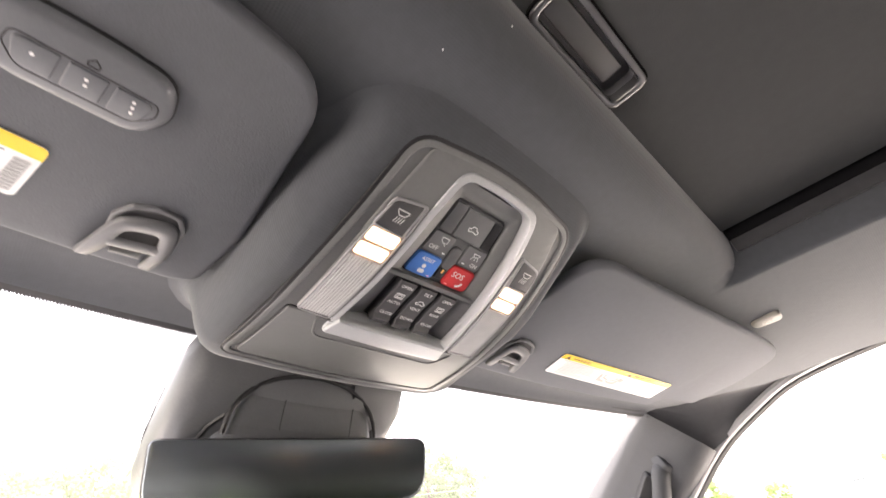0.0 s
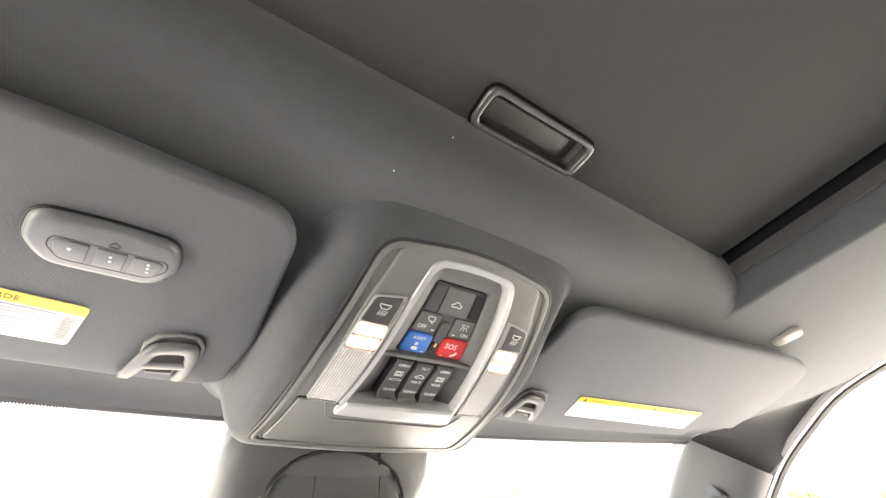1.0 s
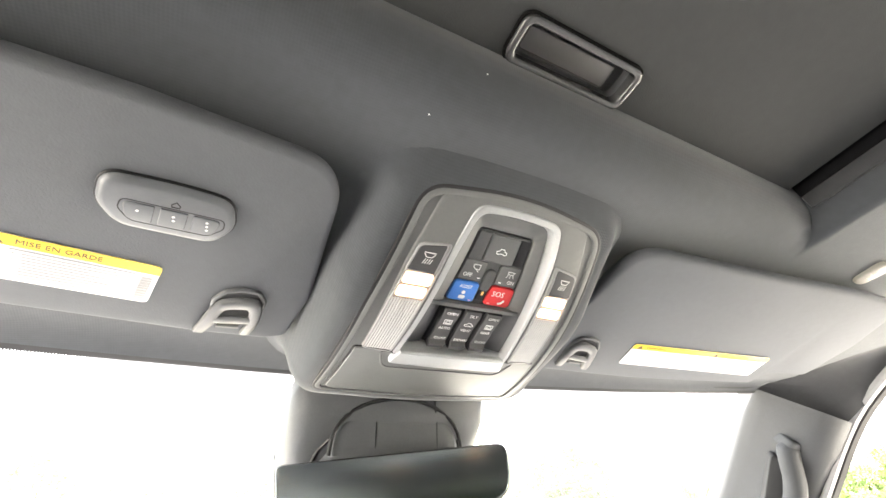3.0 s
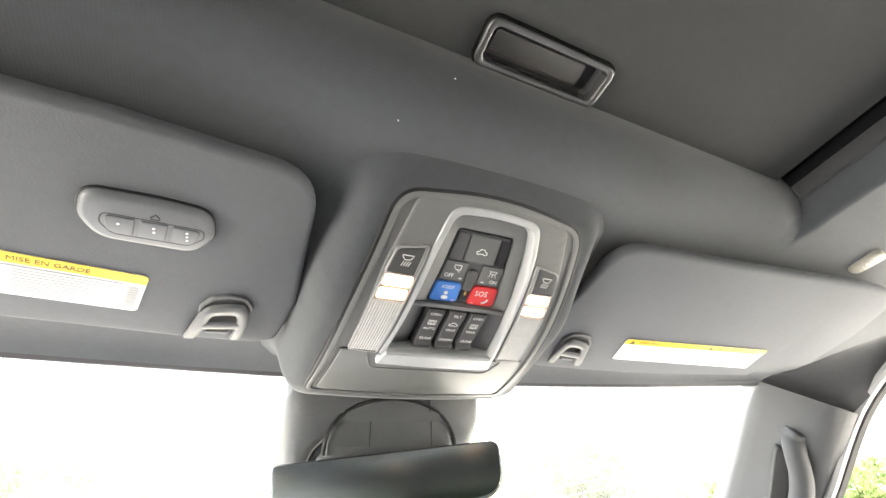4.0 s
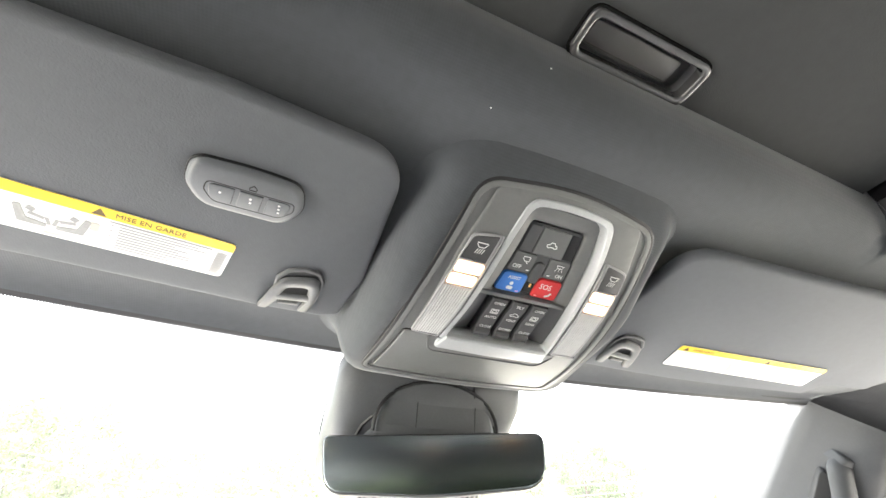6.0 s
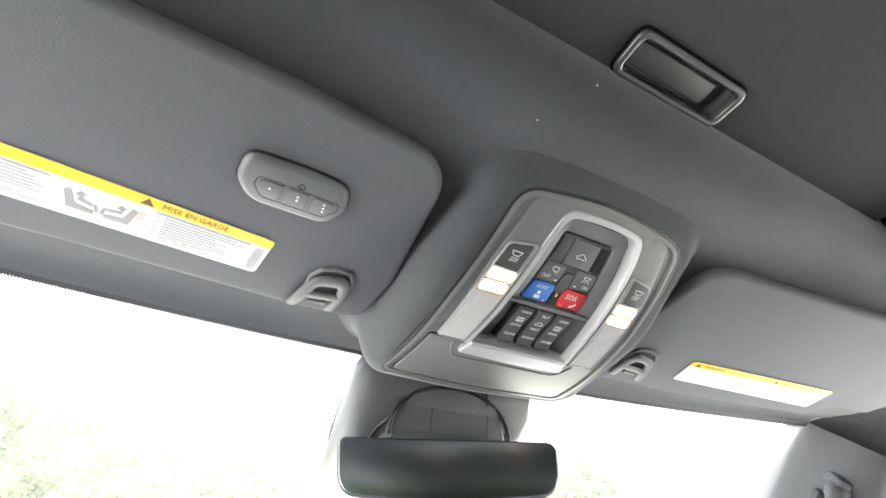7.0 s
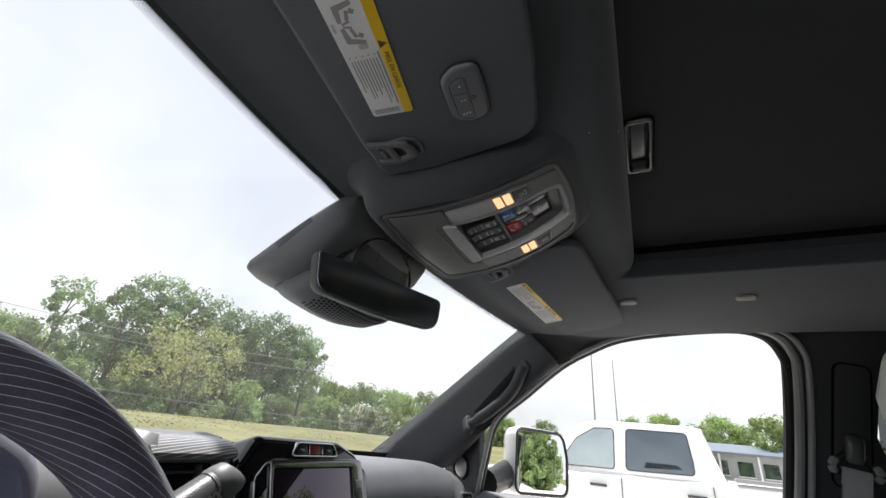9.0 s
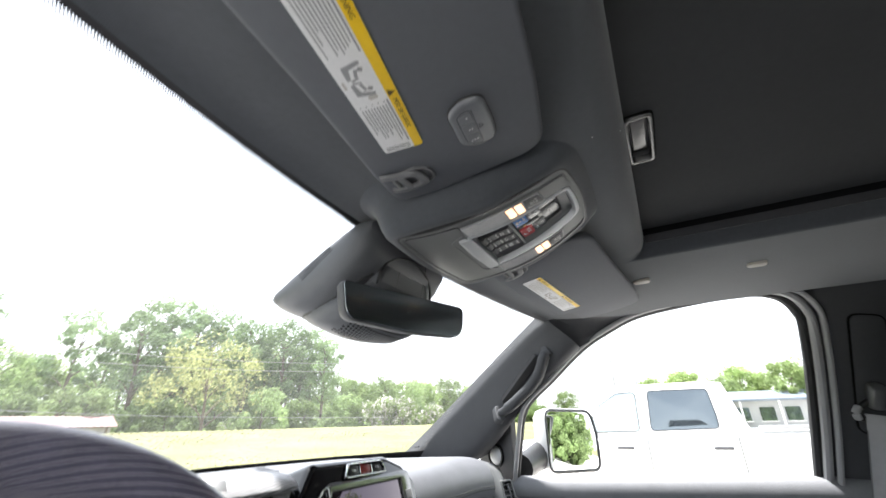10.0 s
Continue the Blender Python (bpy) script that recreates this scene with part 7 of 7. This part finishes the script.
# ---- white pickup parked alongside ----
def pickup():
    X = 6.30
    t = thing("pickup_truck", "white crew-cab pickup truck parked alongside", "pickup truck", Matrix.Translation((X, 0, 0)))
    # body side sections along the car: lower body
    body = []
    for y, top in ((3.05, 1.02), (2.95, 1.16), (2.4, 1.22), (1.45, 1.26), (1.30, 1.30), (0.4, 1.31), (-1.0, 1.34), (-1.05, 1.36), (-3.0, 1.38), (-3.15, 1.36)):
        body.append([(0.10, y, 0.55), (0.0, y, 0.75), (-0.01, y, top - 0.22), (0.02, y, top - 0.04), (0.07, y, top), (1.85, y, top), (1.90, y, top - 0.04), (1.93, y, 0.75), (1.85, y, 0.55)])
    part("body", loft(body), WHITE_PAINT, t, "white painted body")
    cab = []
    for y, w in ((1.62, 0.0), (0.78, 0.93), (0.55, 1.0), (-0.62, 1.0), (-0.79, 0.96), (-0.99, 0.0)):
        z1 = 1.31 + 0.70 * w
        cab.append([(0.06, y, 1.28), (0.10 + 0.0 * w, y, 1.34), (0.08 + 0.10 * w, y, 1.31 + 0.60 * w + 0.01), (0.16 + 0.10 * w, y, z1), (1.72 - 0.10 * w, y, z1), (1.80 - 0.10 * w, y, 1.31 + 0.60 * w + 0.01), (1.80, y, 1.34), (1.84, y, 1.28)])
    part("cab", loft(cab), WHITE_PAINT, t, "white painted cab")

    def flank(z):
        return 0.094 + 0.13 * (z - 1.36)
    for glazing, pts in zip((TINTED, PALE_GLASS), ([(0.20, 1.385), (-0.62, 1.405), (-0.62, 1.56), (-0.585, 1.90), (0.16, 1.905)], [(1.12, 1.375), (0.36, 1.382), (0.34, 1.90), (0.60, 1.89), (0.85, 1.74)])):
        o = rounded(pts, 0.05, 4)
        (y0, y1), (z0, z1) = [(min(p[k] for p in pts), max(p[k] for p in pts)) for k in (0, 1)]
        mid_y, mid_z, half_y, half_z = (y0 + y1) / 2, (z0 + z1) / 2, (y1 - y0) / 2, (z1 - z0) / 2
        g = part("side_window", loft([[(flank(mid_z + (z - mid_z) * f) - 0.012 - 0.022 * (1 - ((y - mid_y) * f / half_y) ** 2) * (1 - ((z - mid_z) * f / half_z) ** 2), mid_y + (y - mid_y) * f, mid_z + (z - mid_z) * f) for y, z in o] for f in (0.06, 0.25, 0.45, 0.65, 0.82, 0.93, 1.0)] + [[(flank(z) + 0.01, y, z) for y, z in o]]), glazing, t, "side window reflecting clouds", smooth=50)
        oo = inset(o, -0.012)
        part("window_trim", loft([[(flank(z) - 0.002, y, z) for y, z in oo], [(flank(z) - 0.016, y, z) for y, z in oo], [(flank(z) - 0.016, y, z) for y, z in o], [(flank(z) - 0.002, y, z) for y, z in o]], False, False), SEAL, g, smooth=0)
    for y in (0.57, -0.61):
        part("door_handle", box(0.03, 0.22, 0.035, (-0.025, y, 1.165), 0.01), material("grey handle", (0.06, 0.06, 0.065), 0.4), t, "grey door handle")
    for y in (1.28, 0.27, -0.80):
        part("door_gap", box(0.004, 0.010, 0.62, (-0.011, y, 1.0)), SEAL, t)
    part("bed_rail", box(0.10, 2.05, 0.05, (0.06, -2.08, 1.40), 0.015), GREY_LIGHT, t, "grey bed rail cap")
    for y in (2.1, -2.1):
        for s, xx in ((-1, 0.05), (1, 1.85)):
            w = part("wheel", loft([[(xx + q, y + r * math.cos(a), 0.40 + r * math.sin(a)) for a in (2 * math.pi * k / 28 for k in range(28))] for q, r in ((-0.12, 0.33), (-0.11, 0.39), (0.11, 0.39), (0.12, 0.33))]), RUBBER, t)
            part("rim", loft([[(xx + q, y + r * math.cos(a), 0.40 + r * math.sin(a)) for a in (2 * math.pi * k / 24 for k in range(24))] for q, r in ((-0.125, 0.26), (-0.115, 0.24), (-0.09, 0.10))], True, True), SILVER, w)
    part("headlight", box(0.35, 0.10, 0.16, (0.20, 2.98, 1.02), 0.03), TINTED, t)
    part("tail_light", box(0.12, 0.06, 0.34, (0.08, -3.14, 1.15), 0.02), RED, t)
    return t


pickup()
